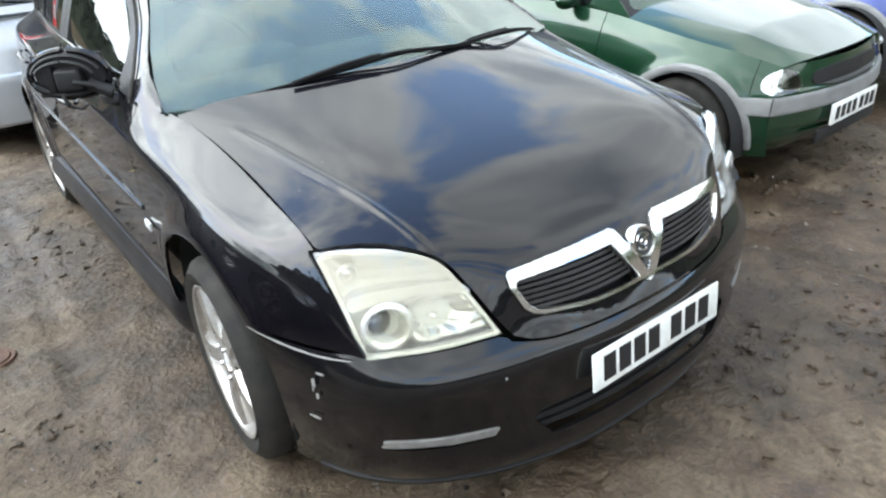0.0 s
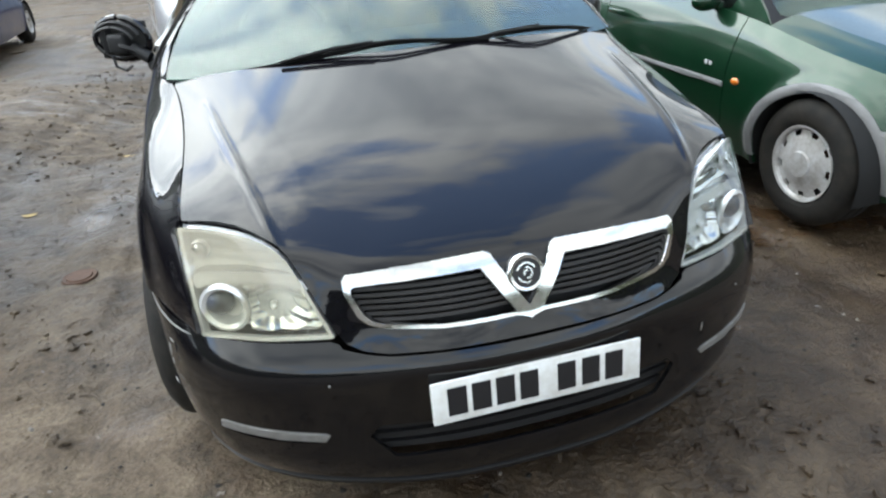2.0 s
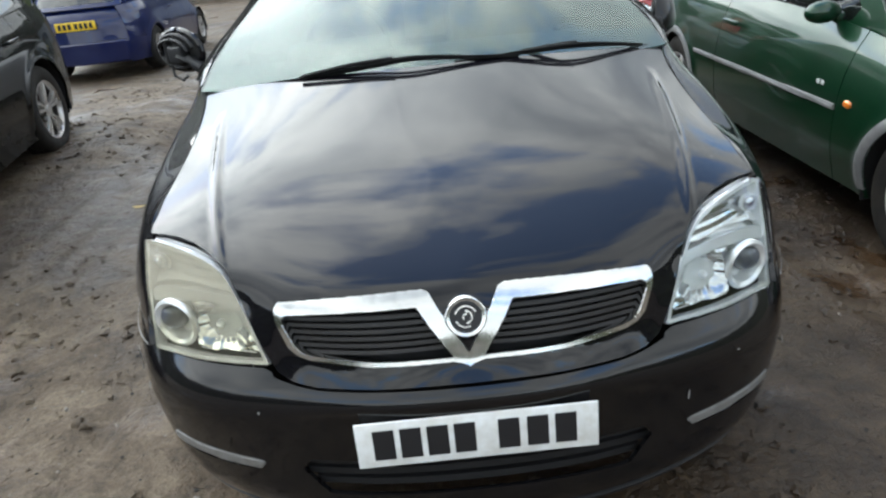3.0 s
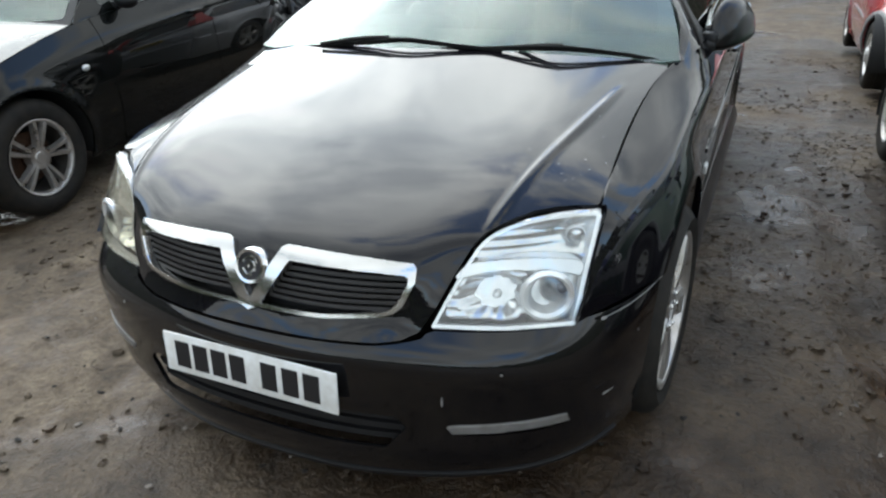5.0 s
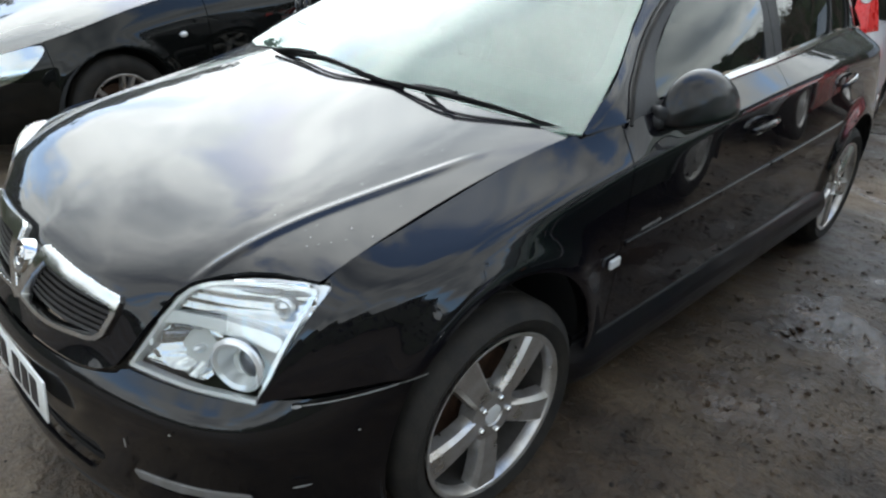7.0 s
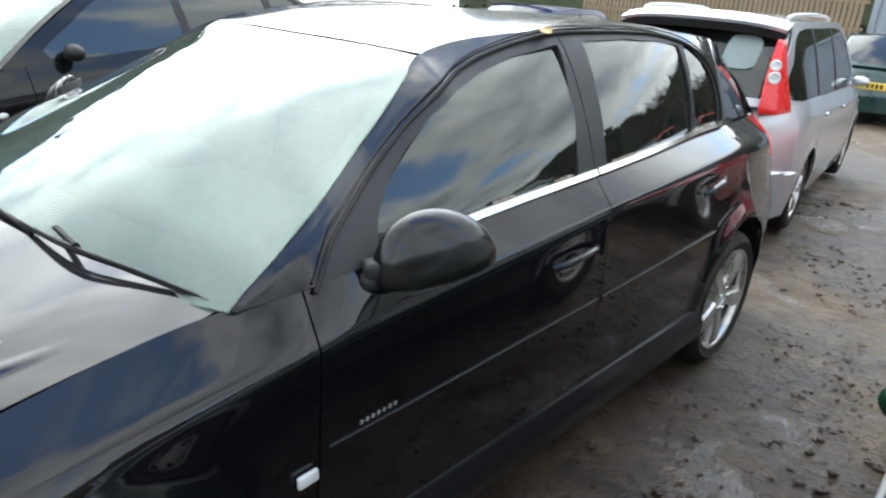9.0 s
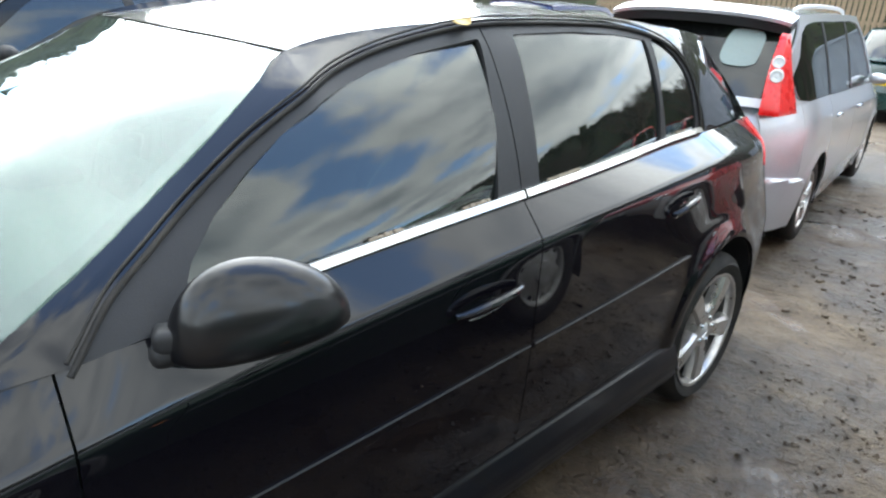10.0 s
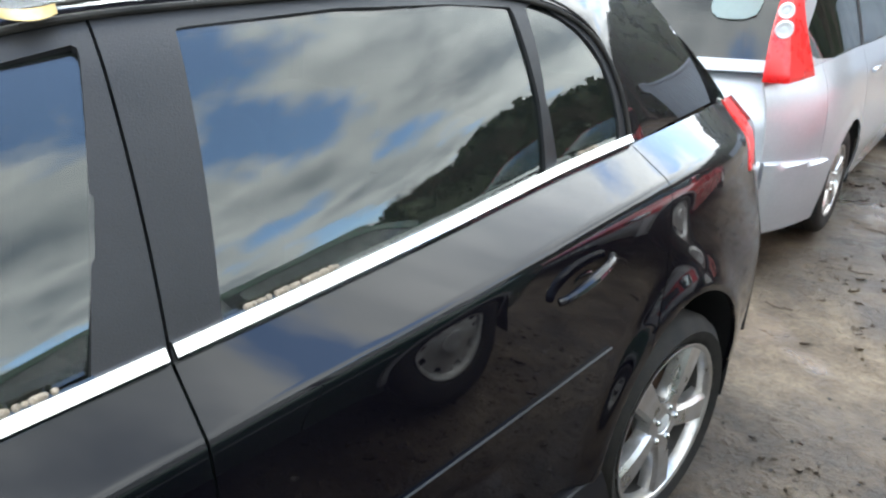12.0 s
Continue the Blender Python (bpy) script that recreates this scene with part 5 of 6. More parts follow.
                if len(lampf[1]):
                    part("tail_lamp", shell(m(lampf), .02, .006, .003), REDLENS, root, "red tail lamp")
            pp = part(nm, shell(m(p), .012), paint, root)
            if nm == "door":
                zc = float(belt_z(np.array([hi - .15]))[0]) - .14
                hv = placed(block((.025, .17, .028), bevel=.010), Matrix.Translation((half(np.array([hi - .15]))[0] * .985 + .012, hi - .16, zc)))
                part("door_handle", m((*hv, None))[:2], c.get("handle", paint), pp)
            if c.get("strip") and nm in ("door", "rear_quarter"):
                st = clip(clip(side, lambda v, uv: .013 - np.abs(v[:, 2] - c["strip"])), lambda v, uv: np.minimum(v[:, 1] - lo - .008, min(hi, hubs[1] - arch - .02) - v[:, 1]))
                if len(st[1]):
                    part("side_moulding", shell(m(st), .012, .012, .004), GREYPL, pp, "grey rubbing strip")
        if c.get("wing_lamp") is not None:
            wl_ = clip(side, lambda v, uv: inside(c["wing_lamp"], v[:, [1, 2]]))
            hl = part("headlamp", shell(m(wl_), .004, .012), LENSCLEAR, root, "clear headlamp wrapped round the corner")
            part("lamp_back", shell(m(wl_), .01, .004), REFLECTOR, hl)
            part("lamp_bowl", m((*placed(revolve([(.05 * c.get("bowl_size", 1), -.01), (.045 * c.get("bowl_size", 1), .006), (.02 * c.get("bowl_size", 1), -.02), (0, -.025)], 24), Matrix.Translation((float(half(np.array([c.get("bowl_y", .12)]))[0]) + .002, c.get("bowl_y", .12), c.get("bowl", .63)))), None))[:2], LAMPBRIGHT, hl)
        if c.get("repeater"):
            ry, rz = c["repeater"]
            part("side_repeater", m((*placed(ball((.012, .028, .018), u=20, v=12), Matrix.Translation((float(half(np.array([ry]))[0]) * .998, ry, rz))), None))[:2], c.get("repeater_lens", ORANGE), root, c.get("repeater_label", "orange side indicator"))
        if c.get("script"):
            ry, rz = c["script"]
            part("trim_badge", m((*join(*[block((.004, .022, .020), (float(half(np.array([ry]))[0]) * .999, ry + .034 * k, rz), .002, 1) for k in range(2)]), None))[:2], LAMPGREY, root, "small silver badge as bars")
        if c.get("arch_trim"):
            for h in hubs:
                ring = clip(side, lambda v, uv: np.minimum(arch + .042 - np.hypot(v[:, 1] - h, v[:, 2] - r), v[:, 2] - .24))
                part("arch_trim", shell(m(ring), .02, .012, .004), GREYPL, root, "faded grey wheel arch trim")
        for h in hubs:
            lin = revolve([(arch + .01, .98), (arch + .015, .9), (arch + .015, .6)], 36)
            lin = clip((lin[0] * [W, 1, 1], lin[1], lin[0][:, :2]), lambda v, uv: v[:, 2] + .10)
            part("wheel_arch_liner", m((*placed(lin, Matrix.Translation((0, h, r))), None))[:2], DARK, root)
    for s in (1, -1):
        for h in hubs:
            wheel(root, (s * (W - .125), h, r), s, r, rim, .20, c["wheels"], .2 + h)

    # nose: (x, z) gives y
    hf = float(half(np.array([0.0]))[0])
    z_top = float(belt_z(np.array([0.0]))[0])

    def nose_y(x, z):
        return -bow * (1 - (x / hf) ** 2) + .05 * np.clip((z - c["bumpz"]) / .3, 0, 1) ** 1.5 + c.get("tuck", .02) * np.clip((.34 - z) / .14, 0, 1) ** 2 - .02 * (np.abs(z - c["bumpz"] + .06) < .09) * (1 - (x / hf) ** 4)

    face = grid(lambda q: np.stack([q[:, 0] * hf * shape((q[:, 1] - .2) / (z_top - .2)), nose_y(q[:, 0] * hf, q[:, 1]), q[:, 1]], -1), np.linspace(-1, 1, 50), np.linspace(.20, z_top, 40))
    lampf = c.get("lamp")
    ex = lambda v: np.stack([np.abs(v[:, 0]), v[:, 2]], -1)
    low = clip(face, lambda v, uv: c["bumpz"] - v[:, 2])
    high = clip(face, lambda v, uv: v[:, 2] - c["bumpz"] - .003)
    if lampf is not None:
        high = clip(high, lambda v, uv: -inside(lampf, ex(v)) - .001)
        low = clip(low, lambda v, uv: -inside(lampf, ex(v)) - .001)
        for s in (1, -1):
            lz = clip(clip(face, lambda v, uv: inside(lampf, ex(v))), lambda v, uv: s * v[:, 0])
            if len(lz[1]):
                h = part("headlamp", shell(lz, .006, .004), LENSCLEAR, root, "clear glass headlamp")
                part("lamp_back", shell((lz[0] + [0, .05, 0], lz[1]), .01), REFLECTOR, h)
    part("front_bumper", shell(low, .015, .006), c.get("bumper", paint), root)
    part("nose_panel", shell(high, .012), paint, root)
    if c.get("grille") is not None:
        gp = clip(face, lambda v, uv: inside(c["grille"], ex(v)))
        part("grille", shell(gp, .02, .008), TRIM, root, "black slatted grille")
    if c.get("band"):
        bd = clip(face, lambda v, uv: np.minimum(v[:, 2] - c["band"][0], c["band"][1] - v[:, 2]))
        part("bumper_strip", shell(bd, .02, .016, .004), GREYPL, root, "faded grey bumper strip")
        for m in (lambda s: s, mirrored):
            bs = clip(clip(side, lambda v, uv: np.minimum(v[:, 2] - c["band"][0], c["band"][1] - v[:, 2])), lambda v, uv: np.minimum(hubs[0] - v[:, 1], np.hypot(v[:, 1] - hubs[0], v[:, 2] - r) - arch - .036))
            part("bumper_strip", shell(m(bs), .02, .016, .004), GREYPL, root, "faded grey bumper strip")
    pz = c.get("plate", .38)
    py = float(nose_y(np.array([0.0]), np.array([pz]))[0])
    pl = part("number_plate", block((.52, .012, .111), (0, py - .022, pz), .003), PLATEWHITE, root, "white front number plate")
    for k in range(7):
        part("plate_bar", block((.042, .004, .07), (-.20 + .064 * k + (.02 if k > 3 else 0), py - .029, pz), .002, 1), INK, pl)
    part("lower_grille", block((hf * 1.1, .02, .07), (0, py + .004, .27), .008), DARK, root)

    # bonnet
    cy = c["cowl"]
    edge = lambda y: half(y) * c.get("tumble", .91)
    crown = c.get("crown", 2.6)
    hood_fn = lambda q: np.stack([q[:, 0] * edge(q[:, 1]), q[:, 1] + (.05 - bow) * (1 - (q[:, 0]) ** 2) * np.clip(1 - q[:, 1] / .3, 0, 1), belt_z(q[:, 1]) + hood * (1 - np.abs(q[:, 0]) ** crown) * np.clip(.25 + q[:, 1] / .35, 0, 1)], -1)
    hd = grid(hood_fn, np.linspace(-1, 1, 40), np.linspace(0, cy + .02, 44))
    if c.get("shut"):
        # the bonnet lies between the tops of the wings, which take in the lamps
        line_ = lambda uv: c["shut"] + .10 * np.clip(uv[:, 1] / cy, 0, 1) - .16 * np.clip(1 - uv[:, 1] / .16, 0, 1) ** 2 - np.abs(uv[:, 0])
        part("bonnet", shell(clip(hd, lambda v, uv: line_(uv) - .004), .012), c.get("bonnet", paint), root)
        for s in (1, -1):
            part("wing_top", shell(clip(clip(hd, lambda v, uv: .004 - line_(uv)), lambda v, uv: s * v[:, 0]), .012), paint, root)
    else:
        part("bonnet", shell(clip(hd, lambda v, uv: .985 - np.abs(uv[:, 0])), .012), c.get("bonnet", paint), root)

    # greenhouse
    (yf, yr, yt), zr, wr = top["y"], top["z"], top["half"]
    zc, zt = float(belt_z(np.array([cy]))[0]), float(belt_z(np.array([yt]))[0])

    def cab_x(y, z):
        b = belt_z(y)
        t = np.clip((z - b) / (zr - b), 0, 1.2)
        e = edge(y)
        return e + (wr - e) * (.80 * t + .20 * t**3)

    cab = grid(lambda q: np.stack([cab_x(q[:, 0], q[:, 1]), q[:, 0], q[:, 1]], -1), np.linspace(cy - .05, min(L, yt + .05), int(120 * nf)), np.linspace(min(zc, zt) - .02, zr + .01, int(40 * nf)))
    up = outline([(cy, zc), ((cy + yf) / 2 - .02, (zc + zr) / 2 + .015), (yf - .06, zr - .03), (yf + .08, zr), ((yf + yr) / 2, zr + .008), (yr, zr - .005), (yr + .05, zr - .05), ((yr + yt) / 2 + .09, (zr + zt) / 2), (yt, zt), (yt - .1, zt - .1), (cy, zc - .1)], 4)
    ii = .055
    dl = outline([(cy + .30, zc + .045), ((cy + yf) / 2 + .10, (zc + zr) / 2 + .0), (yf + .05, zr - ii - .01), ((yf + yr) / 2, zr - ii + .01), (yr - .10, zr - ii - .01), ((yr + yt) / 2 - .06, (zr + zt) / 2 + .03), (yt - .20, zt + .05), ((cy + yt) / 2, .5 * (zc + zt) + .035)], 3)
    sidez = clip(cab, lambda v, uv: np.minimum(inside(up, v[:, [1, 2]]), v[:, 2] - belt_z(v[:, 1]) - .001))
    posts = c["posts"]
    for m in (lambda s: s, mirrored):
        part("roof_pillar", shell(m(clip(sidez, lambda v, uv: -inside(dl, v[:, [1, 2]]))), .015), paint, root)
        win = clip(sidez, lambda v, uv: inside(dl, v[:, [1, 2]]))
        b2 = [0, *posts, 99]
        for lo, hi in zip(b2, b2[1:]):
            w1 = clip(win, lambda v, uv: np.minimum(v[:, 1] - lo - .03, hi - .03 - v[:, 1]))
            if len(w1[1]):
                part("side_window", shell(m(w1), .005, -.006), c.get("glass", SIDEGLASS), root)
        for pst in posts:
            w1 = clip(win, lambda v, uv: .032 - np.abs(v[:, 1] - pst))
            part("window_post", shell(m(w1), .012, -.003), TRIM, root)
        if c.get("rails"):
            ys = np.linspace(yf + .3, yr - .1, 16)
            part("roof_rail", m((*tube(np.stack([0 * ys + wr - .06, ys, zr + .035 * np.sin(np.linspace(0, math.pi, 16)) ** .4 + .02], -1), .014, 8), None))[:2], LAMPGREY, root, "silver roof rail")
        mz = zc + .08
        mi = part("wing_mirror", m((*placed(join(ball((.085, .050, .050), (.085, 0, 0)), block((.06, .05, .05), (.0, 0, -.03), .015)), Matrix.Translation((edge(np.array([cy + .32]))[0] - .01, cy + .40, mz))), None))[:2], c.get("mirror", paint), root)

    def lid(y0, z0, y1, z1, bow, wa, wb_):
        return grid(lambda q: np.stack([q[:, 0] * (wa + (wb_ - wa) * q[:, 1]), y0 + (y1 - y0) * q[:, 1] - bow * (1 - q[:, 0] ** 2), z0 + (z1 - z0) * q[:, 1] + .03 * np.sin(math.pi * q[:, 1]) + .03 * (1 - q[:, 0] ** 2) * q[:, 1]], -1), np.linspace(-1, 1, 30), np.linspace(0, 1, 24))

    ec, et = float(edge(np.array([cy]))[0]), float(edge(np.array([yt]))[0])
    wsn = lid(cy, zc, yf - .02, zr - .01, .16, ec - .01, wr - .005)
    part("windscreen", shell(clip(wsn, lambda v, uv: np.minimum(.94 - np.abs(uv[:, 0]), np.minimum(uv[:, 1] - .05, .97 - uv[:, 1]))), .006), c.get("screen", SCREEN), root)
    part("screen_frame", shell(clip(wsn, lambda v, uv: -np.minimum(.94 - np.abs(uv[:, 0]), np.minimum(uv[:, 1] - .05, .97 - uv[:, 1]))), .012), TRIM, root)
    back = lid(yt, zt, yr + .01, zr - .01, -.10, et - .01, wr - .005)
    back = (back[0], [tuple(reversed(f)) for f in back[1]], back[2])
    inn = lambda v, uv: np.minimum(.90 - np.abs(uv[:, 0]), np.minimum(uv[:, 1] - .08, .93 - uv[:, 1]))
    part("rear_window", shell(clip(back, inn), .006), c.get("rear_glass", PRIVACY), root, "dark rear window")
    part("tailgate_frame", shell(clip(back, lambda v, uv: -inn(v, uv)), .015), c.get("tail_frame", paint), root)
    rf = grid(lambda q: np.stack([q[:, 0] * (wr - .002), yf - .04 + (yr - yf + .08) * q[:, 1] + (-.14 * (1 - q[:, 1]) + .08 * q[:, 1]) * (1 - q[:, 0] ** 2), zr + .035 * (1 - np.abs(q[:, 0]) ** 2.5) + .01 * np.sin(math.pi * q[:, 1]) - .005], -1), np.linspace(-1, 1, 40), np.linspace(0, 1, 50))
    part("roof", shell(rf, .02), paint, root)
    if c.get("spoiler"):
        sp = grid(lambda q: np.stack([q[:, 0] * (wr + .01), yr - .02 + .27 * q[:, 1] * (1 - .25 * np.abs(q[:, 0]) ** 3) + .06 * (1 - q[:, 0] ** 2), zr + .020 + .02 * (1 - q[:, 0] ** 2) - .045 * q[:, 1] ** 1.6 - .03 * np.abs(q[:, 0]) ** 4], -1), np.linspace(-1, 1, 30), np.linspace(0, 1, 10))
        spo = part("rear_spoiler", shell(sp, .030, .004, .006), paint, root, "silver roof spoiler")
        part("spoiler_underside", shell((sp[0] - [0, .012, .034], sp[1]), .05), TRIM, spo)
        part("rear_wiper", tube([(.02, L - .02, zt + .10), (.25, L - .06, zt + .13), (.42, L - .10, zt + .16)], .008, 6), TRIM, root)
        # pale rounded patch just outside the rear glass
        part("window_patch", shell((clip(back, lambda v, uv: 1 - ((uv[:, 0] + .52 + .1 * uv[:, 1]) / .19) ** 4 - ((uv[:, 1] - .55) / .20) ** 4)[0] + [0, .012, .004], clip(back, lambda v, uv: 1 - ((uv[:, 0] + .52 + .1 * uv[:, 1]) / .19) ** 4 - ((uv[:, 1] - .55) / .20) ** 4)[1]), .002), PALEPATCH, root, "pale rounded patch on the rear window")
        for m in (lambda s: s, mirrored):
            bc = clip(side, lambda v, uv: np.minimum(v[:, 1] - hubs[1] - arch - .03, .60 - .10 * (L - v[:, 1]) - v[:, 2]))
            part("bumper_wrap", shell(m(bc), .05, .040, .020), paint, root, "silver bumper corner")
    if c.get("tall_lamp"):
        for m in (lambda s: s, mirrored):
            def lamp_at(q):
                t, w = q[:, 1], q[:, 0]
                z = .99 + .47 * t
                wide = .345 - .275 * t ** 1.1
                yc = L + .015 - .035 * t - .20 * t ** 2.2
                xc = np.interp(z, [.96, 1.08, 1.48], [W * .80, W * .775, W * .665])
                a = (w - .42) * 1.7
                return np.stack([xc + .02 + wide * .62 * np.where(w > .42, (w - .42) * .35, (w - .42) * 1.2), yc - wide * np.where(w > .42, (w - .42) * 1.45, .12 * (.42 - w) * -1), z], -1)
            lg = grid(lamp_at, np.linspace(0, 1, 22), np.linspace(0, 1, 26))
            lg = (lg[0], [tuple(reversed(f)) for f in lg[1]], lg[2])
            tl = part("tail_lamp", shell(m(lg), .05, .012, .006), REDLENS, root, "tall red tail lamp")
            for t, rr in ((.50, .040), (.665, .036)):
                p0 = lamp_at(np.array([[.34, t]]))[0]
                rg = placed(revolve([(0, .012), (rr * .45, .010), (rr * .55, .018), (rr * .9, .020), (rr, .012), (rr, -.01)], 28), Matrix.Translation(tuple(p0 + [0, .020, 0])) @ Matrix.Rotation(radians(76), 4, "Z"))
                part("round_lens", m((*rg, None))[:2], LAMPGREY, tl, "clear round lamp lens")
    # tail
    ht = float(half(np.array([L]))[0])
    bt = grid(lambda q: np.stack([-q[:, 0] * ht * np.interp(q[:, 1], [.2, .35, zt - .15, zt], [.95, .99, .99, c.get("tumble", .91)]), L + .10 * (1 - q[:, 0] ** 2) - .06 * np.clip((q[:, 1] - c["bumpz"]) / .4, 0, 1) - (L - yt - .0) * np.clip((q[:, 1] - zt + .25) / .25, 0, 1) ** 2, q[:, 1]], -1), np.linspace(-1, 1, 44), np.linspace(.22, zt, 36))
    part("rear_bumper", shell(clip(bt, lambda v, uv: c["bumpz"] + (.05 if c.get("spoiler") else 0) - v[:, 2]), .05, .055 if c.get("spoiler") else .012, .015), c.get("bumper", paint), root)
    tg = part("tailgate", shell(clip(bt, lambda v, uv: v[:, 2] - c["bumpz"] - .003), .015), paint, root)
    rp = part("number_plate", block((.52, .012, .111), (0, L + .105, c.get("rear_plate", .72)), .003), PLATEYELLOW, root, "yellow rear number plate")
    for k in range(7):
        part("plate_bar", block((.042, .004, .07), (-.20 + .064 * k + (.02 if k > 3 else 0), L + .113, c.get("rear_plate", .72)), .002, 1), INK, rp)
    part("floor_pan", join(block((W * 1.6, L - .5, .12), (0, L / 2, .28), .03), block((W * 1.1, hubs[0] * 1.4, .32), (0, hubs[0], .48), .05), block((W * 1.45, hubs[1] - hubs[0] - .8, .3), (0, (hubs[0] + hubs[1]) / 2, .45), .05)), DARK, root)
    part("dashboard", block((W * 1.5, .4, .15), (0, cy + .45, zc - .08), .05), DASH, root)
    for xc in (-.36, .36):
        for yc in c["seats"]:
            part("seat", join(block((.48, .14, .62), (xc, yc + .28, .80), .05), block((.48, .5, .16), (xc, yc, .55), .05), block((.25, .09, .16), (xc, yc + .33, 1.20), .035)), SEAT, root)
    return root


small = dict(long=3.53, half=.804, hubs=(.42, 2.863), tyre=.292, rim=.178, arch_gap=.026, section=([0, .22, .48, .64, .78, .90, 1.0], [.945, .99, 1.0, .988, .958, .918, .87]), belt=[(0, .655), (.15, .70), (.5, .775), (.85, .845), (1.3, .89), (2.3, .92), (3.1, .94), (3.53, .92)], roof=dict(y=(1.58, 2.95, 3.42), z=1.39, half=.53), hood=.075, cowl=.82, bump=(.10, .3), bumpz=.50, bow=.11, nose=.23,
             doors=(.98, 2.22), posts=(2.25,), wheels="trim", strip=.545, arch_trim=True, band=(.425, .512), crown=3.6, shut=.70, tuck=.09, bowl=.585, bowl_y=.025, bowl_size=.55, lamp=outline([(.425, .550), (.46, .530), (.55, .524), (.72, .524), (.72, .644), (.60, .650), (.50, .640), (.44, .605)], 2), wing_lamp=outline([(-.05, .526), (.02, .530), (.055, .548), (.066, .580), (.055, .612), (.02, .636), (-.05, .646)], 3), grille=outline([(0, .526), (.25, .528), (.345, .545), (.355, .585), (.29, .612), (0, .618)], 2), plate=.375, seats=(1.55, 2.35), mirror=GREENP, tumble=.87)
other_car("small_hatchback_car", "metallic green small hatchback with faded bonnet and grey plastic trims", dict(small, bonnet=FADED, repeater=(.90, .575), script=(1.10, .63)), GREENP, pose(2.605, .90, -.053, 1.0, 0, 1.8))

saloon = dict(long=4.52, half=.908, hubs=(.77, 3.53), tyre=.325, rim=.215, belt=[(0, .66), (.35, .74), (.8, .86), (1.3, .95), (1.8, .98), (3.0, 1.01), (3.9, 1.02), (4.52, .98)], roof=dict(y=(2.05, 3.3, 3.95), z=1.40, half=.58), hood=.05, cowl=1.28, bump=(.42, .4), bumpz=.56,
              doors=(1.42, 2.5, 3.42), posts=(2.53, 3.30), wheels="twin", lamp=outline([(.42, .60), (.60, .595), (.72, .62), (.74, .68), (.62, .715), (.44, .70), (.40, .65)], 3), grille=outline([(.03, .57), (.22, .575), (.26, .66), (.20, .70), (.05, .70)], 2), seats=(2.25, 3.0), mirror=TRIM, wing_lamp=outline([(.0, .545), (.12, .535), (.24, .575), (.34, .645), (.42, .735), (.30, .738), (.12, .715), (.0, .69)], 3), repeater=(1.22, .72), repeater_lens=LAMPGREY, repeater_label="clear side indicator", tail_frame=BMWP)
other_car("saloon_car", "dark saloon car with double-spoke alloy wheels, parked alongside", saloon, BMWP, pose(-3.37, .585, -.10, 3.4, 0, 6))

mpv = dict(long=4.50, half=.872, hubs=(.88, 3.63), tyre=.315, rim=.21, belt=[(0, .70), (.35, .82), (.8, .93), (1.1, .98), (1.6, 1.0), (3.0, 1.03), (3.9, 1.05), (4.5, 1.0)], roof=dict(y=(1.75, 4.0, 4.36), z=1.58, half=.60), hood=.05, cowl=1.0, bump=(.42, .4), bumpz=.55,
           doors=(1.3, 2.35, 3.35), posts=(2.38, 3.32), wheels="five", tall_lamp=True, seats=(2.2, 3.0), rails=True, spoiler=True, rear_plate=.80)
other_car("people_carrier", "silver people carrier with tall red tail lamps, parked nose away", mpv, SILVERP, pose(-.93, 10.00, -.085, 0, 0, 187.0))

blue = dict(small, mirror=BLUEP)
other_car("small_hatchback_car", "bright blue small hatchback with grey wheel arch trims", blue, BLUEP, pose(4.57, 1.01, 0, 0, 0, 0))
other_car("small_hatchback_car", "dark blue small hatchback showing its yellow rear plate", dict(small, mirror=NAVYP, arch_trim=False, band=None, strip=None, wheels="twin"), NAVYP, pose(-4.63, 12.1, -.03, 0, 0, 182))
other_car("small_hatchback_car", "red small hatchback with pale grey bumpers", dict(small, mirror=REDP, bumper=GREYBUMP, band=None, fine=.7), REDP, pose(2.60, 5.70, -.05, 0, 0, 0))
other_car("small_hatchback_car", "dark teal hatchback far off with a yellow rear plate", dict(small, mirror=DKGREENP, arch_trim=False, band=None, strip=None, fine=.6, rear_plate=.64), DKGREENP, pose(-1.08, 17.2, -.08, 0, 0, 184))


# ---- ground ----
def spread(lo, hi, step, far, n):
    a = np.arange(lo, hi + 1e-6, step)
    g = np.geomspace(step * 2, far, n)
    return np.concatenate([lo - g[::-1], a, hi + g])


gx, gy = spread(-4.0, 3.6, .035, 900, 26), spread(-2.3, 8.5, .035, 900, 26)


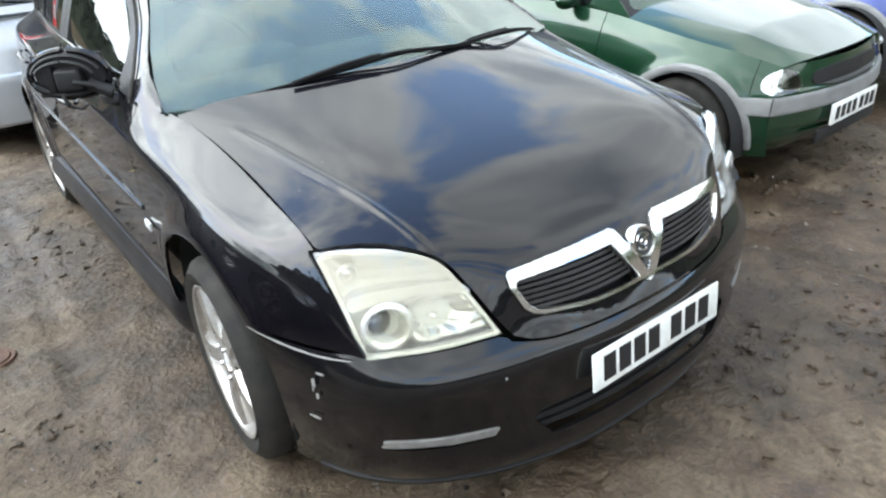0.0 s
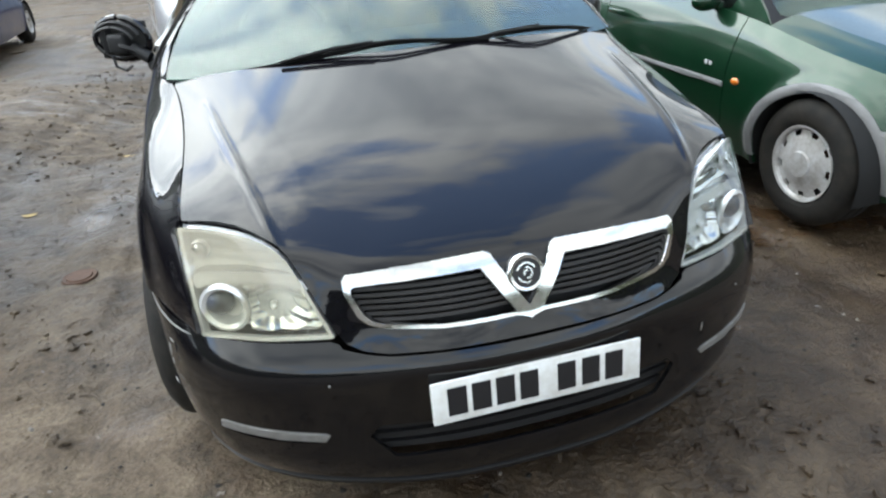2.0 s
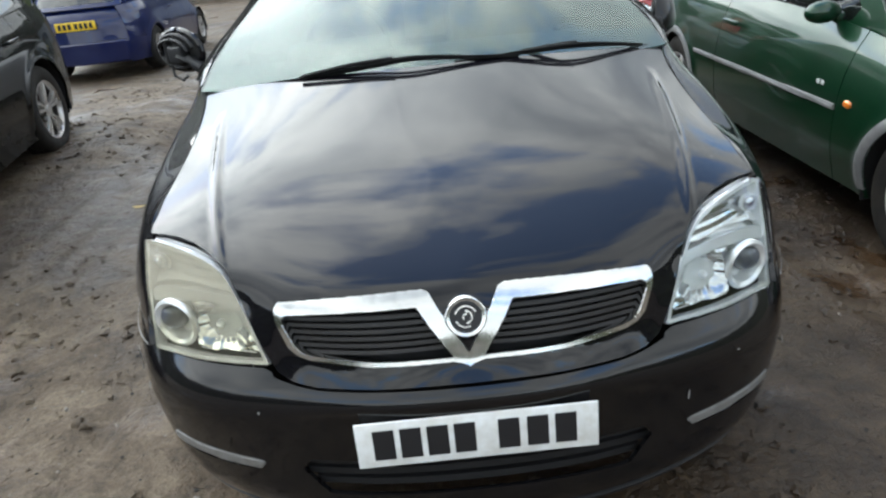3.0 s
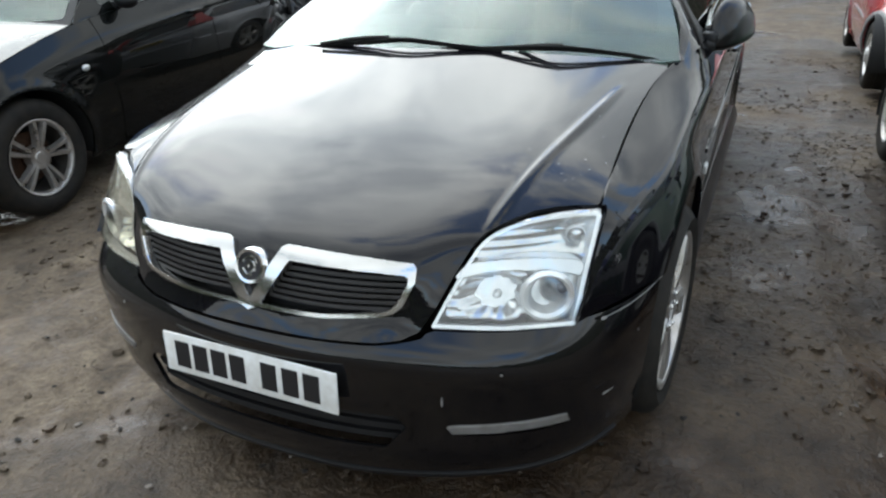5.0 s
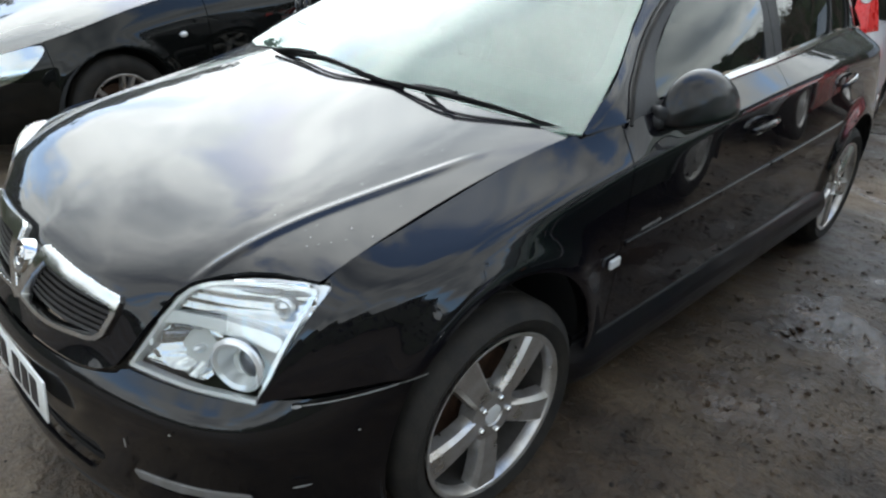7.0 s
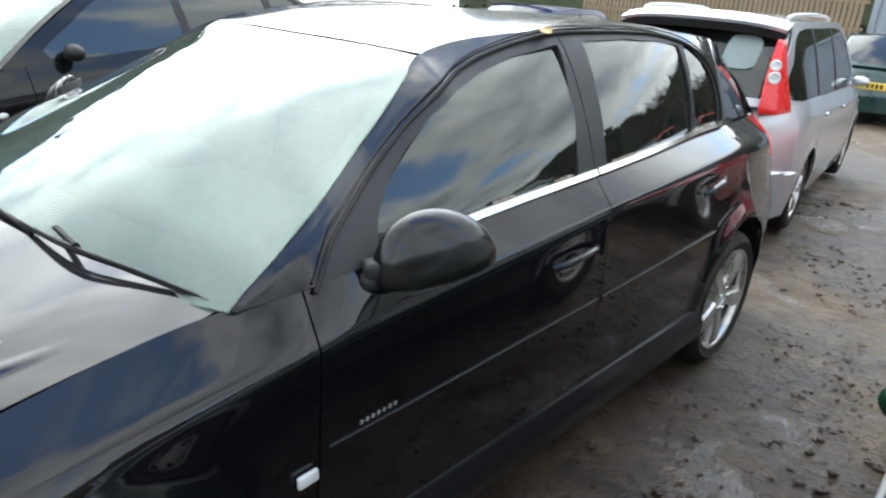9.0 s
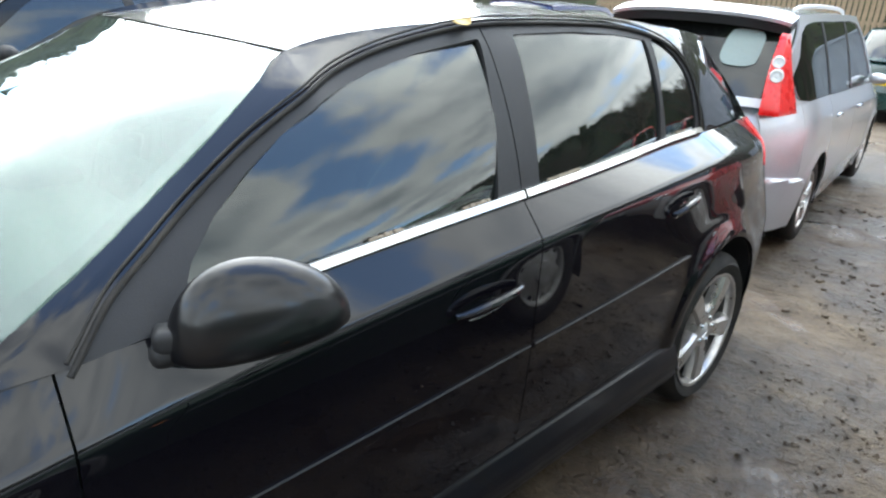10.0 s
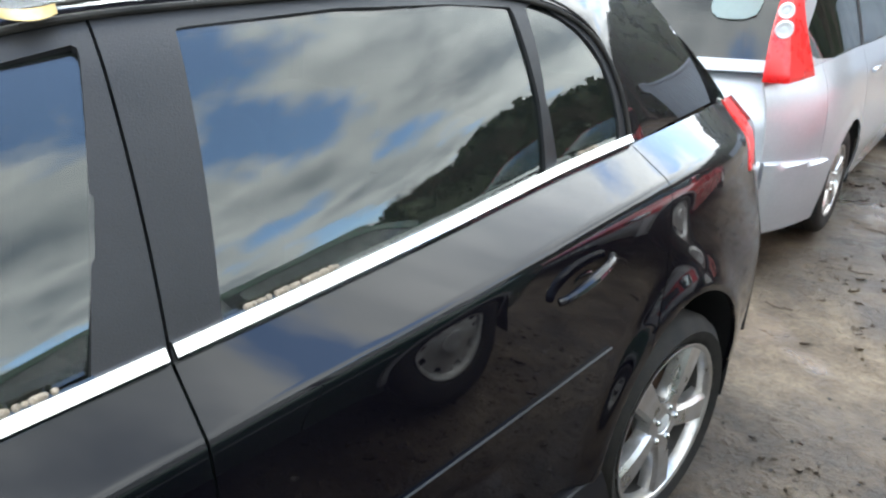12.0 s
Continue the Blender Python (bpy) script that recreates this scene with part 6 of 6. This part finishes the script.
def rise(x, y):
    out = np.zeros(len(x))
    for i in range(len(x)):
        if -7 < x[i] < 7 and -5 < y[i] < 13:
            p = Vector((x[i], y[i], 0))
            out[i] = .012 * noise.noise(p * .9) + .010 * noise.noise(p * 2.6 + Vector((7, 3, 1))) + .012 * noise.noise(p * 7.0) + .008 * noise.noise(p * 17.0)
    bank = np.clip((-1.7 - x) / .8, 0, 1) * (np.clip(y - 1.1, 0, 3.2) * .06 * np.clip((8 - y) / 2.5, 0, 1) - .055 * np.clip((4 - y) / 2, 0, 1))
    ease = lambda q: np.clip(q, 0, 1) ** 2 * (3 - 2 * np.clip(q, 0, 1))
    dip = -.045 * ease((x - 1.25) / .5) * ease((3.6 - y) / 2) * ease((y + 6) / 3) - .08 * ease((y - 4.2) / 1.6) * ease((x + 2.6) / 1.2) * ease((16 - y) / 6)
    ruts = 0 * x
    for at, wide in ((-1.62, .10), (-2.02, .07), (1.52, .09), (-1.30, .05)):
        off = (x - at - .10 * np.sin(y * .8 + at * 5) - .03 * np.sin(y * 2.3)) / wide
        tread = 1 + .35 * np.sin(y * 46 + 9 * np.abs(off))
        ruts = ruts + (-.013 * tread * np.exp(-off**2) + .008 * np.exp(-((np.abs(off) - 1.7) / .5) ** 2)) * ease((y + 3) / 2) * ease((8 - y) / 2)
    return out - .034 + bank + dip + ruts


ground_v, ground_f, _ = grid(lambda q: np.stack([q[:, 0], q[:, 1], rise(q[:, 0], q[:, 1])], -1), gx, gy)


def mud():
    m = bpy.data.materials.new("wet_mud")
    m.use_nodes = True
    n, l = m.node_tree.nodes, m.node_tree.links
    b = n["Principled BSDF"]
    tc = n.new("ShaderNodeTexCoord")

    def noise_node(scale, detail, rough=.55, dist=0.0):
        t = n.new("ShaderNodeTexNoise")
        t.inputs["Scale"].default_value, t.inputs["Detail"].default_value, t.inputs["Roughness"].default_value, t.inputs["Distortion"].default_value = scale, detail, rough, dist
        l.new(tc.outputs["Object"], t.inputs["Vector"])
        return t

    def ramp_node(src, *stops):
        r = n.new("ShaderNodeValToRGB")
        while len(r.color_ramp.elements) < len(stops):
            r.color_ramp.elements.new(.5)
        for e, (p, col) in zip(r.color_ramp.elements, stops):
            e.position, e.color = p, (*col, 1)
        l.new(src, r.inputs[0])
        return r

    b.inputs["Specular IOR Level"].default_value = .42
    big, mid, fine, clod = noise_node(.55, 5, .6, .4), noise_node(4.5, 7, .65, .3), noise_node(48, 6, .7), noise_node(19, 4, .6, .6)
    base = ramp_node(mid.outputs[0], (.28, (.028, .018, .010)), (.47, (.092, .067, .042)), (.70, (.176, .136, .090)))
    wet = ramp_node(big.outputs[0], (.42, (1, 1, 1)), (.55, (0, 0, 0)))
    grain = ramp_node(fine.outputs[0], (.32, (.45, .42, .40)), (.55, (1, 1, 1)), (.75, (1.25, 1.22, 1.18)))
    mul = n.new("ShaderNodeMix")
    mul.data_type, mul.blend_type = "RGBA", "MULTIPLY"
    mul.inputs["Factor"].default_value = .85
    l.new(base.outputs[0], mul.inputs[6])
    l.new(grain.outputs[0], mul.inputs[7])
    dark = n.new("ShaderNodeMix")
    dark.data_type, dark.blend_type = "RGBA", "MULTIPLY"
    l.new(wet.outputs[0], dark.inputs["Factor"])
    l.new(mul.outputs[2], dark.inputs[6])
    dark.inputs[7].default_value = (.46, .40, .34, 1)
    # a soaked stretch beside the car, with a ragged edge
    sp = n.new("ShaderNodeSeparateXYZ")
    l.new(tc.outputs["Object"], sp.inputs[0])

    def calc(op, *ins):
        q = n.new("ShaderNodeMath")
        q.operation = op
        for k, v in enumerate(ins):
            if isinstance(v, (int, float)):
                q.inputs[k].default_value = v
            else:
                l.new(v, q.inputs[k])
        return q.outputs[0]

    dx, dy = calc("MULTIPLY", calc("SUBTRACT", sp.outputs["X"], 1.45), .50), calc("MULTIPLY", calc("SUBTRACT", sp.outputs["Y"], 1.7), .36)
    far = calc("SQRT", calc("ADD", calc("MULTIPLY", dx, dx), calc("MULTIPLY", dy, dy)))
    edge = calc("ADD", far, calc("MULTIPLY", calc("SUBTRACT", mid.outputs[0], .5), 1.4))
    soak = n.new("ShaderNodeMapRange")
    soak.inputs["From Min"].default_value, soak.inputs["From Max"].default_value, soak.inputs["To Min"].default_value, soak.inputs["To Max"].default_value = .45, 1.0, 1.0, 0.0
    l.new(edge, soak.inputs["Value"])
    soaked = n.new("ShaderNodeMix")
    soaked.data_type, soaked.blend_type = "RGBA", "MULTIPLY"
    l.new(soak.outputs[0], soaked.inputs["Factor"])
    l.new(dark.outputs[2], soaked.inputs[6])
    soaked.inputs[7].default_value = (.80, .74, .66, 1)
    damp = calc("MAXIMUM", calc("MULTIPLY", soak.outputs[0], .8), wet.outputs[0])
    # a thin film of water lies in the low, trodden patches
    low = noise_node(1.15, 6, .6, .5)
    water = n.new("ShaderNodeMapRange")
    water.inputs["From Min"].default_value, water.inputs["From Max"].default_value = .575, .655
    l.new(calc("ADD", low.outputs[0], calc("MULTIPLY", soak.outputs[0], .045)), water.inputs["Value"])
    film = water.outputs[0]
    rr = n.new("ShaderNodeMapRange")
    rr.inputs["To Min"].default_value, rr.inputs["To Max"].default_value = .78, .36
    l.new(damp, rr.inputs["Value"])
    l.new(calc("SUBTRACT", rr.outputs[0], calc("MULTIPLY", film, calc("SUBTRACT", rr.outputs[0], .22))), b.inputs["Roughness"])
    pool = n.new("ShaderNodeMix")
    pool.data_type, pool.blend_type = "RGBA", "MULTIPLY"
    l.new(film, pool.inputs["Factor"])
    l.new(soaked.outputs[2], pool.inputs[6])
    pool.inputs[7].default_value = (.70, .58, .48, 1)
    l.new(pool.outputs[2], b.inputs["Base Color"])
    soft_ = calc("SUBTRACT", .9, calc("MULTIPLY", film, .5))
    bp, bp2, bp3 = n.new("ShaderNodeBump"), n.new("ShaderNodeBump"), n.new("ShaderNodeBump")
    bp3.inputs["Distance"].default_value = .022
    l.new(soft_, bp3.inputs["Strength"])
    l.new(clod.outputs[0], bp3.inputs["Height"])
    bp.inputs["Strength"].default_value, bp.inputs["Distance"].default_value = .9, .035
    bp2.inputs["Strength"].default_value, bp2.inputs["Distance"].default_value = .9, .010
    l.new(soft_, bp.inputs["Strength"])
    l.new(soft_, bp2.inputs["Strength"])
    l.new(mid.outputs[0], bp.inputs["Height"])
    l.new(fine.outputs[0], bp2.inputs["Height"])
    l.new(bp.outputs[0], bp3.inputs["Normal"])
    l.new(bp3.outputs[0], bp2.inputs["Normal"])
    l.new(bp2.outputs[0], b.inputs["Normal"])
    return m


MUD = mud()
solo("ground", (ground_v, ground_f), MUD, "wet brown mud yard with ruts and small stones", "ground", kind="structure", sharp=180)


# ---- what lies on the ground ----
rs = np.random.RandomState(5)


def scatter(n, lo, hi, sizes, squash, seed):
    """Many little lumps on the mud, joined."""
    r = np.random.RandomState(seed)
    base_v, base_f = ball((1, 1, 1), u=6, v=4)
    xs, ys = r.uniform(lo[0], hi[0], n), r.uniform(lo[1], hi[1], n)
    keep = np.array([noise.noise(Vector((x * .8, y * .8, seed))) > -.15 + .35 * r.rand() for x, y in zip(xs, ys)])
    xs, ys = xs[keep], ys[keep]
    zs = rise(xs, ys)
    vs, fs = [], []
    for k, (x, y, z) in enumerate(zip(xs, ys, zs)):
        s = sizes[0] + (sizes[1] - sizes[0]) * r.rand() ** 3
        g = r.rand() * 6.28
        q = base_v * (1 + .35 * r.randn(len(base_v), 1)) * [s * (1 + .6 * r.rand()), s, s * squash]
        q = np.stack([q[:, 0] * math.cos(g) - q[:, 1] * math.sin(g), q[:, 0] * math.sin(g) + q[:, 1] * math.cos(g), q[:, 2]], -1)
        vs.append(q + [x, y, z + s * squash * .35])
        fs += [tuple(i + k * len(base_v) for i in f) for f in base_f]
    return np.vstack(vs), fs


solo("mud_clods", scatter(17000, (-3.6, -2.2), (3.6, 8.0), (.0025, .019), .6, 3), MUD, "small clods of brown mud on the ground", "mud", kind="stuff")
solo("gravel", scatter(2600, (-3.6, -2.2), (3.6, 8.5), (.002, .009), .6, 11), STONE, "loose pale gravel pressed into the mud", "gravel", kind="stuff")
solo("dark_crumbs", scatter(7000, (-3.6, -2.2), (3.6, 9.5), (.0015, .009), .4, 23), RUBBER, "dark crumbs and rotten leaf scraps on the mud", "debris", kind="stuff")
solo("mud_clods", scatter(8000, (.9, -1.2), (3.2, 4.5), (.002, .012), .6, 37), MUD, "wet crumbs of churned mud beside the car", "mud", kind="stuff")
twigs = []
for k in range(90):
    x, y, a, ln = rs.uniform(-3.2, 2.6), rs.uniform(-1.5, 7), rs.rand() * 6.28, rs.uniform(.03, .14)
    p = np.array([(x, y), (x + ln * .5 * math.cos(a), y + ln * .5 * math.sin(a)), (x + ln * math.cos(a + .5), y + ln * math.sin(a + .5))])
    z = rise(p[:, 0], p[:, 1]) + .004
    twigs.append(tube(outline(np.column_stack([p, z]), 3, False), rs.uniform(.0012, .003), 5))
solo("twigs", join(*twigs), BARK, "dark twigs and straw lying on the mud", "twigs", kind="stuff")
drain = thing("metal_disc", "rusty metal disc half sunk in the mud", "scrap")
part("plate", placed(revolve([(0, .012), (.055, .012), (.06, .006), (.075, .008), (.08, 0)], 28), Matrix.Translation((-1.47, 2.05, float(rise(np.array([-1.47]), np.array([2.05]))[0]))) @ Matrix.Rotation(radians(-90), 4, "Y")), RUST, drain)
for k, (x, y) in enumerate(((-1.9, 3.0), (-1.5, 4.1))):
    z = float(rise(np.array([x]), np.array([y]))[0]) + .006
    solo("dead_leaf", shell(grid(lambda q: np.stack([x + .045 * q[:, 0], y + .022 * q[:, 1] * (1 - q[:, 0] ** 2), z + .008 * q[:, 0] ** 2], -1), np.linspace(-1, 1, 9), np.linspace(-1, 1, 5)), .001), YELLEAF, "small yellow fallen leaf on the mud", "leaf", "fallen leaves")

# on the car: a leaf and moss along the window sills
solo("dead_leaf", shell(grid(lambda q: np.stack([.578 + .013 * q[:, 1] * (1 - q[:, 0] ** 2), 2.47 + .034 * q[:, 0], 1.447 + .006 * q[:, 0] ** 2 - .3 * .02 * q[:, 1]], -1), np.linspace(-1, 1, 9), np.linspace(-1, 1, 5)), .001), YELLEAF, "yellow leaf caught on the car roof edge", "leaf", "fallen leaves")
for y0, n in ((2.58, 16), (1.98, 7), (2.25, 9), (3.42, 6)):
    ys = y0 + np.cumsum(rs.uniform(.006, .016, n))
    lumps = [ball((.004, rs.uniform(.004, .010), rs.uniform(.0025, .006)), (float(belt_x(np.array([y]))[0]) - .008, y, float(belt(np.array([y]))[0]) + .027), 8, 6) for y in ys]
    solo("moss", join(*lumps), DEBRIS, "dry moss and dirt along the window sill", "moss", "sill moss", kind="stuff")

# ---- far surroundings ----
def tree_row(name, label, count, a, b, wide, tall, seed, leaf):
    """A dense bank of bushes from a to b, shaggy with small leaves, with an uneven skyline."""
    r = np.random.RandomState(seed)
    a, b = np.array(a, float), np.array(b, float)
    along = (b - a) / np.linalg.norm(b - a)
    across = np.array([along[1], -along[0]])
    length = np.linalg.norm(b - a)

    def top(d):
        return tall * np.array([.80 + .22 * noise.noise(Vector((k * .10, seed, 0))) + .14 * noise.noise(Vector((k * .45, seed, 3))) + .07 * noise.noise(Vector((k * 1.7, seed, 5))) for k in np.atleast_1d(d)])

    sec = ((-.5, 0), (-.42, .55), (-.2, .90), (.05, .97), (.25, .86), (.45, .5), (.5, 0))
    ds = np.arange(0, length, max(.25, tall * .09))
    hs = top(ds)
    vs = [np.array([(*(a + along * d + across * wide * (w + .05 * r.randn())), h * t * (1 + .05 * r.randn())) for w, t in sec]) for d, h in zip(ds, hs)]
    n = len(sec)
    fs = [(i * n + k, i * n + k + 1, (i + 1) * n + k + 1, (i + 1) * n + k) for i in range(len(ds) - 1) for k in range(n - 1)]
    k = len(ds) * n
    at = r.uniform(0, length, count)
    hh = np.interp(at, ds, hs)
    for d, h in zip(at, hh):
        w = r.uniform(-.52, .52)
        z = h * np.interp(w, [q[0] for q in sec], [q[1] for q in sec]) + r.randn() * leaf * 1.6
        p = a + along * d + across * wide * w
        vs.append(r.randn(4, 3) * leaf * (.5 + r.rand()) + [p[0], p[1], max(z, .1)])
        fs += [(k, k + 1, k + 2), (k, k + 2, k + 3)]
        k += 4
    return solo(name, (np.vstack(vs), fs), LEAF, label, "hedge", kind="stuff", sharp=180)


tree_row("hedge", "long dark hedge of bushes behind the yard", 26000, (15.5, -24), (15.5, 42), 3.0, 4.6, 2, .10)
tree_row("hedge", "far dark line of bushes and trees", 16000, (-26, 34), (34, 34), 5.0, 11.0, 8, .22)
tree_row("hedge", "far dark line of bushes and trees", 9000, (-27, -50), (-27, 13), 4.0, 9.5, 9, .20)
tree_row("hedge", "far dark line of bushes and trees", 6000, (-52, -44), (42, -44), 5.0, 5.0, 10, .30)


def bare_tree(x, y, h, seed):
    r = random.Random(seed)
    t = thing("bare_tree", "leafless grey-brown tree with many thin branches", "tree", "bare trees")
    limbs, twig = [], []

    def grow(p, d, ln, rad, level):
        q = p + d * ln
        mid = (p + q) / 2 + Vector((r.uniform(-1, 1), r.uniform(-1, 1), 0)) * ln * .06
        (limbs if level < 3 else twig).append(tube([p, mid, q], [rad, rad * .85, rad * .7], 6 if level < 3 else 4))
        if level < 5:
            for _ in range(3 if level else 5):
                nd = (d + Vector((r.uniform(-1, 1), r.uniform(-1, 1), r.uniform(-.2, .7))) * .8).normalized()
                grow(q if r.random() > .3 else mid, nd, ln * r.uniform(.55, .8), rad * .6, level + 1)

    grow(Vector((x, y, 0)), Vector((0, 0, 1)), h * .3, h * .028, 0)
    part("trunk", join(*limbs), BARK, t)
    part("crown", join(*twig), BARK, t, "bare thin branches")


for k, (x, y, h) in enumerate(((15, 19, 7.2), (13, 25, 8.0), (16, 12, 6.0), (10, 31, 9.5), (15.5, 22, 7.5), (7, 25, 8.0), (5.0, 30, 9.0))):
    bare_tree(x, y, h, 20 + k)
mast = thing("lamp_post", "tall thin lamp post by the hedge", "lamp post")
part("pole", tube([(13.8, 7, 0), (13.8, 7, 3), (13.8, 7, 5.4)], [.09, .07, .05], 8), STEELBLUE, mast)
part("arm", tube([(13.8, 7, 5.3), (13.5, 7, 5.5), (13.1, 7, 5.55)], .04, 8), STEELBLUE, mast)
part("lantern", block((.55, .2, .12), (12.9, 7, 5.53), .03), LAMPGREY, mast)

fence = thing("paling_fence", "tall brown weathered paling fence at the yard end", "fence")
for k in range(3):
    part("rail", block((9.4, .05, .09), (-8.2, 24.05, .5 + .75 * k), .01), WOOD, fence)
pale = make("pale", block((.11, .02, 2.25), (0, 0, 1.13), .006, 1), WOOD)
for k in range(62):
    p = new("pale", pale)
    p.parent, p.location = fence, (-12.8 + .15 * k, 24.0 + .01 * (k % 3), .02 * (k % 4))
box = thing("shipping_container", "pale blue-grey steel container at the yard end", "container")
wave = [(-3.4 + .07 * i, 24.6 - (.04 if (i // 2) % 2 else 0)) for i in range(90)]
sheet = grid(lambda q: np.stack([np.interp(q[:, 0], range(90), [w[0] for w in wave]), np.interp(q[:, 0], range(90), [w[1] for w in wave]), q[:, 1]], -1), np.arange(0, 90), np.linspace(.1, 2.6, 3))
part("wall", shell(sheet, .03), STEELBLUE, box)
part("frame", join(block((.16, .16, 2.6), (-3.42, 24.6, 1.35), .01), block((.16, .16, 2.6), (2.85, 24.6, 1.35), .01), block((6.3, .16, .16), (-.3, 24.6, 2.6), .01)), STEELBLUE, box)
part("body", block((6.2, 2.3, 2.4), (-.3, 25.9, 1.35), .02), STEELBLUE, box)
